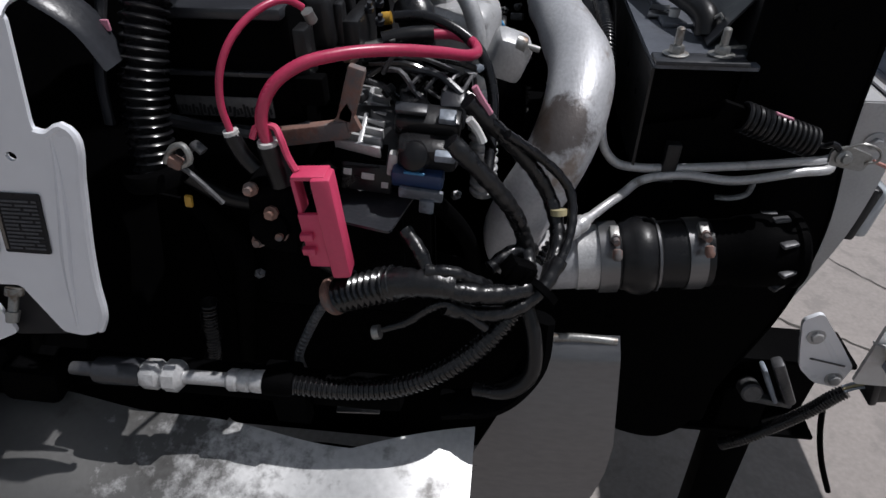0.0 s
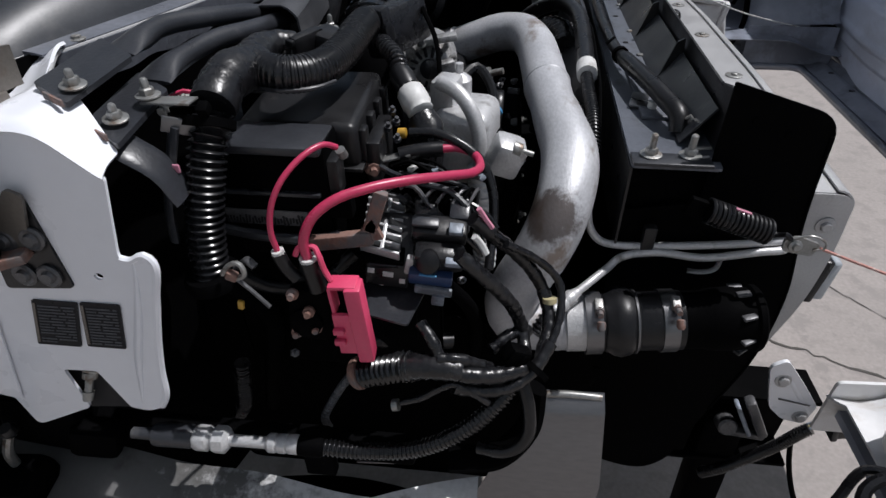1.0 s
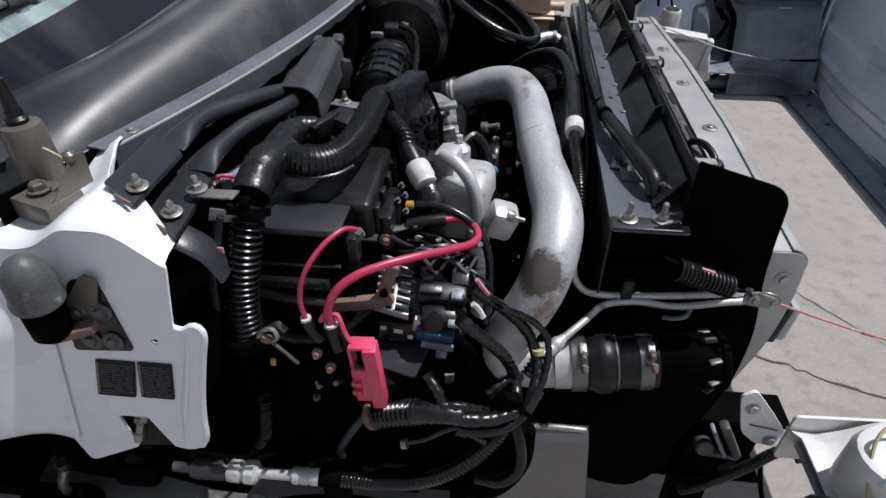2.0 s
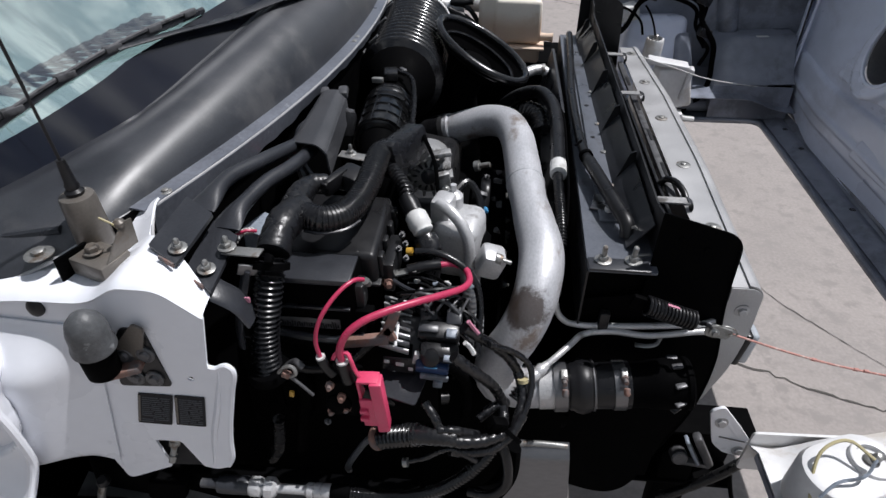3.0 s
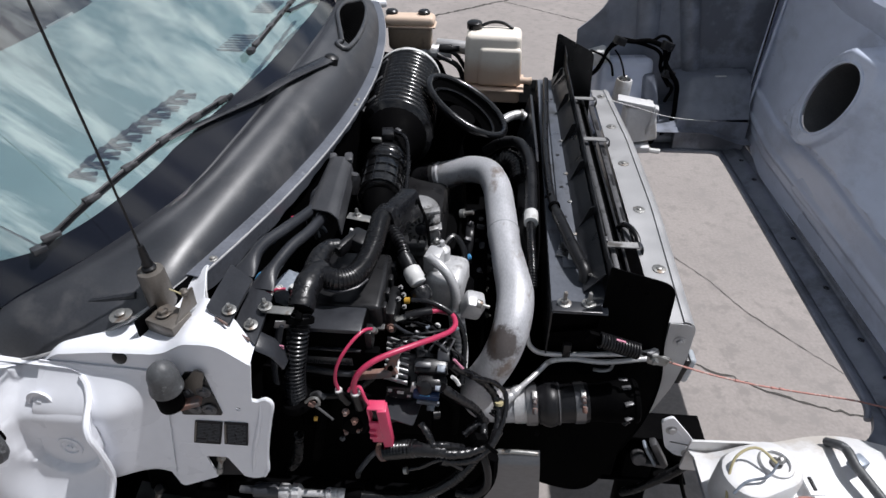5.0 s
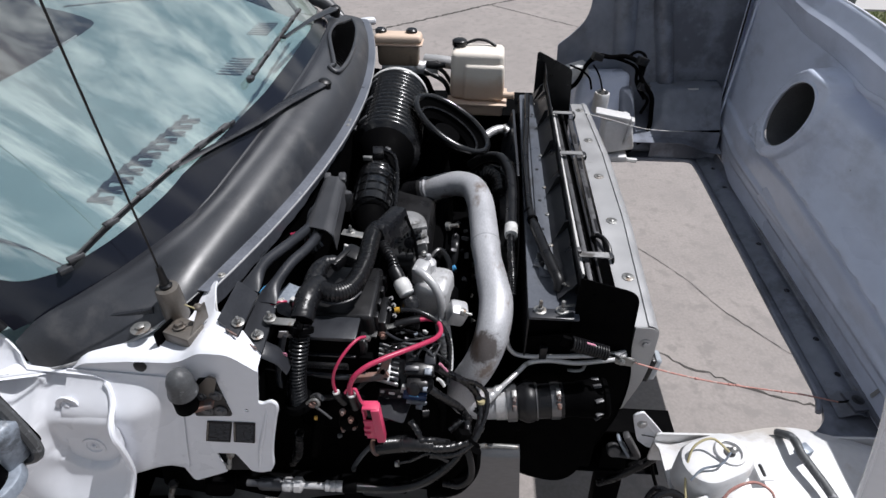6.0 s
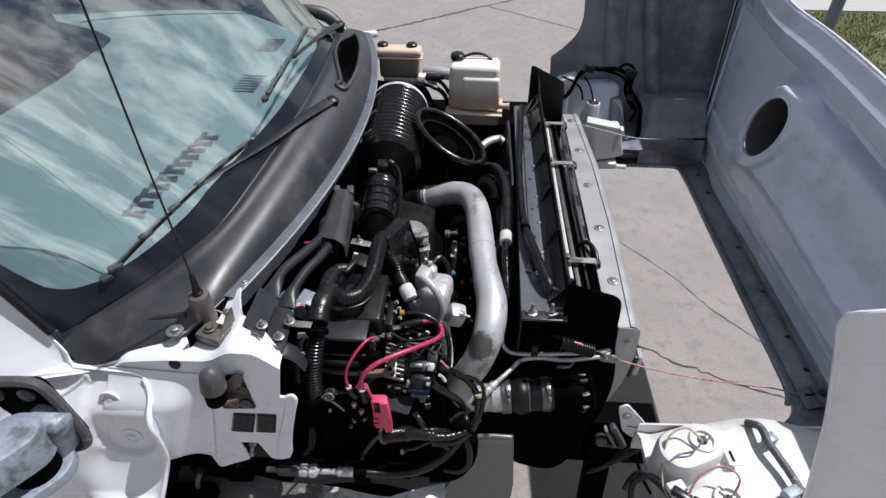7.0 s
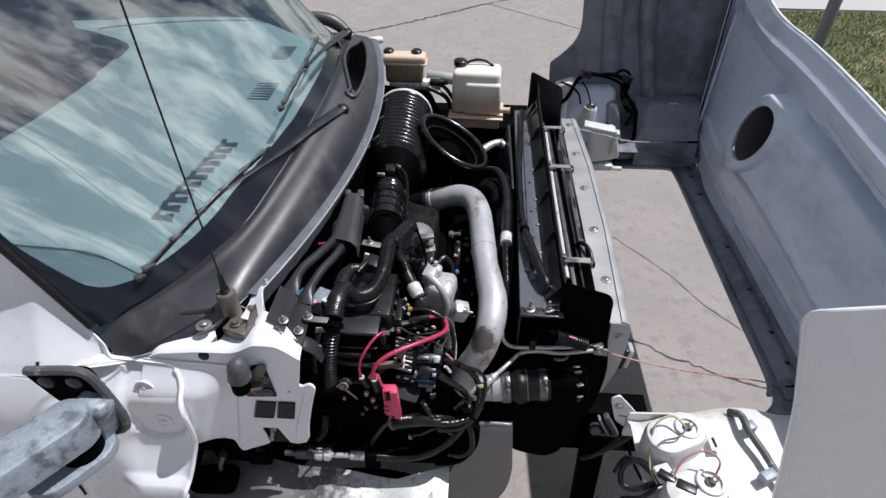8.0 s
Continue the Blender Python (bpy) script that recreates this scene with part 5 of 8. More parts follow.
part("sheet", slab(rounded([(0.458, 1.674), (0.612, 1.628), (0.622, 1.45), (0.648, 1.30), (0.642, 1.145), (0.60, 0.98), (0.56, 0.80), (0.50, 0.75), (0.36, 0.80), (0.345, 1.10), (0.345, 1.46), (0.458, 1.48)],
                           [0.004, 0.035, 0.1, 0.1, 0.1, 0.1, 0.05, 0.1, 0.05, 0.02, 0.01, 0.01], 6), on_y(0.785), 0.004), "matte", shield)
part("folded_edge", tube([(0.608, 0.783, 1.60), (0.622, 0.783, 1.45), (0.646, 0.783, 1.30), (0.640, 0.783, 1.145), (0.602, 0.783, 0.99)], 0.003, 6), "matte", shield)
for x, z in ((0.55, 1.60), (0.50, 1.62), (0.47, 1.53)):
    part("rivet", turned((x, 0.783, z), (0, -1, 0), [(0, 0.006), (0.003, 0.004)], 12), "matte", shield)
farshield = thing("side_baffle", (0.5, 2.18, 0.9), "black baffle at the far end of the radiator", "baffle")
part("sheet", slab(rounded([(0.44, 1.74), (0.60, 1.66), (0.62, 1.30), (0.44, 1.30)], 0.02), on_y(2.205), 0.004), "black", farshield)

# silver front panel with washers, and the condenser behind it
front = thing("grille_support_panel", (0.65, CENTRE, 1.1), "silver-grey painted grille support panel with washered bolts", "front panel")
part("top", slab(rounded([(0.600, 0.80), (0.662, 0.80), (0.684, 1.30), (0.684, 1.75), (0.662, 2.205), (0.612, 2.205)], 0.002), on_z(1.498), 0.004), "silver", front)


def front_face(u, v):
    """Front of the panel: a rounded upper edge, then a gently bowed face."""
    y, edge = lerp(0.80, 2.205, u), float(np.interp(lerp(0.80, 2.205, u), [0.80, 1.30, 1.75, 2.205], [0.662, 0.684, 0.684, 0.662]))
    if v < 0.3:
        a = v / 0.3 * math.pi / 2
        return (edge + 0.030 * math.sin(a), y, 1.472 + 0.030 * math.cos(a))
    t = (v - 0.3) / 0.7
    return (edge + 0.030 + 0.010 * math.sin(t * 1.57) - 0.06 * t * t, y, 1.472 - 0.334 * t)


part("face", skin(front_face, 24, 20, 0.003), "silver", front, "", 50)
part("end_plate", slab(rounded([(0.628, 1.4985), (0.690, 1.4985), (0.698, 1.40), (0.690, 1.28), (0.652, 1.14), (0.600, 1.12), (0.640, 1.30)], [0.004, 0.028, 0.05, 0.05, 0.03, 0.01, 0.06], 6), on_y(0.799), 0.004), "silver", front)
for k in range(5):
    y = 1.001 + 0.2836 * k
    if y < 2.2:
        bolt("panel_bolt", (0.645, y, 1.5005), (0, 0, 1), 0.0075, 0.004, front, "zinc", 2.4)
bolt("end_bolt", (0.664, 0.7965, 1.442), (0, -1, 0), 0.009, 0.007, front, "silver", 1.7)
bolt("end_bolt", (0.650, 0.7965, 1.255), (0, -1, 0), 0.009, 0.007, front, "silver", 1.7)
marker = thing("marker_lamp", (0.725, 0.83, 1.29), "small clear side marker lamp on the grille panel", "lamp")
part("lens", box((0.722, 0.835, 1.315), (0.022, 0.05, 0.085), (0, 6, 0), 0.008, 0.9, 3), "clear", marker)
part("lamp_base", box((0.706, 0.835, 1.315), (0.016, 0.054, 0.092), (0, 6, 0), 0.004), "black", marker)

cond = thing("condenser", (0.55, CENTRE, 1.0), "black condenser core with steel brackets", "condenser")
part("core", box((0.548, CENTRE, 1.26), (0.05, 1.30, 0.44), (0, 0, 0), 0.006), "matte", cond)
part("header_bar", box((0.534, 1.46, 1.496), (0.016, 1.30, 0.016), (0, 0, 0), 0.004), "dimgrey", cond)
part("header_bar", box((0.566, 1.46, 1.488), (0.010, 1.30, 0.014), (0, 0, 0), 0.004), "black", cond)
part("tube_line", tube([(0.515, 1.0, 1.50), (0.517, 1.5, 1.50), (0.525, 2.1, 1.50)], 0.007, 8, 0.05), "whiteplastic", cond, "pale hose along the condenser")
for y in (1.072, 1.70, 2.06):
    part("bracket", slab(rounded([(0.490, y - 0.011), (0.606, y - 0.014), (0.606, y + 0.012), (0.490, y + 0.012)], 0.004), on_z(1.522), 0.004), "alu_dull", cond, "steel retaining bracket")
    part("bracket_loop", tube([(0.600, y, 1.525), (0.610, y, 1.521), (0.614, y, 1.508), (0.610, y, 1.49)], 0.013, 10, 0.004, 0.2), "dash_grey", cond, "black folded end of the bracket")
    part("bracket_lug", box((0.505, y, 1.537), (0.018, 0.022, 0.012), (0, 0, 0), 0.003), "dimgrey", cond)
part("hose_loop", tube([(0.610, 1.09, 1.500), (0.606, 1.125, 1.515), (0.594, 1.160, 1.520), (0.578, 1.185, 1.512), (0.568, 1.195, 1.49)], 0.008, 10), "rubber", cond, "short black hose loop")
part("slot_bar", box((0.590, 1.58, 1.492), (0.020, 0.95, 0.012), (0, 0, -0.4), 0.004), "dimgrey", cond)
for k in range(4):
    part("slot", box((0.592, 1.26 + 0.2 * k, 1.4985), (0.009, 0.07, 0.003), (0, 0, 0), 0.001), "ink", cond)

# hose over the tray
trayhose = thing("tray_hose", (0.41, 1.4, 1.56), "black rubber hose lying along the radiator tray", "hose")
part("hose", tube([(0.425, 0.865, 1.560), (0.424, 0.875, 1.580), (0.408, 0.93, 1.590), (0.386, 1.05, 1.588), (0.368, 1.18, 1.580), (0.366, 1.35, 1.572), (0.372, 1.60, 1.568), (0.392, 1.9, 1.568), (0.405, 2.13, 1.568)],
                 lambda s, d: 0.0155 if d < 0.28 else 0.0115, 12), "rubber", trayhose)
part("tie_strap", turned((0.370, 1.165, 1.580), (0.1, -1, 0), [(0, 0.0165), (0.012, 0.0165)], 14), "matte", trayhose)
part("tie_tail", box((0.352, 1.185, 1.600), (0.022, 0.006, 0.003), (0, -30, 30), 0.001), "matte", trayhose)
part("hose_end", tube([(0.425, 0.867, 1.575), (0.436, 0.858, 1.590), (0.444, 0.856, 1.575)], 0.003, 6), "zinc", trayhose)
bracket2 = thing("hose_bracket", (0.40, 0.93, 1.55), "small pale steel hose bracket on the tray", "bracket")
part("plate", box((0.385, 0.99, 1.558), (0.03, 0.06, 0.006), (0, 0, -15), 0.002), "steel", bracket2)
part("post", turned((0.40, 0.955, 1.553), (0, 0, 1), [(0, 0.008), (0.018, 0.008)], 10), "whiteplastic", bracket2)

# return spring with hood cable
spring = thing("return_spring", (0.5, 0.735, 1.48), "black coil spring with pink paint marks", "spring")
bm = bmesh.new()
sa, sb = V(0.452, 0.728, 1.502), V(0.548, 0.728, 1.470)
ax = (sb - sa).normalized()
sn = ax.orthogonal().normalized()
ss = ax.cross(sn)
coil = [sa.lerp(sb, k / 300) + sn * (0.017 * math.cos(k / 300 * 14 * 2 * math.pi)) + ss * (0.017 * math.sin(k / 300 * 14 * 2 * math.pi)) for k in range(301)]
part("coil", sweep(bm, coil, 0.0032, 7), "rubber", spring)
part("core_pad", turned(sa, ax, [(0, 0.013), (0.1, 0.013)], 12), "matte", spring)
part("paint_mark", box(sa.lerp(sb, 0.5) + V(0.0, -0.004, 0.0205), (0.024, 0.006, 0.003), (0, 18, 0), 0.001), "pink", spring, "pink paint mark")
part("end_hook", tube([tuple(sb), (0.560, 0.722, 1.470), (0.566, 0.715, 1.476), (0.575, 0.715, 1.468)], 0.004, 8, 0.004), "rubber", spring)
part("anchor", box((0.438, 0.735, 1.502), (0.03, 0.012, 0.03), (0, 18, 0), 0.003), "matte", spring)
hook = thing("cable_clamp", (0.585, 0.715, 1.45), "zinc-plated cable clamp with wire loop", "clamp")
part("plate", slab(rounded([(0.568, 1.448), (0.612, 1.440), (0.618, 1.462), (0.586, 1.474), (0.566, 1.468)], 0.005), on_y(0.716), 0.005), "zinc", hook)
part("clamp_bolt", turned((0.582, 0.713, 1.459), (0, -1, 0.2), [(0, 0.010), (0.004, 0.010), (0.006, 0.006), (0.010, 0.005)], 12), "zinc", hook)
part("wire_loop", tube([(0.578, 0.712, 1.472), (0.596, 0.706, 1.482), (0.618, 0.706, 1.472), (0.622, 0.710, 1.458), (0.61, 0.713, 1.452)], 0.0018, 6, 0.003), "zinc", hook)
cord = thing("tie_cord", (0.95, 0.75, 1.3), "frayed faded red cord tied across to the hood", "cord")
part("cord", tube([(0.618, 0.712, 1.457), (0.72, 0.722, 1.415), (0.85, 0.745, 1.36), (1.0, 0.775, 1.305), (1.15, 0.80, 1.258), (1.27, 0.815, 1.215)], 0.0025, 6, 0.01), "cord", cord)
part("cord_tail", tube([(1.27, 0.815, 1.215), (1.32, 0.84, 1.19), (1.365, 0.87, 1.185), (1.38, 0.88, 1.19)], 0.0032, 6), "matte", cord)
for x, y, z in ((0.80, 0.735, 1.381), (0.905, 0.755, 1.340), (0.93, 0.76, 1.332), (1.08, 0.788, 1.281)):
    part("knot", box((x, y, z), (0.014, 0.006, 0.007), (20, 20, 12), 0.002), "cord", cord)
farcord = thing("steel_cable", (0.95, 2.2, 1.35), "pale steel hood cable on the far side", "cord")
part("cord", tube([(0.66, 2.09, 1.51), (0.80, 2.14, 1.455), (0.97, 2.2, 1.39), (1.38, 2.45, 1.26)], 0.0022, 6, 0.02), "whiteplastic", farcord)

# lower hardware between baffle and hood
hingeset = thing("tilt_bracket", (0.80, 0.84, 0.4), "white painted hood hinge bracket with bolts", "hinge")
part("bracket", slab(rounded([(0.716, 1.068), (0.744, 1.090), (0.800, 1.020), (0.846, 0.958), (0.838, 0.898), (0.790, 0.908), (0.752, 0.945), (0.735, 1.00)], 0.012), on_y(0.84), 0.008), "white", hingeset)
part("bracket_fold", box((0.80, 0.850, 0.985), (0.012, 0.03, 0.14), (0, -36, 0), 0.004), "white", hingeset)
part("bracket_crease", box((0.795, 0.8345, 0.968), (0.07, 0.002, 0.004), (0, 12, 0), 0.001), "dimgrey", hingeset)
bolt("hinge_bolt", (0.751, 0.835, 1.033), (0, -1, 0.2), 0.011, 0.008, hingeset, "silver", 1.5)
bolt("hinge_bolt", (0.822, 0.835, 0.924), (0, -1, 0.2), 0.011, 0.008, hingeset, "silver", 1.5)
part("hinge_arm", box((0.755, 0.862, 0.875), (0.022, 0.03, 0.13), (0, -28, 0), 0.006), "dimgrey", hingeset)
part("hinge_arm", box((0.728, 0.862, 0.868), (0.010, 0.03, 0.11), (0, -28, 0), 0.004), "mirror_grey", hingeset)
part("cross_tie", box((0.745, 0.86, 0.818), (0.09, 0.02, 0.016), (0, 8, 0), 0.004), "dimgrey", hingeset)
part("shaft_stub", turned((0.700, 0.88, 0.835), (0, -1, 0.3), [(0, 0.022), (0.03, 0.022), (0.034, 0.018)], 18), "dimgrey", hingeset)
part("pivot_beam", box((0.745, 0.93, 0.42), (0.10, 0.06, 0.76), (0, -3, 0), 0.012), "matte", hingeset, "dark steel hinge upright")
part("pivot_foot", box((0.745, 0.93, 0.02), (0.16, 0.12, 0.04), (0, 0, 0), 0.008), "matte", hingeset)
plug = thing("lamp_lead", (0.69, 0.63, 1.1), "black corrugated lamp lead with plug", "cable")
part("lead", ribbed([(0.66, 0.81, 0.72), (0.693, 0.80, 0.762), (0.73, 0.80, 0.80), (0.787, 0.80, 0.869), (0.815, 0.80, 0.914), (0.828, 0.80, 0.93)], 0.0125, 0.006, 0.0012), "loom", plug)
for k in range(3):
    part("wire", tube([(0.826, 0.80 + 0.006 * k, 0.928), (0.845, 0.80 + 0.006 * k, 0.942), (0.858, 0.80 + 0.005 * k, 0.945)], 0.0025, 6), "wire_y" if k == 1 else "mirror_grey", plug)
part("plug_body", box((0.885, 0.80, 0.955), (0.06, 0.04, 0.055), (0, -12, 0), 0.006), "black", plug)
part("plug_lip", box((0.862, 0.80, 0.952), (0.014, 0.048, 0.062), (0, -12, 0), 0.004), "black", plug)
part("hang_wire", tube([(0.80, 0.80, 0.90), (0.83, 0.80, 0.80), (0.87, 0.80, 0.70), (0.92, 0.80, 0.60)], 0.006, 8), "matte", plug)
coilw = thing("wire_bundle", (0.70, 0.45, 1.2), "tangled black wire bundle by the hinge", "cable")
part("loop", tube([(0.735, 0.44, 1.265), (0.70, 0.47, 1.27), (0.655, 0.46, 1.25), (0.65, 0.42, 1.22), (0.69, 0.41, 1.22), (0.74, 0.42, 1.235), (0.78, 0.41, 1.27), (0.84, 0.39, 1.29)], 0.009, 8), "loom", coilw)
part("loop", tube([(0.64, 0.47, 1.20), (0.67, 0.49, 1.25), (0.71, 0.46, 1.262), (0.74, 0.41, 1.25), (0.70, 0.385, 1.22), (0.66, 0.40, 1.18), (0.67, 0.46, 1.0), (0.68, 0.6, 0.8)], 0.007, 8), "loom", coilw)

# ---- charge pipe and joint ----
pipe = thing("intercooler_pipe", (0.22, 1.0, 1.3), "dull silver intercooler pipe with rust-brown stains", "pipe")
part("pipe", tube([(0.020, 1.452, 1.490), (0.075, 1.440, 1.515), (0.130, 1.424, 1.537), (0.178, 1.388, 1.548), (0.207, 1.310, 1.548), (0.220, 1.195, 1.544), (0.231, 1.045, 1.540), (0.248, 0.925, 1.530), (0.259, 0.852, 1.518),
                  (0.254, 0.785, 1.494), (0.238, 0.735, 1.458), (0.217, 0.712, 1.415), (0.192, 0.703, 1.368), (0.178, 0.699, 1.325), (0.190, 0.696, 1.290), (0.230, 0.694, 1.282), (0.280, 0.693, 1.290)],
                 lambda s, d: 0.0435 - 0.0025 * math.exp(-((s - 0.50) / 0.03) ** 2) + 0.003 * math.exp(-((s - 0.66) / 0.08) ** 2), 28, 0.012), "pipe", pipe)
part("weld_bead", turned((0.2285, 1.078, 1.541), (-0.075, 1, 0.03), [(-0.003, 0.0430), (0, 0.0455), (0.003, 0.0430)], 32), "pipe", pipe)
part("bead_end", turned((0.030, 1.450, 1.496), (-1, 0.22, -0.4), [(0, 0.0435), (0.006, 0.0465), (0.012, 0.0435), (0.04, 0.043)], 28), "pipe", pipe)
part("clamp_band", turned((0.014, 1.454, 1.489), (-1, 0.22, -0.4), [(0, 0.0455), (0, 0.0485), (0.014, 0.0485), (0.014, 0.0455)], 28), "steel", pipe, "steel clamp band")
part("rubber_sleeve", turned((0.002, 1.457, 1.485), (-1, 0.22, -0.4), [(0, 0.0465), (0.05, 0.048), (0.10, 0.042)], 24), "rubber", pipe)
part("dimple", turned((0.258, 0.85, 1.561), (0, -0.3, 1), [(0, 0.006), (0.002, 0.004)], 10), "rust", pipe)

joint = thing("charge_hose_joint", (0.40, 0.70, 1.25), "ribbed rubber hose joint with two steel clamps", "hose joint")
jx = V(1, 0.04, 0.10).normalized()
j0 = V(0.270, 0.693, 1.290)
part("pipe_stub", turned(j0, jx, [(0, 0.047), (0.03, 0.047), (0.032, 0.0475)], 28), "alu", joint)
part("band_clamp", turned(j0 + jx * 0.030, jx, [(0, 0.050), (0, 0.0525), (0.026, 0.0525), (0.026, 0.050)], 30), "steel", joint, "wide steel band clamp")
part("bellows", turned(j0 + jx * 0.052, jx, [(0, 0.049), (0.004, 0.050), (0.008, 0.047), (0.012, 0.050), (0.016, 0.050), (0.024, 0.0555), (0.036, 0.058), (0.048, 0.0555), (0.056, 0.050), (0.062, 0.047), (0.066, 0.0485), (0.13, 0.0485)], 32), "rubber", joint, "bulged rubber hose")
part("bead_ring", turned(j0 + jx * 0.106, jx, [(0, 0.050), (0.002, 0.053), (0.005, 0.053), (0.007, 0.050)], 30), "steel", joint)
part("band_clamp", turned(j0 + jx * 0.148, jx, [(0, 0.049), (0, 0.0515), (0.024, 0.0515), (0.024, 0.049)], 30), "steel", joint, "steel band clamp")
# Deep shadow on the outlet is put into its near-black material.
part("outlet_pipe", turned(j0 + jx * 0.172, jx, [(0, 0.047), (0.045, 0.047), (0.05, 0.050), (0.085, 0.052), (0.10, 0.050), (0.115, 0.050)], 28), "matte", joint)
part("outlet_flange", turned(j0 + jx * 0.285, jx, [(0, 0.050), (0.004, 0.054), (0.012, 0.054), (0.016, 0.05)], 28), "matte", joint)
for s in range(8):
    a = s * math.pi / 4
    n1 = jx.orthogonal().normalized()
    n2 = jx.cross(n1)
    part("flange_tooth", box(j0 + jx * 0.272 + (n1 * math.cos(a) + n2 * math.sin(a)) * 0.051, (0.022, 0.012, 0.006), (0, -6, math.degrees(a) * 0.2), 0.002), "dimgrey", joint)
for s in (0.043, 0.160):
    c = j0 + jx * s + V(0.002, -0.022, 0.052)
    part("clamp_screw", turned(c + V(0, -0.022, 0.004), (0.05, 0.9, -0.25), [(0, 0.0045), (0.012, 0.0045), (0.012, 0.0065), (0.028, 0.0065), (0.028, 0.0045), (0.045, 0.0045)], 10), "rust", joint, "rusty clamp screw")
    part("screw_housing", box(c + V(0, 0.006, 0.0), (0.013, 0.022, 0.012), (15, 0, 0), 0.002), "zinc", joint)
    part("screw_spring", turned(c + V(0.001, -0.040, -0.012), (0.0, 0.6, 0.6), [(0, 0.004), (0.004, 0.0065), (0.014, 0.0065), (0.016, 0.004)], 10), "rust", joint)

# air conditioning lines
line = thing("coolant_line", (0.42, 0.72, 1.42), "bright aluminium refrigerant lines below the radiator tray", "pipe")
part("upper_line", tube([(0.288, 0.800, 1.50), (0.291, 0.775, 1.455), (0.299, 0.769, 1.428), (0.318, 0.767, 1.408), (0.345, 0.766, 1.403), (0.389, 0.766, 1.404), (0.479, 0.766, 1.412), (0.560, 0.766, 1.423), (0.592, 0.772, 1.424), (0.612, 0.788, 1.42)], 0.0065, 12, 0.006), "alu", line)
part("lower_line", tube([(0.278, 0.684, 1.366), (0.304, 0.706, 1.376), (0.330, 0.736, 1.378), (0.348, 0.752, 1.386), (0.368, 0.756, 1.393), (0.411, 0.757, 1.399), (0.481, 0.757, 1.394), (0.563, 0.757, 1.412), (0.600, 0.764, 1.414), (0.616, 0.788, 1.41)], 0.0065, 12, 0.006), "alu", line)
part("crimp", turned((0.240, 0.649, 1.352), (0.66, 0.61, 0.24), [(0, 0.010), (0.004, 0.012), (0.010, 0.012), (0.012, 0.0105), (0.018, 0.012), (0.026, 0.012), (0.028, 0.0105), (0.034, 0.012), (0.044, 0.012), (0.048, 0.009), (0.056, 0.0075)], 16), "alu", line, "crimped ferrule")
part("hose_tail", ribbed([(0.218, 0.622, 1.330), (0.230, 0.638, 1.342), (0.243, 0.652, 1.354)], 0.013, 0.008, 0.0015), "loom", line)
part("line_clip", box((0.390, 0.764, 1.415), (0.020, 0.016, 0.06), (0, 0, 0), 0.003), "black", line)
part("line_hook", tube([(0.462, 0.757, 1.366), (0.482, 0.753, 1.368), (0.502, 0.753, 1.376), (0.508, 0.757, 1.398)], 0.006, 8, 0.004, 0.5), "alu_dull", line)

# ---- air intake ----
intake = thing("air_cleaner_duct", (-0.12, 1.6, 1.4), "black ribbed air cleaner housing with rubber elbow", "air cleaner")
EL0, ELD = V(-0.117, 1.098, 1.618), V(-0.06, 1, 0.0).normalized()
part("rubber_elbow", turned(EL0, ELD, [(0, 0.050), (0.004, 0.059), (0.045, 0.062), (0.085, 0.062), (0.13, 0.062), (0.160, 0.058), (0.166, 0.064), (0.176, 0.064), (0.182, 0.058), (0.190, 0.063), (0.198, 0.063), (0.206, 0.057), (0.214, 0.061), (0.222, 0.061), (0.24, 0.055)], 36), "gloss", intake, "ribbed rubber elbow")
for h in (0.004, 0.048, 0.092, 0.138):
    part("elbow_rib", turned(EL0 + ELD * h, ELD, [(0, 0.060), (0.0015, 0.0655), (0.005, 0.0655), (0.0065, 0.060)], 36), "gloss", intake)
for k in range(12):
    a = 2 * math.pi * (k + 0.5) / 12
    part("elbow_rib", box(EL0 + ELD * 0.072 + V(0.0622 * math.cos(a), 0.0622 * math.cos(a) * 0.06, 0.0622 * math.sin(a)), (0.006, 0.138, 0.005), (0, -math.degrees(a), 3.4), 0.002), "gloss", intake)
part("elbow_tail", tube([tuple(EL0 + ELD * 0.006), (-0.112, 1.06, 1.60), (-0.10, 1.03, 1.53), (-0.09, 1.02, 1.43)], 0.048, 20, 0.02), "matte", intake)
cyl0, cyld = V(-0.122, 1.345, 1.620), V(-0.030, 1, 0.02).normalized()
prof = [(0.120, 0.100)]
for k in range(14):
    h = 0.130 + 0.0298 * k
    prof += [(h, 0.106), (h + 0.003, 0.118), (h + 0.007, 0.1225), (h + 0.013, 0.1235), (h + 0.019, 0.1225), (h + 0.0235, 0.118), (h + 0.0265, 0.106)]
prof += [(0.551, 0.118), (0.556, 0.125), (0.588, 0.125), (0.596, 0.104)]
part("ribbed_canister", turned(cyl0, cyld, prof, 48), "gloss", intake, "ribbed black canister", 70)
part("neck", turned(cyl0, cyld, [(-0.02, 0.055), (0.03, 0.057), (0.060, 0.068), (0.100, 0.096), (0.130, 0.104)], 30), "matte", intake)
part("end_band", turned(cyl0 + cyld * 0.560, cyld, [(0, 0.1252), (0, 0.1272), (0.020, 0.1272), (0.020, 0.1252)], 40), "whiteplastic", intake, "pale band at the canister's end")
for h in (0.18, 0.34, 0.50):
    c = cyl0 + cyld * h
    part("latch", box(c + V(-0.112, 0, 0.060), (0.020, 0.036, 0.026), (0, -60, 4), 0.005), "dimgrey", intake)
    part("latch_tongue", box(c + V(-0.080, 0.006, 0.0955), (0.036, 0.018, 0.005), (0, -40, 4), 0.002), "dimgrey", intake)
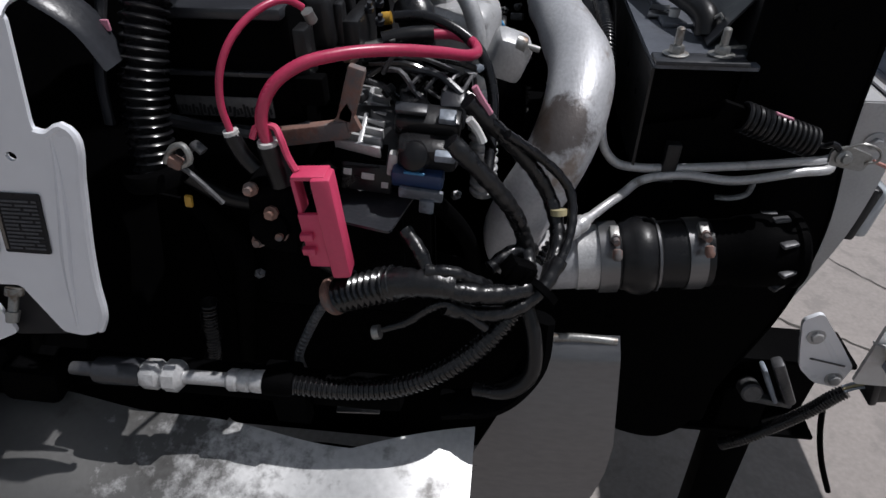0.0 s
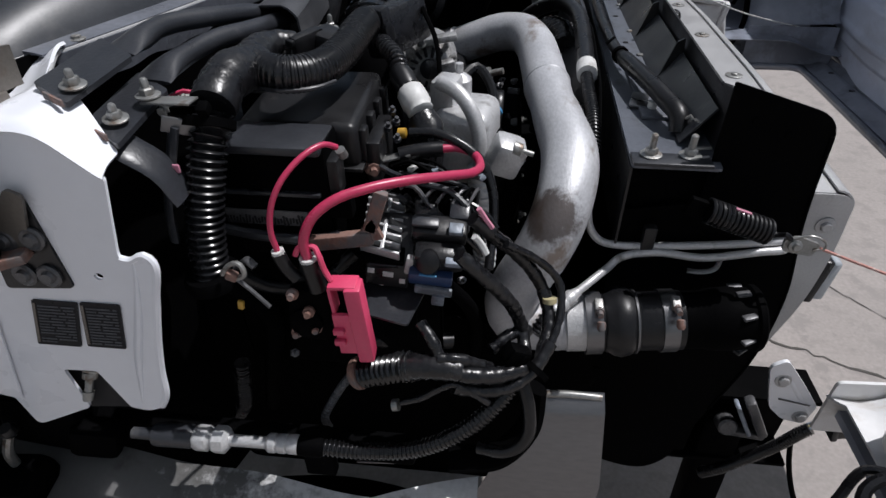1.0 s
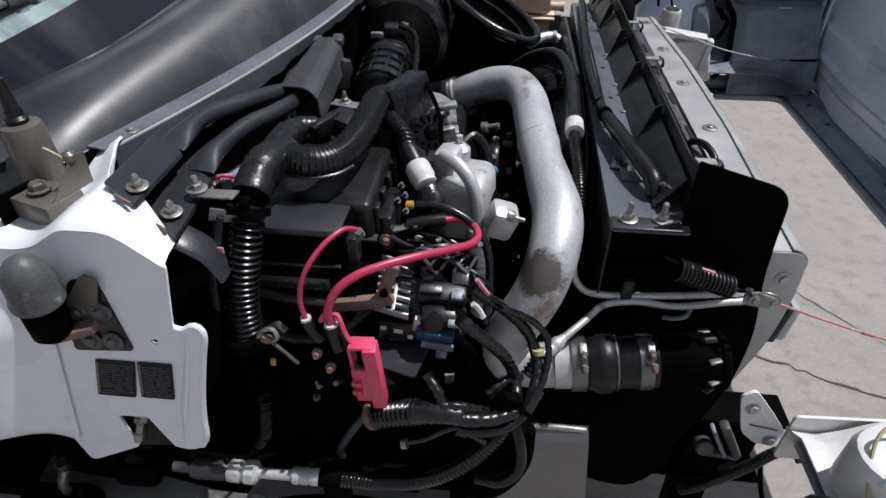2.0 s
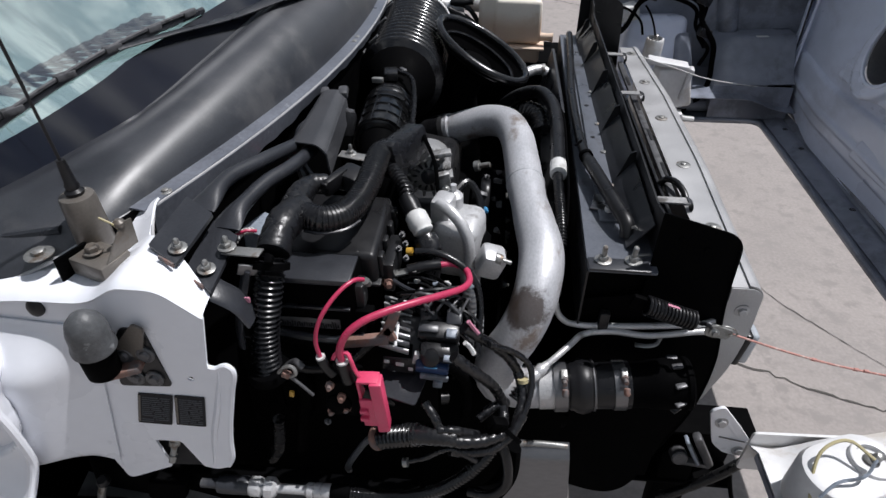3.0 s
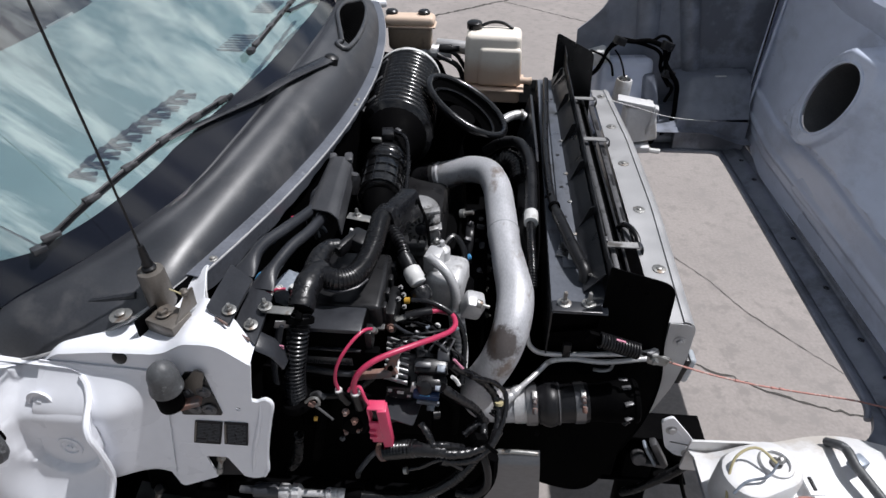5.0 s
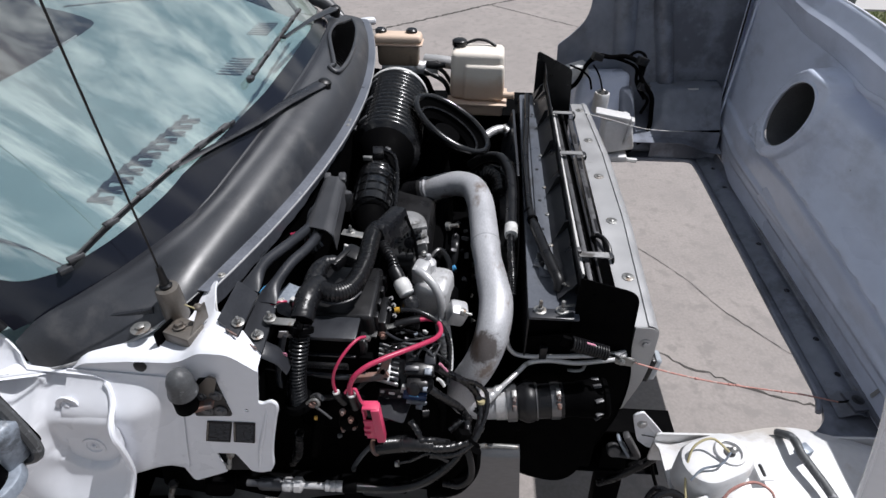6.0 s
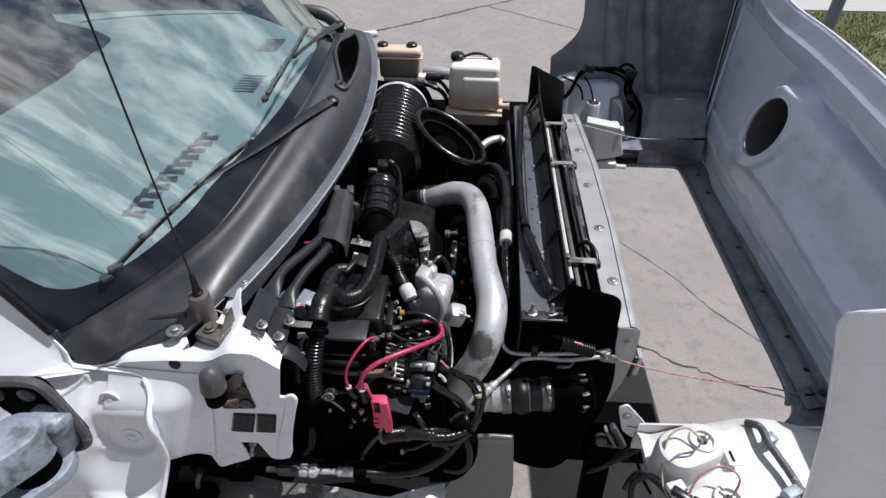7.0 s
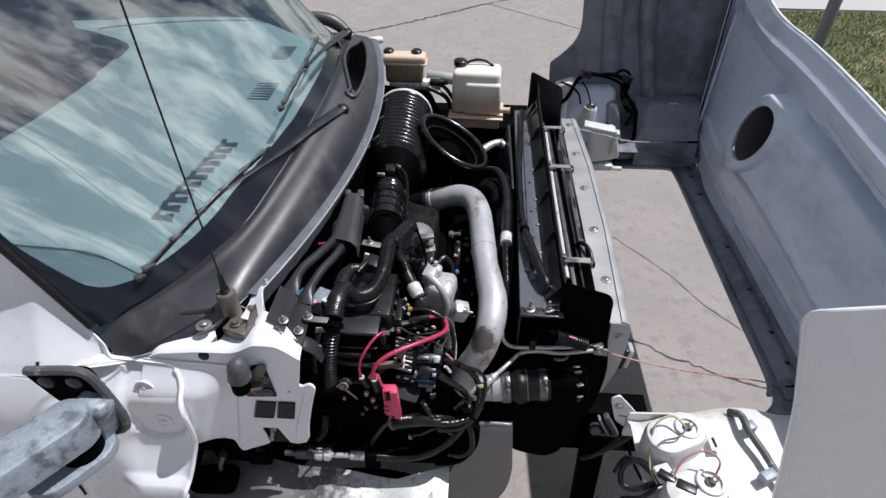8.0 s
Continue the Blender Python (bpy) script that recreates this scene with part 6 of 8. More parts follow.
part("side_rail", tube([cyl0 + cyld * 0.13 + V(-0.128, 0, 0.054), cyl0 + cyld * 0.35 + V(-0.130, 0, 0.058), cyl0 + cyld * 0.56 + V(-0.126, 0, 0.06)], 0.006, 8, 0.03), "dash_grey", intake)
for h in (0.13, 0.26, 0.42, 0.56):
    part("rail_clip", box(cyl0 + cyld * h + V(-0.128, 0, 0.060), (0.024, 0.020, 0.018), (0, -30, 4), 0.005), "alu_dull", intake)
part("sensor", box(V(-0.128, 1.352, 1.690), (0.035, 0.05, 0.022), (0, 0, 10), 0.004), "black", intake, "air flow sensor plug")
part("sensor_clamp", box(V(-0.158, 1.322, 1.684), (0.03, 0.014, 0.014), (0, 0, 0), 0.003), "zinc", intake)
part("sensor_tab", box(V(-0.098, 1.362, 1.694), (0.02, 0.012, 0.018), (0, 10, -30), 0.003), "dimgrey", intake)
part("sensor_lead", ribbed([(-0.112, 1.36, 1.696), (-0.075, 1.335, 1.690), (-0.055, 1.26, 1.668), (-0.046, 1.16, 1.655), (-0.040, 1.08, 1.648), (-0.020, 1.00, 1.69)], 0.006, 0.006, 0.0008, 8), "loom", intake)
snork = thing("intake_funnel", (0.10, 1.6, 1.5), "black oval rubber intake funnel ring", "air intake")
fc, fa = V(0.100, 1.60, 1.680), V(0.237, -0.171, -0.119)
fa = fa * 0.5
fb = V(0.052, 0.098, -0.015)
ringf = [fc + fa * math.cos(a) + fb * math.sin(a) for a in [2 * math.pi * k / 40 for k in range(41)]]
part("rim", sweep(bmesh.new(), ringf, 0.0115, 12, False), "gloss", snork)
fn = fa.cross(fb).normalized()
fn = fn if fn.z < 0 else -fn
part("throat", skin(lambda u, v: fc + (fa * math.cos(u * 6.2832) + fb * math.sin(u * 6.2832)) * lerp(0.95, 0.62, v) + fn * (0.055 * v), 40, 6, 0.004), "matte", snork, "", 60)
part("inner_ring", sweep(bmesh.new(), [fc + fn * 0.026 + (p - fc) * 0.79 for p in ringf], 0.006, 8, False), "gloss", snork)
part("tail_duct", tube([fc + fn * 0.04, fc + fn * 0.15, (0.05, 1.6, 1.42), (0.0, 1.62, 1.36)], 0.050, 16, 0.02), "matte", snork)

# ---- reservoirs ----
tank = thing("coolant_tank", (0.19, 2.45, 1.40), "aged cream translucent coolant tank with black cap", "coolant tank")
part("body", box((0.184, 2.305, 1.603), (0.246, 0.155, 0.215), (0, 0, -2), 0.024, 0.96, 4), "cream", tank)
part("body_step", box((0.214, 2.232, 1.580), (0.190, 0.040, 0.165), (0, 0, -2), 0.018, 0.94, 4), "cream", tank)
for x in (0.125, 0.188, 0.252):
    part("moulded_rib", box((x, 2.220 if x > 0.13 else 2.229, 1.582), (0.005, 0.006, 0.11), (0, 0, -2), 0.002), "cream", tank)
part("seam", box((0.187, 2.290, 1.487), (0.276, 0.205, 0.010), (0, 0, -2), 0.004), "cream", tank, "moulded seam round the tank")
part("lower_body", box((0.187, 2.295, 1.455), (0.245, 0.175, 0.06), (0, 0, -2), 0.014, 1.0, 3), "cream", tank)
part("cap", turned((0.098, 2.325, 1.706), (0, 0, 1), [(0, 0.026), (0.008, 0.026), (0.008, 0.033), (0.030, 0.033), (0.035, 0.026)], 20), "black", tank, "black screw cap")
part("vent_hose", tube([(0.125, 2.335, 1.718), (0.17, 2.345, 1.732), (0.22, 2.345, 1.730), (0.265, 2.325, 1.712)], 0.007, 8), "rubber", tank)
part("outlet", turned((0.305, 2.225, 1.525), (1, -0.1, 0), [(0, 0.016), (0.03, 0.014), (0.05, 0.018)], 12), "cream", tank)
part("mount_shelf", box((0.20, 2.36, 1.418), (0.34, 0.26, 0.012), (0, 0, 0), 0.003), "matte", tank)
brake = thing("brake_reservoir", (-0.18, 2.33, 1.6), "cream brake fluid reservoir with two black caps", "fluid reservoir")
part("body", box((-0.182, 2.338, 1.668), (0.190, 0.078, 0.105), (0, 0, 0), 0.018, 1.0, 3), "amber", brake, "fluid-stained lower body")
part("lid", box((-0.182, 2.340, 1.738), (0.222, 0.092, 0.040), (0, 0, 0), 0.016, 0.95, 3), "cream", brake)
part("lid_rim", box((-0.182, 2.338, 1.716), (0.226, 0.094, 0.008), (0, 0, 0), 0.003), "cream", brake)
for x in (-0.262, -0.122):
    part("cap", turned((x, 2.352, 1.756), (0, 0, 1), [(0, 0.026), (0.012, 0.026), (0.018, 0.019)], 18), "black", brake, "black screw cap")
part("cylinder", turned((-0.26, 2.335, 1.60), (1, 0, 0), [(0, 0.035), (0.25, 0.035), (0.26, 0.028)], 20), "alu", brake)
part("booster", turned((-0.34, 2.335, 1.56), (-1, 0, 0), [(0, 0.05), (0.01, 0.11), (0.05, 0.12), (0.08, 0.10)], 24), "black", brake)
part("side_fitting", turned((-0.05, 2.32, 1.62), (1, -0.2, 0.1), [(0, 0.02), (0.05, 0.02), (0.06, 0.012), (0.09, 0.012)], 12), "black", brake)
brklines = thing("brake_lines", (0.0, 2.35, 1.55), "dark brake lines and grey pipe behind the canister", "pipe")
part("grey_pipe", tube([(-0.08, 2.52, 1.57), (0.02, 2.50, 1.57), (0.11, 2.49, 1.56)], 0.030, 14), "silver", brklines)
part("dark_line", tube([(-0.05, 2.32, 1.63), (0.02, 2.31, 1.60), (0.07, 2.33, 1.52)], 0.010, 8), "black", brklines)
part("dark_line", tube([(-0.06, 2.30, 1.60), (0.03, 2.28, 1.56), (0.06, 2.30, 1.48)], 0.012, 8), "black", brklines)
filler = thing("hose_neck", (0.27, 1.92, 1.5), "pale metal hose neck beside the radiator", "pipe fitting")
part("neck", tube([(0.225, 1.86, 1.50), (0.26, 1.89, 1.51), (0.30, 1.91, 1.51), (0.325, 1.90, 1.50)], 0.018, 12), "alu", filler)
part("neck_clamp", turned((0.30, 1.91, 1.51), (1, 0, 0), [(0, 0.021), (0.012, 0.021)], 14), "zinc", filler)

# hoses on the engine's front
uph = thing("coolant_hose", (0.30, 1.4, 1.5), "black coolant hose with white marked band", "hose")
part("hose", tube([(0.17, 1.62, 1.50), (0.22, 1.60, 1.545), (0.275, 1.55, 1.575), (0.305, 1.46, 1.580), (0.312, 1.36, 1.575), (0.310, 1.24, 1.565), (0.305, 1.13, 1.558)], 0.0185, 14), "rubber", uph)
part("white_band", turned((0.3065, 1.150, 1.560), (-0.04, -1, -0.06), [(0, 0.0192), (0.0, 0.0200), (0.045, 0.0200), (0.045, 0.0192)], 18), "whiteplastic", uph, "white ribbed band")
part("loom_tail", ribbed([(0.303, 1.11, 1.556), (0.303, 1.02, 1.548), (0.305, 0.94, 1.53), (0.306, 0.90, 1.50)], 0.011, 0.007, 0.0012), "loom", uph)
part("thin_cable", tube([(0.325, 1.55, 1.55), (0.335, 1.40, 1.57), (0.330, 1.2, 1.565), (0.325, 1.05, 1.55), (0.318, 0.95, 1.52)], 0.003, 6), "matte", uph)
fan = thing("fan_shroud", (0.29, 1.5, 1.0), "black fan shroud behind the radiator", "fan shroud")
part("shroud", skin(lambda u, v: (0.335 - 0.055 * v, CENTRE + (0.40 - 0.04 * v) * math.cos(u * 6.2832), 1.22 + (0.32 - 0.03 * v) * math.sin(u * 6.2832)), 32, 4, 0.005), "black", fan)
part("shroud_panel", box((0.325, 1.75, 1.46), (0.012, 0.55, 0.18), (0, 12, 0), 0.004), "dash_grey", fan)
for k in range(7):
    a = 2 * math.pi * k / 7
    part("blade", box((0.29, CENTRE + 0.2 * math.cos(a), 1.22 + 0.17 * math.sin(a)), (0.05, 0.08, 0.24), (math.degrees(a) - 90, 25, 0), 0.01), "matte", fan)
part("ribbed_hose", ribbed([(0.20, 1.60, 1.44), (0.24, 1.57, 1.50), (0.275, 1.50, 1.52), (0.285, 1.40, 1.51)], 0.030, 0.02, 0.003), "loom", fan)

# ---- near flank: details on the white panel ----
def sticker(x0, x1, z0, z1, rows, seed, lean=0.10):
    s = thing("warning_sticker", ((x0 + x1) / 2, 0.437, z0), "black sticker with rows of tiny pale unreadable print", "sticker", "stickers on the panel")
    def put(u, v, w):
        return V(u - lean * (z1 - v), panel_y(v) - 0.0035 - w, v)
    part("sheet", slab(rounded([(x0, z0), (x1, z0), (x1, z1), (x0, z1)], 0.003), put, 0.001), "paper", s)
    part("margin", slab([(x0 + 0.001, z0 + 0.004), (x0 + 0.0045, z0 + 0.004), (x0 + 0.0045, z1 - 0.004), (x0 + 0.001, z1 - 0.004)], lambda u, v, w: put(u, v, w + 0.001), 0.0006), "olive", s, "yellowed sticker margin")
    rn = random.Random(seed)
    for k in range(rows):
        z = z1 - 0.008 - k * (z1 - z0 - 0.014) / (rows - 1)
        x = x0 + 0.007
        while x < x1 - 0.008:
            w = min(rn.uniform(0.012, 0.034), x1 - 0.004 - x)
            if rn.random() > 0.08:
                part("print_bar", slab([(x, z - 0.0011), (x + w, z - 0.0011), (x + w, z + 0.0011), (x, z + 0.0011)], lambda u, v, w2: put(u, v, w2 + 0.001), 0.0006), "print", s)
            x += w + 0.003
    return s


sticker(-0.374, -0.318, 1.463, 1.530, 13, 5, 0.26)
sticker(-0.3155, -0.267, 1.465, 1.531, 13, 6, 0.18)

bump = thing("rubber_bump_stop", (-0.37, 0.41, 1.55), "weathered grey rubber bump stop on a rusty bracket", "bump stop")
part("dome", turned((-0.384, 0.402, 1.652), (0.10, -0.05, 1), [(0, 0.025), (0.002, 0.0295), (0.009, 0.0292), (0.014, 0.0272), (0.038, 0.0264), (0.053, 0.0226), (0.063, 0.0152), (0.068, 0.007), (0.069, 0.001)], 28), "ballrub", bump)
part("bracket", box((-0.372, 0.418, 1.592), (0.060, 0.030, 0.012), (0, -14, 12), 0.003), "rust", bump, "rust-streaked bracket")
part("bracket_web", slab(rounded([(-0.392, 1.585), (-0.345, 1.598), (-0.322, 1.668), (-0.338, 1.676), (-0.372, 1.635)], 0.006), lambda u, v, w: V(u, 0.428 + w, v), 0.004), "olive", bump)
part("stop_cup", turned((-0.392, 0.406, 1.590), (0.08, -0.05, 1), [(0, 0.015), (0.01, 0.023), (0.045, 0.0235), (0.060, 0.020)], 24), "matte", bump)
boltplate = thing("bolt_plate", (-0.35, 0.438, 1.53), "black plate with four round bolt heads", "bolt plate")
part("plate", slab(rounded([(-0.395, 1.545), (-0.313, 1.551), (-0.331, 1.662), (-0.366, 1.658), (-0.392, 1.61)], 0.006), on_panel(0.0035), 0.003), "black", boltplate)
for x, z in ((-0.337, 1.614), (-0.335, 1.567), (-0.364, 1.567), (-0.370, 1.610)):
    part("bolt_head", turned((x, panel_y(z) - 0.005, z), (0, -1, 0.1), [(0, 0.0138), (0.003, 0.0145), (0.005, 0.012), (0.004, 0.008), (0.008, 0.006)], 18), "dimgrey", boltplate)
stud = thing("door_stud", (-0.37, 0.44, 1.30), "pale grease nipple stud in a black cutout", "stud")
# Dark sheet added behind the notch stands in for the unlit opening.
part("cutout", slab(rounded([(-0.400, 1.435), (-0.310, 1.435), (-0.285, 1.350), (-0.380, 1.340)], 0.005), on_panel(-0.014), 0.003), "ink", stud)
part("stud", turned((-0.348, 0.420, 1.412), (-0.12, -0.45, -0.8), [(0, 0.009), (0.008, 0.009), (0.009, 0.005), (0.026, 0.005), (0.026, 0.007), (0.038, 0.006)], 12), "zinc", stud)
latchset = thing("latch_linkage", (-0.50, 0.42, 1.2), "black latch linkage under the white panel", "latch")
part("cover", box((-0.50, 0.46, 1.255), (0.13, 0.06, 0.11), (0, 10, 0), 0.02), "matte", latchset)
part("link", tube([(-0.545, 0.41, 1.17), (-0.53, 0.40, 1.24), (-0.515, 0.41, 1.28)], 0.007, 8), "zinc", latchset)
part("knob", turned((-0.515, 0.41, 1.275), (0.1, -0.3, 1), [(0, 0.010), (0.010, 0.012), (0.018, 0.008)], 12), "black", latchset)
part("tray_end", box((-0.42, 0.44, 1.235), (0.07, 0.04, 0.06), (0, 15, 10), 0.012), "matte", latchset)
part("lower_cover", box((-0.56, 0.39, 1.17), (0.14, 0.08, 0.06), (0, -8, 0), 0.02), "matte", latchset)

# antenna on its bracket
ant = thing("radio_antenna", (-0.44, 0.54, 1.74), "black whip antenna on a dull bronze mount", "antenna")
part("mount_body", turned((-0.433, 0.540, 1.728), (0.0, 0.0, 1), [(0, 0.0245), (0.004, 0.026), (0.078, 0.024), (0.083, 0.0225), (0.085, 0.012)], 26), "olive", ant, "dull bronze cylindrical mount")
part("boot", turned((-0.433, 0.540, 1.812), (0.0, 0.0, 1), [(0, 0.012), (0.006, 0.013), (0.010, 0.009), (0.016, 0.010), (0.020, 0.008), (0.055, 0.006)], 16), "rubber", ant)
part("whip", tube([(-0.433, 0.540, 1.85), (-0.439, 0.530, 2.20), (-0.447, 0.515, 2.75)], 0.0022, 8, 0.05), "black", ant)
foot = part("foot", box((-0.398, 0.494, 1.7285), (0.065, 0.050, 0.029), (0, 0, -18), 0.003), "olive", ant)
part("foot_wing", slab([(0.468, 1.742), (0.525, 1.742), (0.528, 1.782), (0.512, 1.784), (0.500, 1.772)], lambda u, v, w: V(-0.366 + w + 0.25 * (u - 0.5), u + 0.004, v), 0.003), "olive", ant)
bolt("foot_bolt", (-0.405, 0.495, 1.747), (0, 0, 1), 0.0095, 0.009, ant, "olive", 1.4)
part("wire_tail", tube([(-0.383, 0.504, 1.80), (-0.369, 0.509, 1.785), (-0.364, 0.514, 1.765)], 0.0016, 6, 0.004), "wire_y", ant)
part("clip_ball", turned((-0.366, 0.516, 1.776), (0, 0, 1), [(0, 0.004), (0.004, 0.008), (0.010, 0.008), (0.014, 0.004)], 12), "olive", ant)
part("cable_rod", tube([(-0.62, 0.515, 1.733), (-0.54, 0.522, 1.745), (-0.47, 0.53, 1.755)], 0.007, 8), "dash_grey", ant)
washer = thing("panel_fastener", (-0.49, 0.50, 1.735), "steel washer and bolt at the cowl corner", "fastener")
bolt("fastener", (-0.488, 0.492, 1.738), (0, 0, 1), 0.010, 0.007, washer, "zinc", 2.0)
bolt("tab_bolt", (-0.378, 0.655, 1.7475), (0, 0, 1), 0.006, 0.004, washer, "zinc", 1.8)

# two flattened brace tubes to the black cover
def brace(name_bolt, flat, path, tip):
    b = thing("brace_tube", name_bolt, "black brace tube with a flattened bolted end", "brace tube", "brace tubes")
    outline = rounded([p[:2] for p in flat], 0.004)
    part("flat_end", slab(outline, lambda u, v, w: V(u, v, tip + w + 0.08 * (v - 0.5) - 0.10 * (u + 0.27)), 0.006), "dash_grey", b)
    part("tube", sweep(bmesh.new(), spline(path, 0.008), lambda s, d: lerp(0.0255, 0.0128, ease(d / 0.075)), 20, True, lambda s, d: lerp(0.13, 1.0, ease(d / 0.07))), "dash_grey", b)
    bolt("bolt", name_bolt, (0.1, -0.1, 1), 0.0075, 0.008, b, "zinc", 1.75, 0.008)
    part("red_edge", box(Vector(name_bolt) + V(-0.006, -0.026, -0.004), (0.030, 0.003, 0.008), (0, 6, -25), 0.001), "rust", b, "rust-red paint streak")
    return b


brace((-0.287, 0.510, 1.750), [(-0.332, 0.512), (-0.279, 0.482), (-0.272, 0.596), (-0.326, 0.628)],
      [(-0.300, 0.608, 1.7485), (-0.295, 0.645, 1.751), (-0.288, 0.698, 1.754), (-0.262, 0.776, 1.744), (-0.243, 0.845, 1.731), (-0.236, 0.90, 1.717), (-0.230, 1.0, 1.71)], 1.741)
near_brace = brace((-0.253, 0.508, 1.716), [(-0.285, 0.502), (-0.234, 0.472), (-0.238, 0.590), (-0.288, 0.620)],
      [(-0.264, 0.602, 1.7185), (-0.261, 0.640, 1.723), (-0.241, 0.733, 1.727), (-0.221, 0.795, 1.721), (-0.209, 0.86, 1.713), (-0.203, 0.92, 1.706), (-0.19, 1.0, 1.70)], 1.709)
part("under_strap", tube([(-0.268, 0.500, 1.700), (-0.240, 0.493, 1.690), (-0.214, 0.497, 1.666), (-0.198, 0.50, 1.63)], 0.021, 12, 0.006, 0.22), "dash_grey", near_brace, "black strap running down from the bolt")
solo("wire_tag", tube([(-0.286, 0.640, 1.712), (-0.283, 0.655, 1.714), (-0.279, 0.670, 1.710)], 0.006, 8, 0.004, 0.3), "cyan", "small light blue plastic tag between the braces", "tag")
relay_w = thing("white_relay", (-0.25, 0.70, 1.60), "pale grey plastic relay beside the loom", "relay")
part("case", box((-0.246, 0.695, 1.640), (0.046, 0.060, 0.055), (0, 4, -20), 0.005), "mirror_grey", relay_w)
part("relay_tab", box((-0.226, 0.668, 1.664), (0.018, 0.014, 0.020), (0, 4, -20), 0.003), "whiteplastic", relay_w)
part("relay_lead", tube([(-0.232, 0.66, 1.668), (-0.220, 0.645, 1.66), (-0.215, 0.635, 1.62)], 0.004, 8), "matte", relay_w)
cover = thing("brace_cover", (-0.19, 0.97, 1.66), "satin black plastic channel cover over the braces", "cover")
CA, CB, CC, CD = V(-0.250, 0.878, 1.716), V(-0.166, 0.846, 1.726), V(-0.246, 1.112, 1.724), V(-0.186, 1.096, 1.732)


def cover_skin(u, v):
    return CA.lerp(CB, v).lerp(CC.lerp(CD, v), u) + V(0, 0, 0.014 * min(1, 6 * v, 6 * (1 - v)) ** 0.6 - 0.004 * ease((abs(v - 0.5) - 0.2) * 6))


part("shell", skin(cover_skin, 10, 24, 0.003), "cover", cover, "", 50)
part("side_wall", skin(lambda u, v: CB.lerp(CD, u) + V(0.004 * v, 0, -0.045 * v), 6, 3, 0.003), "cover", cover)
part("side_wall", skin(lambda u, v: CA.lerp(CC, u) + V(-0.004 * v, 0, -0.045 * v), 6, 3, 0.003), "cover", cover)
part("end_horn", box(CD + V(-0.006, 0.012, 0.006), (0.022, 0.040, 0.018), (4, 0, 10), 0.006), "cover", cover)
part("end_horn", box(CC + V(0.008, 0.010, 0.006), (0.020, 0.030, 0.018), (4, 0, 10), 0.006), "cover", cover)
clampset = thing("loom_bracket", (-0.14, 0.9, 1.66), "zinc bracket with bolt beside the black cover", "bracket")
part("plate", box((-0.120, 0.905, 1.690), (0.075, 0.025, 0.003), (0, 4, -8), 0.001), "zinc", clampset)
bolt("bolt", (-0.135, 0.912, 1.692), (0, 0, 1), 0.007, 0.007, clampset, "zinc", 1.7, 0.012)
part("cap", turned((-0.183, 1.061, 1.66), (0.2, 0.3, 1), [(0, 0.017), (0.04, 0.019), (0.05, 0.014)], 16), "black", clampset)
part("cap_top", turned((-0.173, 1.076, 1.708), (0.2, 0.3, 1), [(0, 0.012), (0.004, 0.010)], 16), "dimgrey", clampset)
part("white_tag", box((-0.140, 0.865, 1.66), (0.02, 0.008, 0.05), (0, 15, 0), 0.002), "whiteplastic", clampset)
leads = thing("firewall_leads", (-0.27, 0.92, 1.62), "grey and red wires clipped to the firewall", "wires")
for k, mt in enumerate(("dash_grey", "mirror_grey", "dash_grey", "mirror_grey")):
    part("wire", tube([(-0.262 + 0.006 * k, 0.955 + 0.012 * k, 1.58), (-0.262 + 0.005 * k, 0.945, 1.66), (-0.255 + 0.008 * k, 0.965, 1.715), (-0.236 + 0.008 * k, 0.99, 1.728)], 0.004, 7), mt, leads)
part("red_tie", tube([(-0.292, 0.895, 1.690), (-0.262, 0.898, 1.695), (-0.242, 0.895, 1.700)], 0.0035, 6), "red", leads)
part("red_wire", tube([(-0.262, 0.625, 1.690), (-0.245, 0.63, 1.697), (-0.232, 0.64, 1.69)], 0.003, 6), "red", leads)
part("white_wire", ribbed([(-0.263, 0.60, 1.68), (-0.256, 0.63, 1.69), (-0.245, 0.655, 1.68)], 0.005, 0.007, 0.0015, 8), "whiteplastic", leads)
clip2 = thing("cowl_clip", (-0.25, 1.43, 1.72), "zinc latch clip on the cowl flange", "clip")
part("plate", box((-0.238, 1.43, 1.735), (0.02, 0.06, 0.006), (0, 30, -6), 0.002), "zinc", clip2)
for y in (1.412, 1.448):
    part("roll", turned((-0.236, y, 1.742), (0, 1, 0), [(0, 0.010), (0.018, 0.010)], 14), "zinc", clip2)

# ---- wiring loom hose over the fuse box ----
loom = thing("main_loom", (-0.15, 0.6, 1.5), "thick black corrugated wiring loom wrapped with tape", "wiring loom")
part("drop_hose", ribbed([(-0.174, 0.560, 1.704), (-0.178, 0.540, 1.675), (-0.184, 0.522, 1.635), (-0.190, 0.508, 1.590), (-0.192, 0.498, 1.55), (-0.192, 0.493, 1.52)], 0.0200, 0.0088, 0.0026, 22, True), "loom", loom, "corrugated drop hose")
part("taped_bend", sweep(bmesh.new(), spline([(-0.175, 0.565, 1.708), (-0.174, 0.600, 1.722), (-0.170, 0.640, 1.722), (-0.162, 0.672, 1.712)], 0.005), lambda s, d: 0.0255 + 0.0006 * math.sin(d * 420) + 0.0008 * math.sin(d * 133) + 0.003 * s, 22), "tape", loom, "tape-wrapped bend")
part("taped_branch", sweep(bmesh.new(), spline([(-0.172, 0.665, 1.714), (-0.173, 0.700, 1.720), (-0.169, 0.728, 1.722), (-0.160, 0.748, 1.720), (-0.140, 0.758, 1.716)], 0.005), lambda s, d: lerp(0.026, 0.0165, ease(s * 1.1)) + 0.0006 * math.sin(d * 380) + 0.0005 * math.sin(d * 151), 20), "tape", loom)
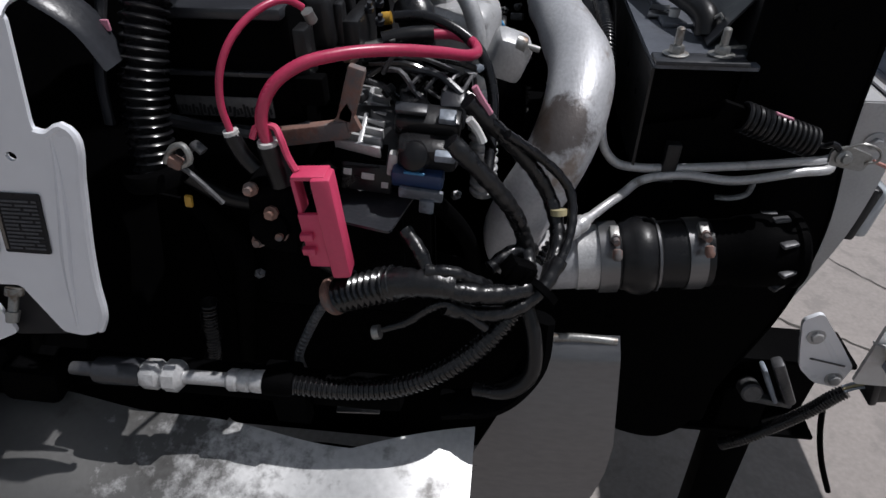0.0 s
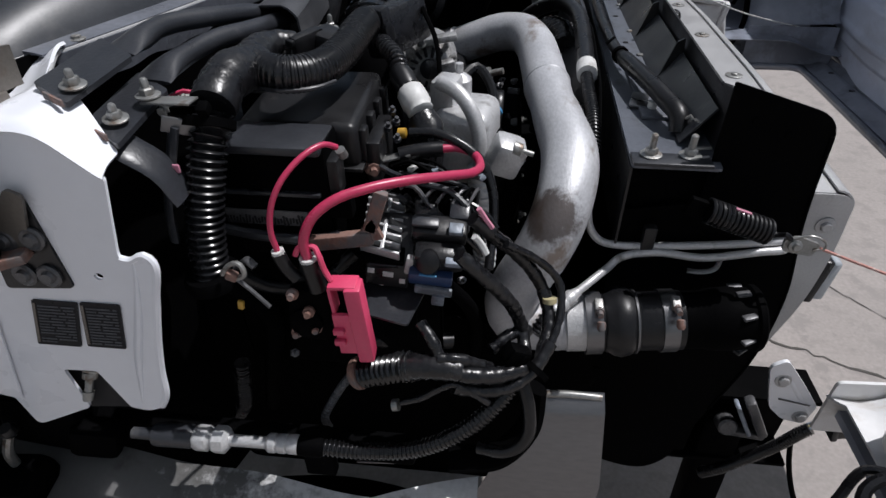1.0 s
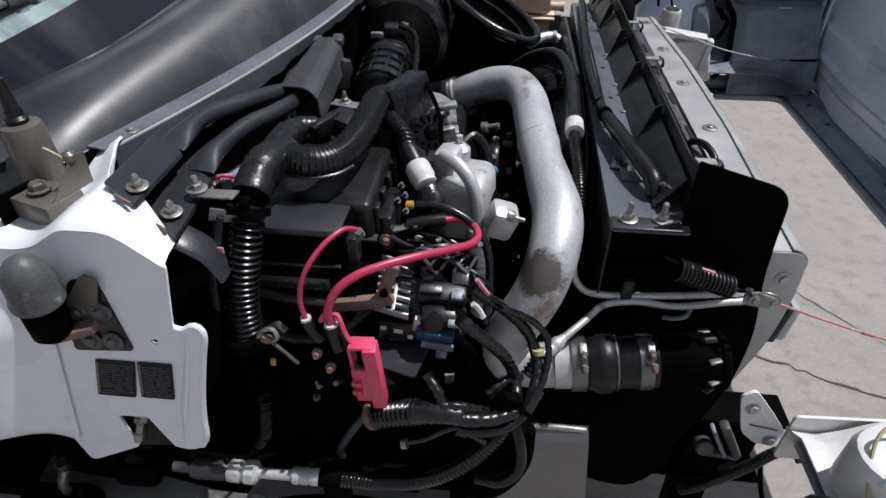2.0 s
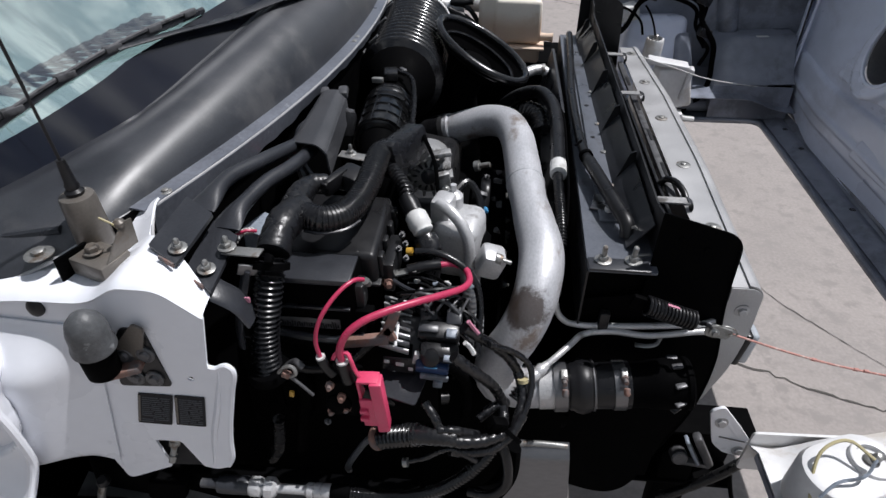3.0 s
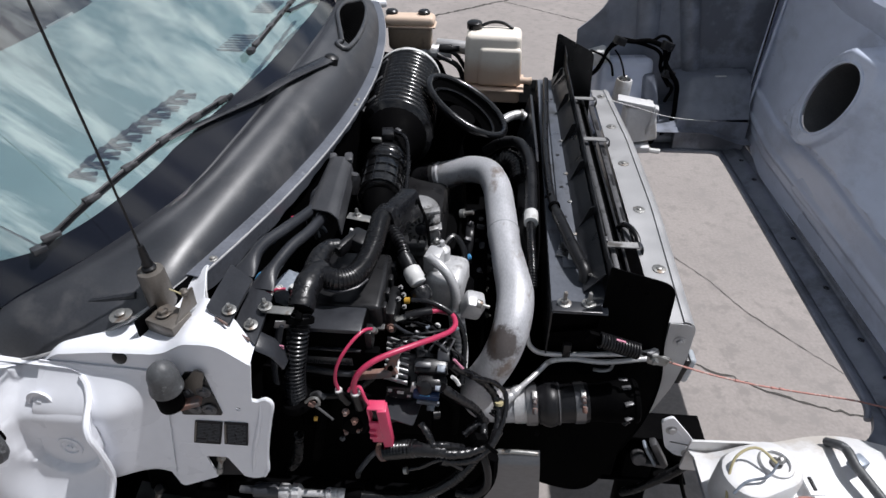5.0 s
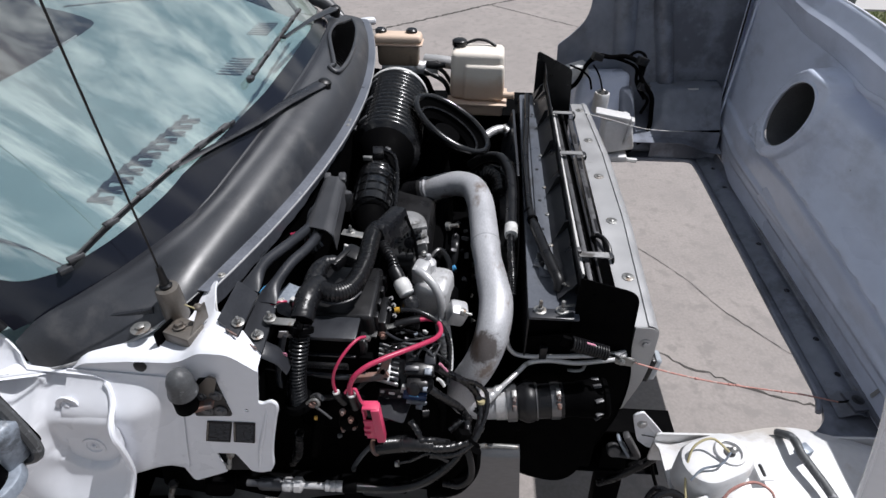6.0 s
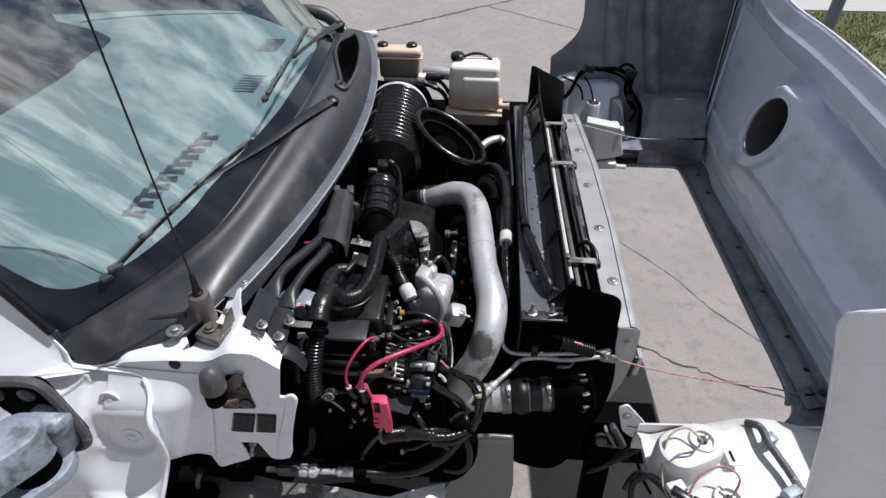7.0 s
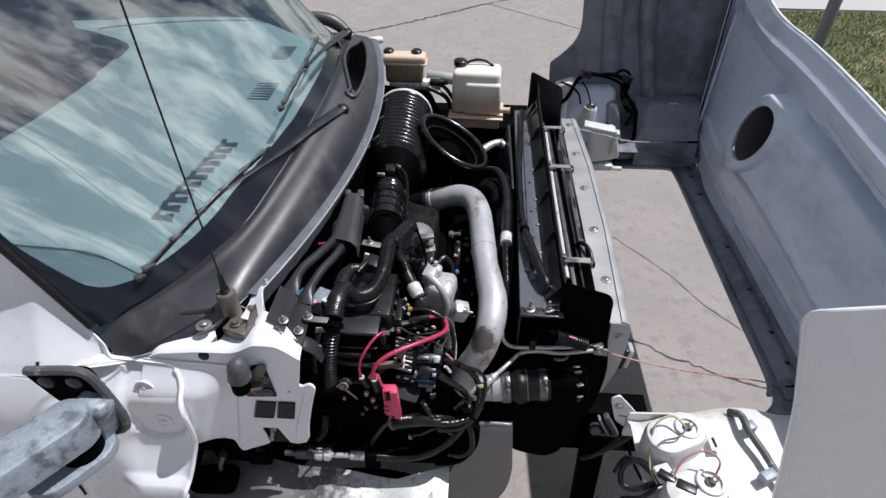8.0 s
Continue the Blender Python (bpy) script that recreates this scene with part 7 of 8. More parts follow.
part("branch_clamp", box((-0.128, 0.768, 1.714), (0.018, 0.062, 0.034), (0, 4, -24), 0.007), "rubber", loom, "grey plastic connector collar")
part("branch_box", box((-0.104, 0.792, 1.708), (0.050, 0.048, 0.036), (0, 6, -24), 0.008), "black", loom, "flat black connector box")
part("branch_latch", box((-0.140, 0.748, 1.722), (0.020, 0.024, 0.012), (0, 4, -24), 0.004), "rubber", loom)
part("upper_hose", ribbed([(-0.176, 0.640, 1.714), (-0.166, 0.659, 1.716), (-0.142, 0.650, 1.718), (-0.118, 0.646, 1.716), (-0.096, 0.660, 1.714), (-0.082, 0.688, 1.712), (-0.074, 0.725, 1.712), (-0.069, 0.765, 1.714), (-0.068, 0.823, 1.716), (-0.069, 0.878, 1.712), (-0.066, 0.92, 1.70)], 0.0222, 0.0056, 0.0009, 22), "loom", loom, "corrugated upper hose")
part("hose_slit", tube([(-0.146, 0.630, 1.704), (-0.118, 0.6245, 1.704), (-0.082, 0.642, 1.702), (-0.064, 0.672, 1.700)], 0.0028, 6), "dash_grey", loom, "slit edge along the hose")
part("tie_strap", turned((-0.176, 0.552, 1.699), (0, -0.55, -0.83), [(0, 0.029), (0.010, 0.029)], 20), "matte", loom)
part("tie_head", box((-0.168, 0.533, 1.720), (0.012, 0.014, 0.012), (30, 0, 0), 0.002), "matte", loom)
part("strap_tail", box((-0.198, 0.555, 1.708), (0.05, 0.006, 0.010), (0, -10, -10), 0.002), "matte", loom)
part("side_strap", tube([(-0.206, 0.530, 1.700), (-0.216, 0.520, 1.66), (-0.226, 0.505, 1.61), (-0.226, 0.495, 1.57)], 0.012, 8, 0.006, 0.4), "dash_grey", loom, "grey rubber strap")
part("pink_mark", box((-0.204, 0.508, 1.66), (0.008, 0.003, 0.010), (0, 0, 0), 0.001), "pink", loom)
part("end_collar", turned((-0.192, 0.492, 1.530), (0.1, 0.05, -1), [(0, 0.030), (0.006, 0.034), (0.016, 0.034), (0.02, 0.028)], 22), "matte", loom)
ear = thing("loom_clip", (-0.22, 0.55, 1.70), "small zinc clip bolted beside the loom", "clip")
part("strip", box((-0.212, 0.545, 1.722), (0.06, 0.020, 0.003), (0, -4, -6), 0.001), "zinc", ear)
bolt("clip_bolt", (-0.238, 0.551, 1.724), (0, 0, 1), 0.008, 0.008, ear, "zinc", 1.7, 0.010)
part("bent_tab", box((-0.200, 0.53, 1.700), (0.035, 0.004, 0.018), (0, 20, 25), 0.001), "steel", ear)
ductbox = thing("loom_duct", (-0.03, 1.0, 1.62), "black plastic loom duct leading to the air hose", "cable duct")
part("duct", box((-0.032, 0.940, 1.690), (0.052, 0.118, 0.072), (4, -10, -28), 0.009, 0.94), "tape", ductbox)
part("duct_fold", box((-0.052, 0.897, 1.702), (0.046, 0.030, 0.060), (10, -8, -24), 0.010, 0.9), "tape", ductbox, "taped fold at the hose end")
part("duct_tail", ribbed([(-0.056, 0.905, 1.680), (-0.036, 0.860, 1.682), (-0.014, 0.820, 1.678), (-0.002, 0.790, 1.668)], 0.0125, 0.010, 0.002, 12), "tape", ductbox)
part("duct_strap", tube([(0.006, 0.965, 1.712), (0.032, 0.93, 1.67), (0.045, 0.885, 1.60)], 0.004, 6), "matte", ductbox)

# ---- fuse box and battery tray ----
fuse = thing("fuse_box", (-0.11, 0.72, 1.55), "black plastic fuse box with a smooth lid", "fuse box")
part("lid", box((-0.112, 0.720, 1.632), (0.160, 0.182, 0.060), (2, 0, 0), 0.010, 0.96, 3), "black", fuse)
part("base", box((-0.112, 0.720, 1.570), (0.150, 0.172, 0.075), (0, 0, 0), 0.008), "matte", fuse)
for y in (0.655, 0.70, 0.745, 0.79):
    part("side_clip", box((-0.030, y, 1.625), (0.010, 0.020, 0.045), (0, 0, 0), 0.003), "black", fuse)
part("lid_lip", box((-0.112, 0.720, 1.603), (0.168, 0.190, 0.006), (2, 0, 0), 0.002), "black", fuse)
tray = thing("power_box", (-0.13, 0.6, 1.48), "black power distribution box with a worn paper strip", "power box")
part("body", box((-0.125, 0.600, 1.580), (0.135, 0.060, 0.165), (0, 0, 0), 0.006), "matte", tray)
part("cover_ledge", box((-0.125, 0.592, 1.658), (0.130, 0.068, 0.012), (0, 0, 0), 0.004), "dash_grey", tray)
part("mid_rib", box((-0.130, 0.567, 1.597), (0.125, 0.008, 0.005), (0, 0, 0), 0.001), "dash_grey", tray)
strip = part("paper_strip", box((-0.142, 0.5675, 1.560), (0.108, 0.002, 0.022), (0, 0, 0), 0.0005), "dimgrey", tray, "worn pale label strip")
rn = random.Random(9)
for k in range(26):
    part("print_bar", box((-0.194 + 0.0041 * k, 0.5660, 1.556 + rn.uniform(-0.002, 0.002)), (0.0024, 0.0012, rn.uniform(0.006, 0.016)), (0, rn.uniform(-12, 12), 0), 0), "ink", strip)
part("front_bar", tube([(-0.205, 0.560, 1.545), (-0.15, 0.555, 1.540), (-0.08, 0.555, 1.538), (-0.045, 0.56, 1.545)], 0.007, 8), "dash_grey", tray, "grey hold-down bar")
part("hook", tube([(-0.175, 0.50, 1.520), (-0.150, 0.495, 1.545), (-0.135, 0.480, 1.560), (-0.125, 0.475, 1.555)], 0.005, 8, 0.006, 0.5), "dimgrey", tray)
part("conn_block", box((-0.055, 0.590, 1.615), (0.02, 0.03, 0.05), (0, 0, 0), 0.003), "black", tray)
part("conn_block", box((-0.045, 0.575, 1.580), (0.03, 0.02, 0.03), (0, 0, 0), 0.003), "matte", tray)
terms = thing("terminal_block", (-0.01, 0.68, 1.58), "corroded terminal posts and nuts on the fuse box", "terminals")
part("base", box((-0.018, 0.690, 1.600), (0.02, 0.09, 0.06), (0, 0, 0), 0.004), "black", terms)
for x, y, z in ((-0.006, 0.69, 1.628), (0.004, 0.70, 1.632), (-0.004, 0.715, 1.640), (0.008, 0.678, 1.618)):
    part("post", turned((x, y, z), (0.2, -0.3, 1), [(0, 0.0055), (0.006, 0.0055), (0.006, 0.003), (0.012, 0.003)], 8), "dash_grey", terms)
part("lug_nut", turned((-0.022, 0.655, 1.592), (0.3, -1, 0.1), [(0, 0.013), (0.006, 0.013), (0.006, 0.009), (0.016, 0.009), (0.016, 0.005), (0.026, 0.005)], 8), "rust", terms)
part("lug", box((0.003, 0.665, 1.600), (0.05, 0.016, 0.004), (0, -12, 10), 0.001), "zinc", terms)

# red cables
cab1 = thing("red_cable", (-0.07, 0.5, 1.6), "thin red battery cable arched over the power box", "cable", "red cables")
part("jacket", tube([(-0.040, 0.566, 1.664), (-0.050, 0.552, 1.674), (-0.066, 0.530, 1.672), (-0.085, 0.505, 1.655), (-0.098, 0.492, 1.628), (-0.102, 0.486, 1.598), (-0.098, 0.484, 1.572)], 0.0035, 12, 0.006), "red", cab1)
part("white_cuff", turned((-0.098, 0.484, 1.574), (0.1, 0, -1), [(0, 0.0075), (0.006, 0.0075)], 12), "whiteplastic", cab1)
part("boot", tube([(-0.098, 0.484, 1.570), (-0.092, 0.484, 1.550), (-0.080, 0.484, 1.532)], 0.008, 10), "rubber", cab1)
part("end_lug", turned((-0.037, 0.568, 1.660), (0.2, 0.5, -1), [(0, 0.006), (0.012, 0.006)], 10), "zinc", cab1)
cab2 = thing("red_cable", (0.03, 0.55, 1.6), "thick red battery cable looped over the module", "cable", "red cables")
part("jacket", tube([(-0.066, 0.490, 1.556), (-0.068, 0.490, 1.585), (-0.056, 0.498, 1.612), (-0.032, 0.512, 1.628), (0.0, 0.532, 1.632), (0.04, 0.560, 1.628), (0.085, 0.600, 1.614), (0.113, 0.635, 1.600), (0.121, 0.660, 1.596), (0.112, 0.684, 1.600), (0.09, 0.690, 1.605), (0.062, 0.682, 1.606)], 0.0060, 14, 0.006), "red", cab2)
part("heat_shrink", tube([(0.068, 0.684, 1.606), (0.040, 0.676, 1.606), (0.012, 0.668, 1.602)], 0.0105, 12), "rubber", cab2)
part("white_cuff", turned((-0.066, 0.490, 1.562), (0.0, 0, -1), [(0, 0.0105), (0.006, 0.0105)], 14), "whiteplastic", cab2)
part("boot", tube([(-0.066, 0.490, 1.558), (-0.064, 0.490, 1.54), (-0.060, 0.49, 1.515)], 0.0115, 12), "rubber", cab2)
orange = thing("sensor_cable", (0.08, 0.69, 1.58), "black cable with an orange band", "cable")
part("jacket", tube([(0.022, 0.700, 1.620), (0.055, 0.698, 1.622), (0.095, 0.690, 1.610), (0.124, 0.680, 1.588), (0.140, 0.665, 1.548), (0.142, 0.640, 1.505), (0.14, 0.60, 1.47)], 0.0068, 10, 0.006), "loom", orange)
part("orange_band", turned((0.006, 0.702, 1.617), (1, -0.02, 0.1), [(0, 0.0074), (0.011, 0.0074)], 12), "yellow", orange)
thin = thing("ground_lead", (0.03, 0.62, 1.58), "thin grey lead from the terminal", "cable")
part("lead", tube([(-0.015, 0.650, 1.596), (0.010, 0.635, 1.592), (0.045, 0.620, 1.590), (0.085, 0.612, 1.585), (0.11, 0.60, 1.57)], 0.0042, 8), "dash_grey", thin)

# red terminal cover, relay and bracket
relay = thing("starter_relay", (-0.07, 0.49, 1.44), "black starter relay with corroded copper studs", "relay")
part("body", box((-0.075, 0.505, 1.475), (0.055, 0.05, 0.085), (0, 8, 0), 0.010), "matte", relay)
part("drum", turned((-0.078, 0.485, 1.468), (0, -1, 0.2), [(0, 0.022), (0.012, 0.020), (0.016, 0.012)], 18), "matte", relay)
for x, z in ((-0.088, 1.515), (-0.072, 1.488), (-0.066, 1.462), (-0.092, 1.452)):
    part("copper_stud", turned((x, 0.478, z), (0.1, -1, 0.3), [(0, 0.0075), (0.005, 0.0075), (0.006, 0.004), (0.014, 0.004)], 8), "rust", relay)
redcap = thing("terminal_cover", (-0.02, 0.48, 1.42), "bright red plastic terminal cover, hinged open", "terminal cover")
part("long_wall", box((-0.0095, 0.478, 1.476), (0.020, 0.026, 0.120), (0, -4, 4), 0.003), "redcap", redcap)
part("front_wall", box((-0.0265, 0.470, 1.462), (0.026, 0.006, 0.066), (0, -4, 0), 0.002), "redcap", redcap)
part("top_wall", box((-0.026, 0.482, 1.5335), (0.034, 0.024, 0.005), (0, -4, 0), 0.0015), "redcap", redcap)
part("side_lip", box((-0.040, 0.480, 1.512), (0.005, 0.020, 0.040), (0, -4, 0), 0.0015), "redcap", redcap)
for z in (1.470, 1.452):
    part("latch_tab", box((-0.034, 0.465, z), (0.014, 0.008, 0.008), (0, -4, 0), 0.0015), "redcap", redcap)
part("hinge_arm", tube([(-0.040, 0.482, 1.535), (-0.047, 0.485, 1.548), (-0.052, 0.487, 1.568), (-0.058, 0.492, 1.576), (-0.074, 0.490, 1.576), (-0.080, 0.488, 1.565)], 0.0035, 6, 0.003), "redcap", redcap)
rustb = thing("rusty_bracket", (-0.02, 0.56, 1.55), "bent rusty steel bracket behind the cables", "bracket")
part("arm", box((-0.045, 0.555, 1.540), (0.080, 0.014, 0.020), (0, -8, 4), 0.003), "rust", rustb)
part("upright", box((0.000, 0.560, 1.582), (0.018, 0.012, 0.062), (0, 18, 0), 0.003), "rust", rustb)
part("gusset", slab([(-0.035, 1.536), (0.008, 1.545), (-0.004, 1.575)], on_y(0.558), 0.008), "rust", rustb)
hookb = thing("hanger_hook", (-0.14, 0.47, 1.50), "corroded hanger hook with a yellow tag", "hook")
part("hook", tube([(-0.164, 0.47, 1.545), (-0.150, 0.468, 1.562), (-0.138, 0.466, 1.565), (-0.134, 0.464, 1.552), (-0.148, 0.466, 1.542)], 0.0032, 8, 0.004), "zinc", hookb)
part("link", tube([(-0.148, 0.466, 1.545), (-0.132, 0.464, 1.530), (-0.112, 0.462, 1.506)], 0.0026, 8), "dimgrey", hookb)
part("clevis", box((-0.150, 0.465, 1.548), (0.014, 0.010, 0.012), (0, 25, 0), 0.003), "rust", hookb)
part("yellow_tag", box((-0.146, 0.460, 1.508), (0.008, 0.005, 0.013), (0, 10, 0), 0.002), "yellow", hookb)

# control module with fins and plugs
mod = thing("control_module", (0.05, 0.54, 1.5), "finned control module with black and blue plugs", "control module")
mr = (38, 4, 6)
part("case", box((0.035, 0.560, 1.540), (0.11, 0.075, 0.040), mr, 0.005), "black", mod)
for k in range(8):
    part("fin", box((0.002 - 0.0004 * k, 0.524 + 0.0120 * k, 1.552 + 0.0042 * k), (0.052, 0.0036, 0.014), (12, 4, -10), 0.0006), "alu", mod, "bare aluminium fin")
part("fin_spine", box((0.004, 0.566, 1.569), (0.005, 0.094, 0.010), (19, 4, 2), 0.001), "alu", mod)
part("fin_bed", box((0.004, 0.566, 1.557), (0.056, 0.104, 0.008), (19, 4, 2), 0.001), "matte", mod)
part("heat_bank", box((0.040, 0.572, 1.552), (0.016, 0.040, 0.022), (12, 4, -8), 0.003), "black", mod)
for k in range(4):
    part("fin", box((0.047, 0.560 + 0.0085 * k, 1.560 + 0.001 * k), (0.024, 0.0026, 0.008), (12, 4, -8), 0.0006), "dimgrey", mod)
front_plate = part("front_plate", box((0.010, 0.520, 1.520), (0.056, 0.006, 0.034), (-10, 6, 0), 0.002), "black", mod)
for x, z, w in ((-0.010, 1.527, 0.009), (0.012, 1.522, 0.014), (0.030, 1.512, 0.008), (-0.012, 1.512, 0.006), (0.002, 1.507, 0.006)):
    part("window", box((x, 0.5165, z), (w, 0.002, 0.007), (-10, 6, 0), 0.0005), "whiteplastic", front_plate)
plug1 = part("plug", box((0.076, 0.545, 1.576), (0.070, 0.032, 0.026), (20, 6, 4), 0.006), "black", mod, "black cable plug")
part("plug_clip", box((0.098, 0.532, 1.588), (0.018, 0.016, 0.008), (20, 6, 4), 0.002), "mirror_grey", plug1)
part("plug_rib", box((0.060, 0.535, 1.594), (0.034, 0.014, 0.006), (20, 6, 4), 0.002), "dash_grey", plug1)
plug2 = part("plug", box((0.078, 0.522, 1.552), (0.066, 0.030, 0.034), (20, 6, 4), 0.009), "black", mod, "black cable plug")
part("plug_clip", box((0.098, 0.506, 1.556), (0.022, 0.010, 0.010), (20, 6, 4), 0.002), "mirror_grey", plug2)
part("plug_dome", turned((0.066, 0.508, 1.554), (-0.1, -1, 0.5), [(0, 0.017), (0.006, 0.015), (0.010, 0.008)], 18), "rubber", plug2)
part("blue_plug", box((0.068, 0.512, 1.528), (0.056, 0.020, 0.020), (10, 4, 0), 0.004), "blue", mod, "dark blue plug")
part("blue_lock", box((0.066, 0.500, 1.538), (0.022, 0.003, 0.003), (10, 4, 0), 0.001), "cyan", mod)
part("grey_latch", box((0.072, 0.502, 1.512), (0.048, 0.006, 0.014), (10, 6, 0), 0.002), "mirror_grey", mod)
part("grey_latch", box((0.078, 0.500, 1.498), (0.016, 0.006, 0.018), (10, 6, 0), 0.002), "mirror_grey", mod)
part("side_latch", box((0.040, 0.520, 1.538), (0.010, 0.010, 0.030), (10, 12, 0), 0.002), "whiteplastic", mod)
part("relay_cube", box((0.055, 0.580, 1.582), (0.03, 0.03, 0.03), (30, 0, 10), 0.004), "black", mod)
part("relay_cube", box((0.100, 0.572, 1.580), (0.026, 0.03, 0.04), (25, 0, 0), 0.004), "dash_grey", mod)
for k in range(7):
    part("wire", tube([(0.050 + 0.010 * k, 0.570, 1.600), (0.065 + 0.009 * k, 0.585, 1.612), (0.085 + 0.006 * k, 0.605, 1.600), (0.10 + 0.003 * k, 0.62, 1.56)], 0.0024, 6), "matte" if k % 2 else "dimgrey", mod)
part("support_plate", slab(rounded([(-0.030, 0.478), (0.045, 0.458), (0.06, 0.53), (-0.02, 0.55)], 0.006), on_z(1.490), 0.003), "dash_grey", mod, "grey steel support plate")
part("support_leg", box((0.02, 0.53, 1.44), (0.05, 0.006, 0.10), (0, 0, 0), 0.002), "matte", mod)
mod.location = (0.05, 0.572, 1.472)

# ---- wiring harness ----
har = thing("engine_harness", (0.12, 0.5, 1.35), "taped black wiring harness with corrugated sleeve", "wiring harness")
part("sleeve", ribbed([(-0.014, 0.482, 1.378), (0.012, 0.478, 1.392), (0.036, 0.474, 1.404), (0.052, 0.472, 1.410)], 0.0182, 0.0080, 0.0024, 20, True), "gloss", har, "corrugated sleeve")
part("taped_body", sweep(bmesh.new(), spline([(0.045, 0.472, 1.408), (0.070, 0.468, 1.416), (0.098, 0.466, 1.418), (0.115, 0.466, 1.415)], 0.005), lambda s, d: 0.0185 - 0.004 * s + 0.001 * math.sin(d * 500), 16), "tape", har)
part("rust_cuff", turned((-0.028, 0.484, 1.372), (0.9, -0.1, 0.45), [(0, 0.0195), (0.004, 0.0222), (0.010, 0.0222), (0.012, 0.0195)], 20), "rust", har, "rust-brown cuff")
def bundle(pts, r, mat="tape", wob=0.0007):
    """Taped branch with lumpy windings."""
    r *= 0.85
    part("branch", sweep(bmesh.new(), spline(pts, 0.003), lambda s, d: r + wob * (0.6 * math.sin(d * 410 + r * 900) + 0.5 * math.sin(d * 173 + r * 2000)), 12), mat, har)
bundle([(0.085, 0.468, 1.432), (0.108, 0.470, 1.432), (0.128, 0.478, 1.418), (0.150, 0.488, 1.400)], 0.0085)
bundle([(0.095, 0.462, 1.416), (0.130, 0.466, 1.408), (0.165, 0.480, 1.398), (0.195, 0.500, 1.392)], 0.0125)
bundle([(0.105, 0.456, 1.395), (0.140, 0.468, 1.378), (0.175, 0.480, 1.374), (0.205, 0.500, 1.386), (0.228, 0.530, 1.410)], 0.0105)
bundle([(0.037, 0.455, 1.356), (0.065, 0.455, 1.370), (0.092, 0.455, 1.394), (0.107, 0.456, 1.400), (0.126, 0.458, 1.386), (0.150, 0.462, 1.362)], 0.0052, "loom", 0.0004)
part("ring_end", turned((0.034, 0.455, 1.352), (-1, 0, -0.3), [(0, 0.008), (0.008, 0.008), (0.008, 0.004)], 12), "zinc", har)
bundle([(0.175, 0.485, 1.372), (0.205, 0.500, 1.388), (0.232, 0.540, 1.415), (0.240, 0.572, 1.440), (0.236, 0.590, 1.462), (0.222, 0.592, 1.482), (0.205, 0.588, 1.500), (0.185, 0.575, 1.522), (0.160, 0.560, 1.545)], 0.0065, "loom", 0.0005)
bundle([(0.215, 0.515, 1.395), (0.225, 0.560, 1.42), (0.215, 0.588, 1.45), (0.195, 0.590, 1.485), (0.165, 0.580, 1.525), (0.140, 0.568, 1.555), (0.118, 0.560, 1.580)], 0.0105)
bundle([(0.195, 0.520, 1.39), (0.190, 0.550, 1.41), (0.175, 0.545, 1.455), (0.150, 0.530, 1.500), (0.128, 0.522, 1.530), (0.105, 0.520, 1.555)], 0.0112)
bundle([(0.060, 0.500, 1.46), (0.078, 0.482, 1.445), (0.085, 0.474, 1.432)], 0.009)
bundle([(0.150, 0.52, 1.40), (0.175, 0.54, 1.41), (0.20, 0.56, 1.40)], 0.010)
part("pale_tape", turned((0.2245, 0.575, 1.440), (-0.1, 0.4, 1), [(0, 0.0098), (0.007, 0.0098)], 14), "wire_y", har, "yellow wires showing through")
part("fir_clip", box((0.182, 0.500, 1.412), (0.03, 0.02, 0.03), (0, 30, 20), 0.004), "matte", har)
for k in range(5):
    part("clip_fin", box((0.170 + 0.004 * k, 0.498, 1.424 - 0.003 * k), (0.003, 0.018, 0.020), (0, 40, 20), 0.0005), "matte", har)
part("cable_tie", turned((0.205, 0.502, 1.383), (0.6, 0.6, 0.5), [(0, 0.022), (0.008, 0.022)], 16), "matte", har)
part("pale_wire", tube([(0.125, 0.560, 1.595), (0.133, 0.562, 1.580), (0.142, 0.563, 1.566)], 0.0034, 6), "pink", har, "pale pink wires")
part("pale_wire", tube([(0.122, 0.535, 1.572), (0.130, 0.538, 1.560), (0.138, 0.535, 1.545)], 0.0042, 6), "whiteplastic", har)
part("strap", ribbed([(-0.035, 0.495, 1.36), (-0.055, 0.500, 1.325), (-0.075, 0.502, 1.285), (-0.092, 0.505, 1.245), (-0.11, 0.55, 1.15)], 0.0055, 0.008, 0.001, 8), "dimgrey", har, "braided grey strap")

# lower refrigerant hose with bright fittings
low = thing("refrigerant_hose", (-0.1, 0.43, 1.25), "black corrugated hose with bright crimped fittings", "hose")
part("rubber_joint", turned((-0.335, 0.420, 1.287), (1, 0.03, 0.0), [(0, 0.008), (0.03, 0.009), (0.032, 0.015), (0.04, 0.0165), (0.082, 0.0165), (0.088, 0.014)], 16), "dash_grey", low, "dark blue-grey sleeve")
part("hex_fitting", turned((-0.250, 0.423, 1.285), (1, 0.03, -0.03), [(0, 0.013), (0.006, 0.018), (0.022, 0.018), (0.026, 0.013), (0.032, 0.019), (0.046, 0.019), (0.052, 0.012)], 8), "alu", low)
part("tube", turned((-0.200, 0.425, 1.283), (1, 0.03, -0.02), [(0, 0.0085), (0.055, 0.0085)], 14), "alu", low)
part("crimp", turned((-0.147, 0.427, 1.282), (1, 0.03, -0.01), [(0, 0.010), (0.004, 0.0135), (0.012, 0.0135), (0.014, 0.0115), (0.018, 0.0135), (0.026, 0.0135), (0.028, 0.0115), (0.032, 0.0135), (0.044, 0.0135), (0.046, 0.012)], 16), "alu", low)
part("sleeve_end", turned((-0.102, 0.428, 1.281), (1, 0.03, 0), [(0, 0.0145), (0.03, 0.015), (0.034, 0.012)], 14), "matte", low)
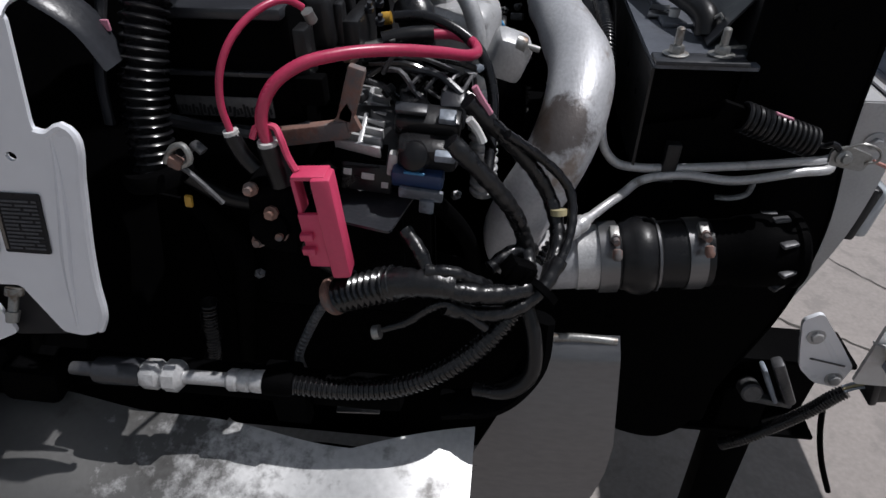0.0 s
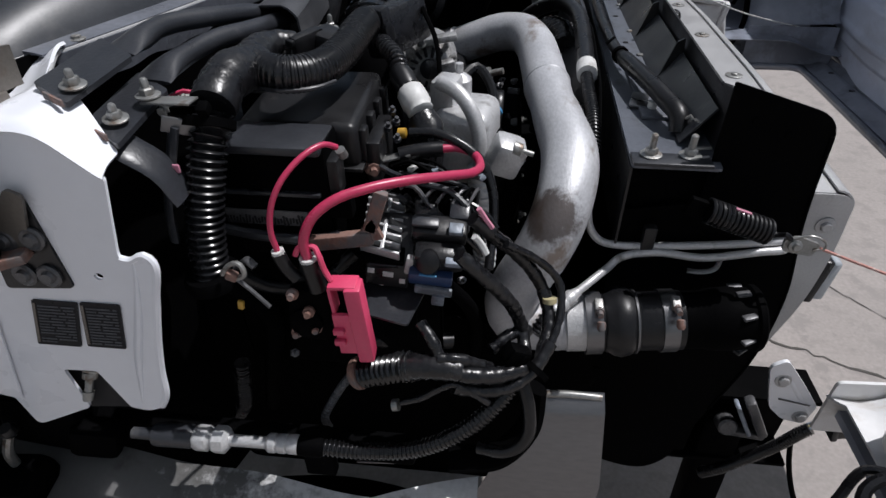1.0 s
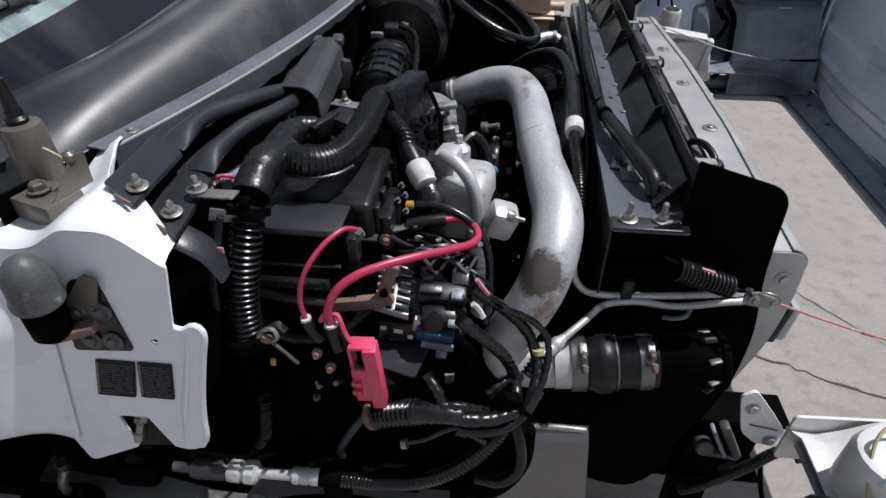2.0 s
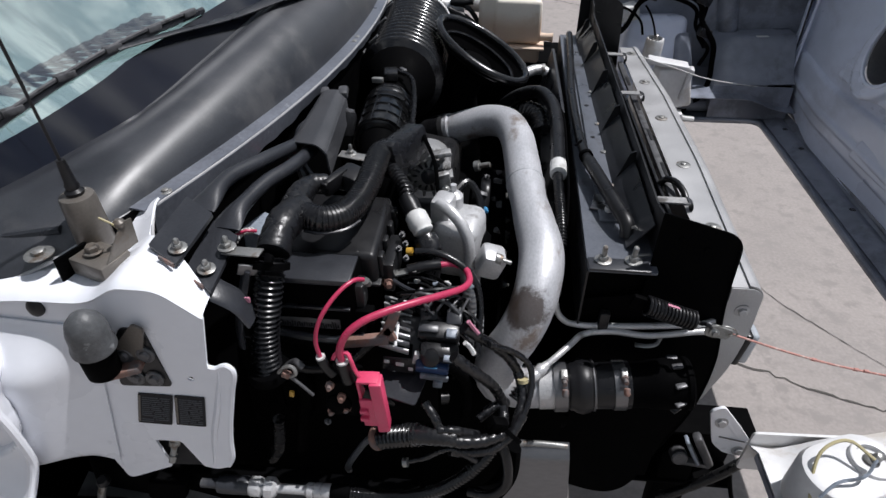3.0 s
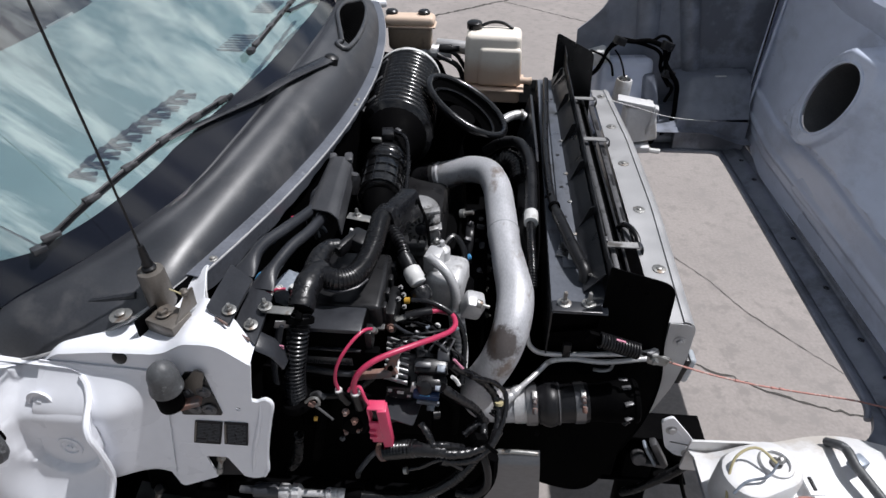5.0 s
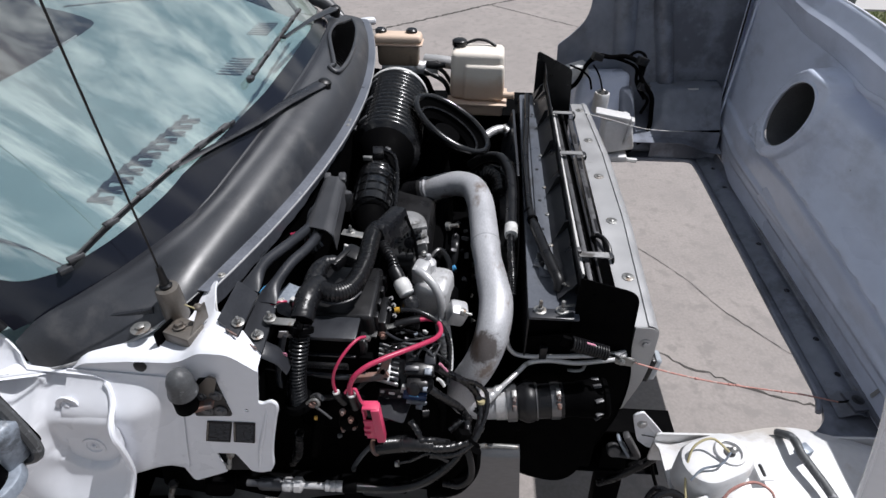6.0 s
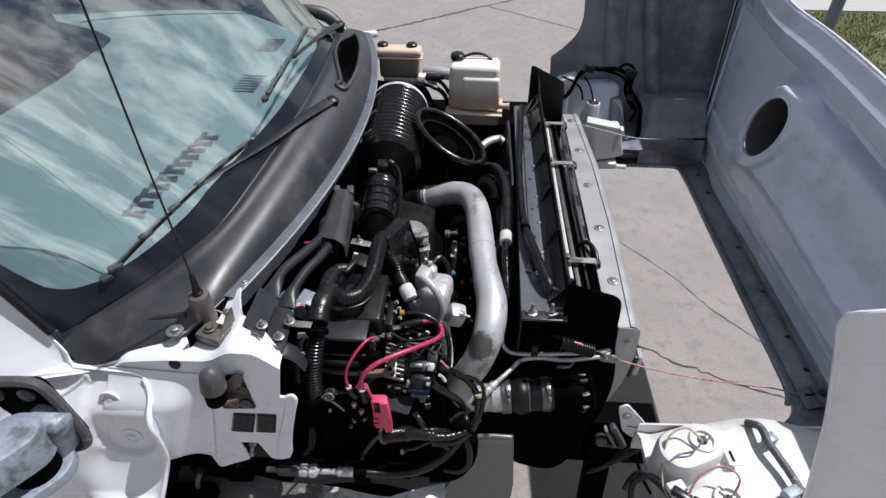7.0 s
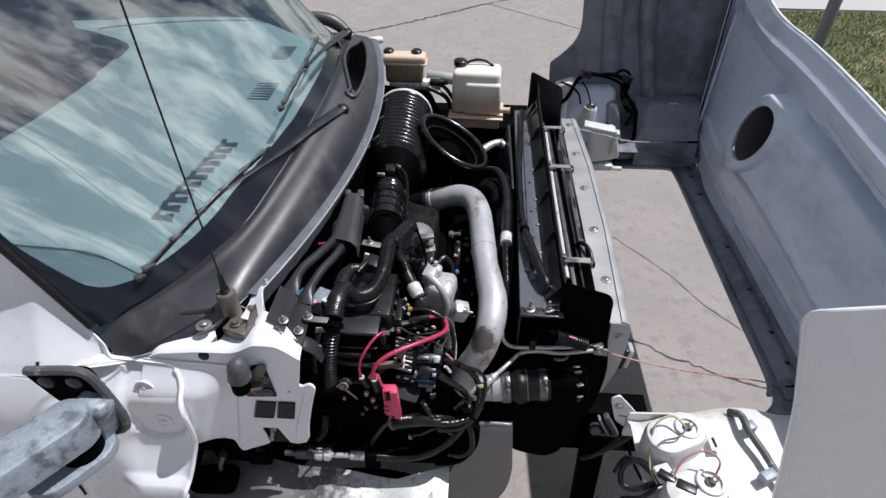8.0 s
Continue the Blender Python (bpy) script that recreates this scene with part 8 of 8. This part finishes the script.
part("hose", ribbed([(-0.075, 0.430, 1.279), (-0.015, 0.432, 1.275), (0.045, 0.436, 1.280), (0.090, 0.442, 1.298), (0.130, 0.455, 1.322), (0.165, 0.475, 1.352), (0.19, 0.50, 1.38)], 0.0112, 0.0062, 0.0010, 16), "gloss", low, "corrugated hose")
part("loop_hose", tube([(0.190, 0.500, 1.375), (0.205, 0.480, 1.335), (0.205, 0.465, 1.290), (0.180, 0.46, 1.262), (0.14, 0.47, 1.25)], 0.009, 10), "rubber", low)
part("stay", box((-0.088, 0.452, 1.235), (0.045, 0.02, 0.10), (0, 0, 0), 0.004), "matte", low)
part("long_rail", box((-0.20, 0.475, 1.222), (0.50, 0.03, 0.045), (0, 0, 0), 0.008), "matte", low, "black rail under the hose")
part("rail_hook", tube([(0.10, 0.47, 1.215), (0.17, 0.475, 1.23), (0.21, 0.50, 1.27), (0.215, 0.52, 1.33)], 0.022, 10, 0.01, 0.6), "matte", low)

# refrigerant compressor, alternator, plug
comp = thing("compressor", (0.08, 0.85, 1.45), "bare cast aluminium compressor with fittings", "compressor")
part("body", box((0.090, 0.845, 1.545), (0.10, 0.12, 0.12), (0, 0, -10), 0.022, 0.92, 3), "alu", comp)
part("head", box((0.058, 0.850, 1.615), (0.042, 0.055, 0.055), (0, 0, -15), 0.010), "alu", comp)
part("manifold", turned((0.075, 0.875, 1.60), (0, 0, 1), [(0, 0.020), (0.03, 0.020), (0.036, 0.014), (0.04, 0.006), (0.055, 0.006)], 16), "alu", comp)
part("discharge_tube", tube([(0.050, 0.825, 1.642), (0.074, 0.805, 1.640), (0.096, 0.790, 1.622), (0.111, 0.780, 1.590), (0.116, 0.772, 1.550), (0.117, 0.768, 1.525)], 0.0115, 14), "alu", comp)
part("tube_collar", turned((0.117, 0.768, 1.535), (0.05, -0.1, -1), [(0, 0.019), (0.006, 0.021), (0.018, 0.021), (0.022, 0.018)], 16), "alu", comp)
part("suction_hose", ribbed([(0.118, 0.765, 1.512), (0.124, 0.755, 1.47), (0.13, 0.745, 1.42), (0.13, 0.74, 1.36)], 0.018, 0.012, 0.0022, 14), "alu", comp, "crimped aluminium hose end")
part("port", turned((0.104, 0.955, 1.520), (0.85, 0.3, 0.4), [(0, 0.010), (0.014, 0.010), (0.015, 0.006), (0.028, 0.006), (0.028, 0.008), (0.036, 0.007)], 12), "alu", comp)
part("port_cap", turned((0.133, 0.965, 1.534), (0.85, 0.3, 0.4), [(0, 0.008), (0.010, 0.008), (0.013, 0.005)], 12), "cyan", comp, "light blue port cap")
part("switch_body", box((0.155, 0.760, 1.560), (0.048, 0.05, 0.055), (8, 20, 10), 0.010), "alu", comp)
part("switch_stem", turned((0.165, 0.745, 1.580), (1, -0.1, -0.25), [(0, 0.011), (0.012, 0.010), (0.014, 0.004), (0.03, 0.004)], 12), "zinc", comp)
part("front_plate", turned((0.125, 0.85, 1.50), (1, 0, 0), [(0, 0.055), (0.02, 0.055), (0.03, 0.045)], 24), "matte", comp)
part("black_lead", tube([(0.075, 0.90, 1.62), (0.10, 0.93, 1.63), (0.125, 0.92, 1.60), (0.13, 0.89, 1.56)], 0.008, 8), "rubber", comp)
plugw = thing("white_connector", (0.02, 0.74, 1.6), "white connector plug bound with black tape", "connector")
part("body", turned((0.010, 0.775, 1.652), (0.45, -0.62, -0.45), [(0, 0.015), (0.006, 0.0205), (0.030, 0.0215), (0.034, 0.019), (0.042, 0.0195), (0.046, 0.014)], 10), "whiteplastic", plugw)
part("taped_end", turned((0.034, 0.735, 1.626), (0.45, -0.6, -0.55), [(0, 0.022), (0.02, 0.024), (0.032, 0.020)], 16), "tape", plugw)
part("upper_boot", turned((0.010, 0.775, 1.652), (-0.45, 0.6, 0.45), [(0, 0.017), (0.02, 0.018), (0.035, 0.015)], 14), "rubber", plugw)
part("cable", tube([(0.044, 0.722, 1.610), (0.050, 0.712, 1.59), (0.048, 0.70, 1.56)], 0.0075, 8), "rubber", plugw)
part("cable", tube([(0.052, 0.726, 1.608), (0.060, 0.715, 1.59), (0.058, 0.70, 1.56)], 0.0075, 8), "rubber", plugw)
alt = thing("alternator", (0.0, 1.02, 1.5), "cast aluminium alternator with cooling slots", "alternator")
AX = V(-0.15, 1, -0.1).normalized()
A0 = V(0.012, 0.992, 1.600)
part("housing", turned(A0, AX, [(0.004, 0.020), (0.008, 0.036), (0.012, 0.040), (0.03, 0.050), (0.09, 0.055), (0.10, 0.05)], 28), "alu_dull", alt)
for k in range(14):
    a = 2 * math.pi * k / 14
    out = V(math.cos(a), 0, math.sin(a))
    part("cage_bar", box(A0 + AX * 0.022 + out * 0.047, (0.014, 0.034, 0.006), (0, -math.degrees(a), 8), 0.002), "alu_dull", alt)
    part("slot", box(A0 + AX * 0.005 + out * 0.029, (0.016, 0.008, 0.006), (0, -math.degrees(a), 8), 0.002), "ink", alt)
part("end_cap", turned(A0 + AX * -0.006, AX, [(0, 0.010), (0.003, 0.017), (0.012, 0.018)], 18), "dash_grey", alt)
part("bracket", box((0.03, 1.00, 1.652), (0.060, 0.024, 0.012), (0, -8, 10), 0.004), "alu_dull", alt)
part("bracket", box((0.045, 0.975, 1.600), (0.030, 0.016, 0.050), (10, -8, 20), 0.004), "alu_dull", alt)
bolt("case_bolt", (0.052, 0.966, 1.585), (0.3, -1, 0.5), 0.007, 0.006, alt, "zinc", 1.4)
bolt("case_bolt", (0.000, 0.985, 1.648), (0.1, -1, 0.7), 0.006, 0.006, alt, "zinc", 1.4)
part("bracket_stud", turned((0.105, 1.19, 1.52), (1, -0.2, 0.3), [(0, 0.014), (0.012, 0.014), (0.013, 0.007), (0.04, 0.007)], 10), "zinc", alt)
for z, y in ((1.45, 1.15), (1.38, 1.12), (1.42, 1.25)):
    part("pulley", turned((0.12, y, z), (1, 0, 0), [(0, 0.03), (0.004, 0.045), (0.01, 0.035), (0.02, 0.035), (0.026, 0.045), (0.03, 0.03)], 24), "matte", alt)
belt = thing("drive_belt", (0.13, 1.1, 1.4), "black ribbed drive belt on the engine front", "belt")
part("belt", tube([(0.135, 1.20, 1.48), (0.135, 1.13, 1.50), (0.135, 1.07, 1.42), (0.135, 1.10, 1.33)], 0.012, 8, 0.01, 0.3), "rubber", belt)
bolts = thing("engine_bolts", (0.12, 1.1, 1.3), "bright bolt heads on the dark engine front", "bolts")
rn = random.Random(21)
for k in range(10):
    part("bolt", turned((0.18 + 0.01 * (k % 2), rn.uniform(1.0, 1.30), rn.uniform(1.22, 1.42)), (1, -0.4, 0.4), [(0, 0.009), (0.008, 0.009), (0.009, 0.004), (0.018, 0.004)], 6), "zinc", bolts)
deep = thing("hose_cluster", (-0.05, 0.55, 1.2), "dark hoses and small bright fittings deep in the bay", "hoses")
for k, pts in enumerate(([(-0.24, 0.60, 1.42), (-0.20, 0.62, 1.33), (-0.22, 0.63, 1.22), (-0.25, 0.64, 1.08)], [(-0.12, 0.62, 1.40), (-0.09, 0.64, 1.30), (-0.02, 0.66, 1.25), (0.08, 0.70, 1.22)],
                         [(0.02, 0.62, 1.46), (0.08, 0.64, 1.40), (0.12, 0.68, 1.30), (0.12, 0.70, 1.15)], [(-0.22, 0.55, 1.50), (-0.16, 0.57, 1.44), (-0.10, 0.60, 1.43), (-0.05, 0.62, 1.47)])):
    part("hose", tube(pts, 0.016 - 0.002 * k, 10), "rubber" if k % 2 else "matte", deep)
part("ribbed_grey", ribbed([(-0.262, 0.60, 1.235), (-0.272, 0.60, 1.18), (-0.285, 0.605, 1.12), (-0.31, 0.61, 1.07)], 0.012, 0.007, 0.002, 12), "loom", deep, "black ribbed hose")
for x, y, z in ((-0.115, 0.50, 1.385), (0.10, 0.62, 1.43)):
    part("fitting", turned((x, y, z), (0.5, -0.5, 0.6), [(0, 0.006), (0.007, 0.006), (0.008, 0.0035), (0.014, 0.003)], 6), "dimgrey", deep)
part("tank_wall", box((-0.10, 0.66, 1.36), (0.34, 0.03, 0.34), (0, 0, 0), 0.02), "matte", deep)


# thin wires and clips threaded between the fuse box, module and compressor
small = thing("sensor_wires", (0.06, 0.68, 1.52), "thin dark sensor wires with clips between the boxes", "wires")
rn = random.Random(31)
for k in range(12):
    a = V(rn.uniform(-0.01, 0.04), rn.uniform(0.60, 0.67), rn.uniform(1.57, 1.60))
    b = V(rn.uniform(0.09, 0.15), rn.uniform(0.60, 0.72), rn.uniform(1.47, 1.56))
    m = (a + b) / 2 + V(rn.uniform(-0.02, 0.02), rn.uniform(-0.03, 0.03), rn.uniform(0.0, 0.04))
    part("wire", tube([a, a.lerp(m, 0.5) + V(0, 0, 0.01), m, m.lerp(b, 0.6) + V(0.006, 0, 0.004), b], rn.uniform(0.0018, 0.0036), 6, 0.008), ("loom", "dimgrey", "matte")[k % 3], small)
for k in range(8):
    c = (rn.uniform(0.0, 0.13), rn.uniform(0.60, 0.70), rn.uniform(1.545, 1.595))
    part("clip", box(c, (rn.uniform(0.008, 0.018), rn.uniform(0.006, 0.014), rn.uniform(0.006, 0.012)), (rn.uniform(-40, 40), rn.uniform(-40, 40), rn.uniform(0, 90)), 0.002), ("black", "mirror_grey", "dimgrey", "whiteplastic")[k % 4], small)
front_bits = thing("engine_front_hardware", (0.16, 1.05, 1.35), "grimy bolts and small brackets on the engine front", "hardware")
for k in range(14):
    c = V(rn.uniform(0.10, 0.17), rn.uniform(0.86, 1.30), rn.uniform(1.38, 1.52))
    if k % 2:
        part("bracket", box(c, (rn.uniform(0.01, 0.03), rn.uniform(0.01, 0.03), rn.uniform(0.006, 0.02)), (rn.uniform(-30, 30), rn.uniform(-30, 30), rn.uniform(0, 90)), 0.002), "dimgrey", front_bits)
    else:
        part("bolt", turned(c, (0.6, -0.5, 0.6), [(0, 0.007), (0.006, 0.007), (0.007, 0.004), (0.014, 0.0035)], 6), "dimgrey", front_bits)
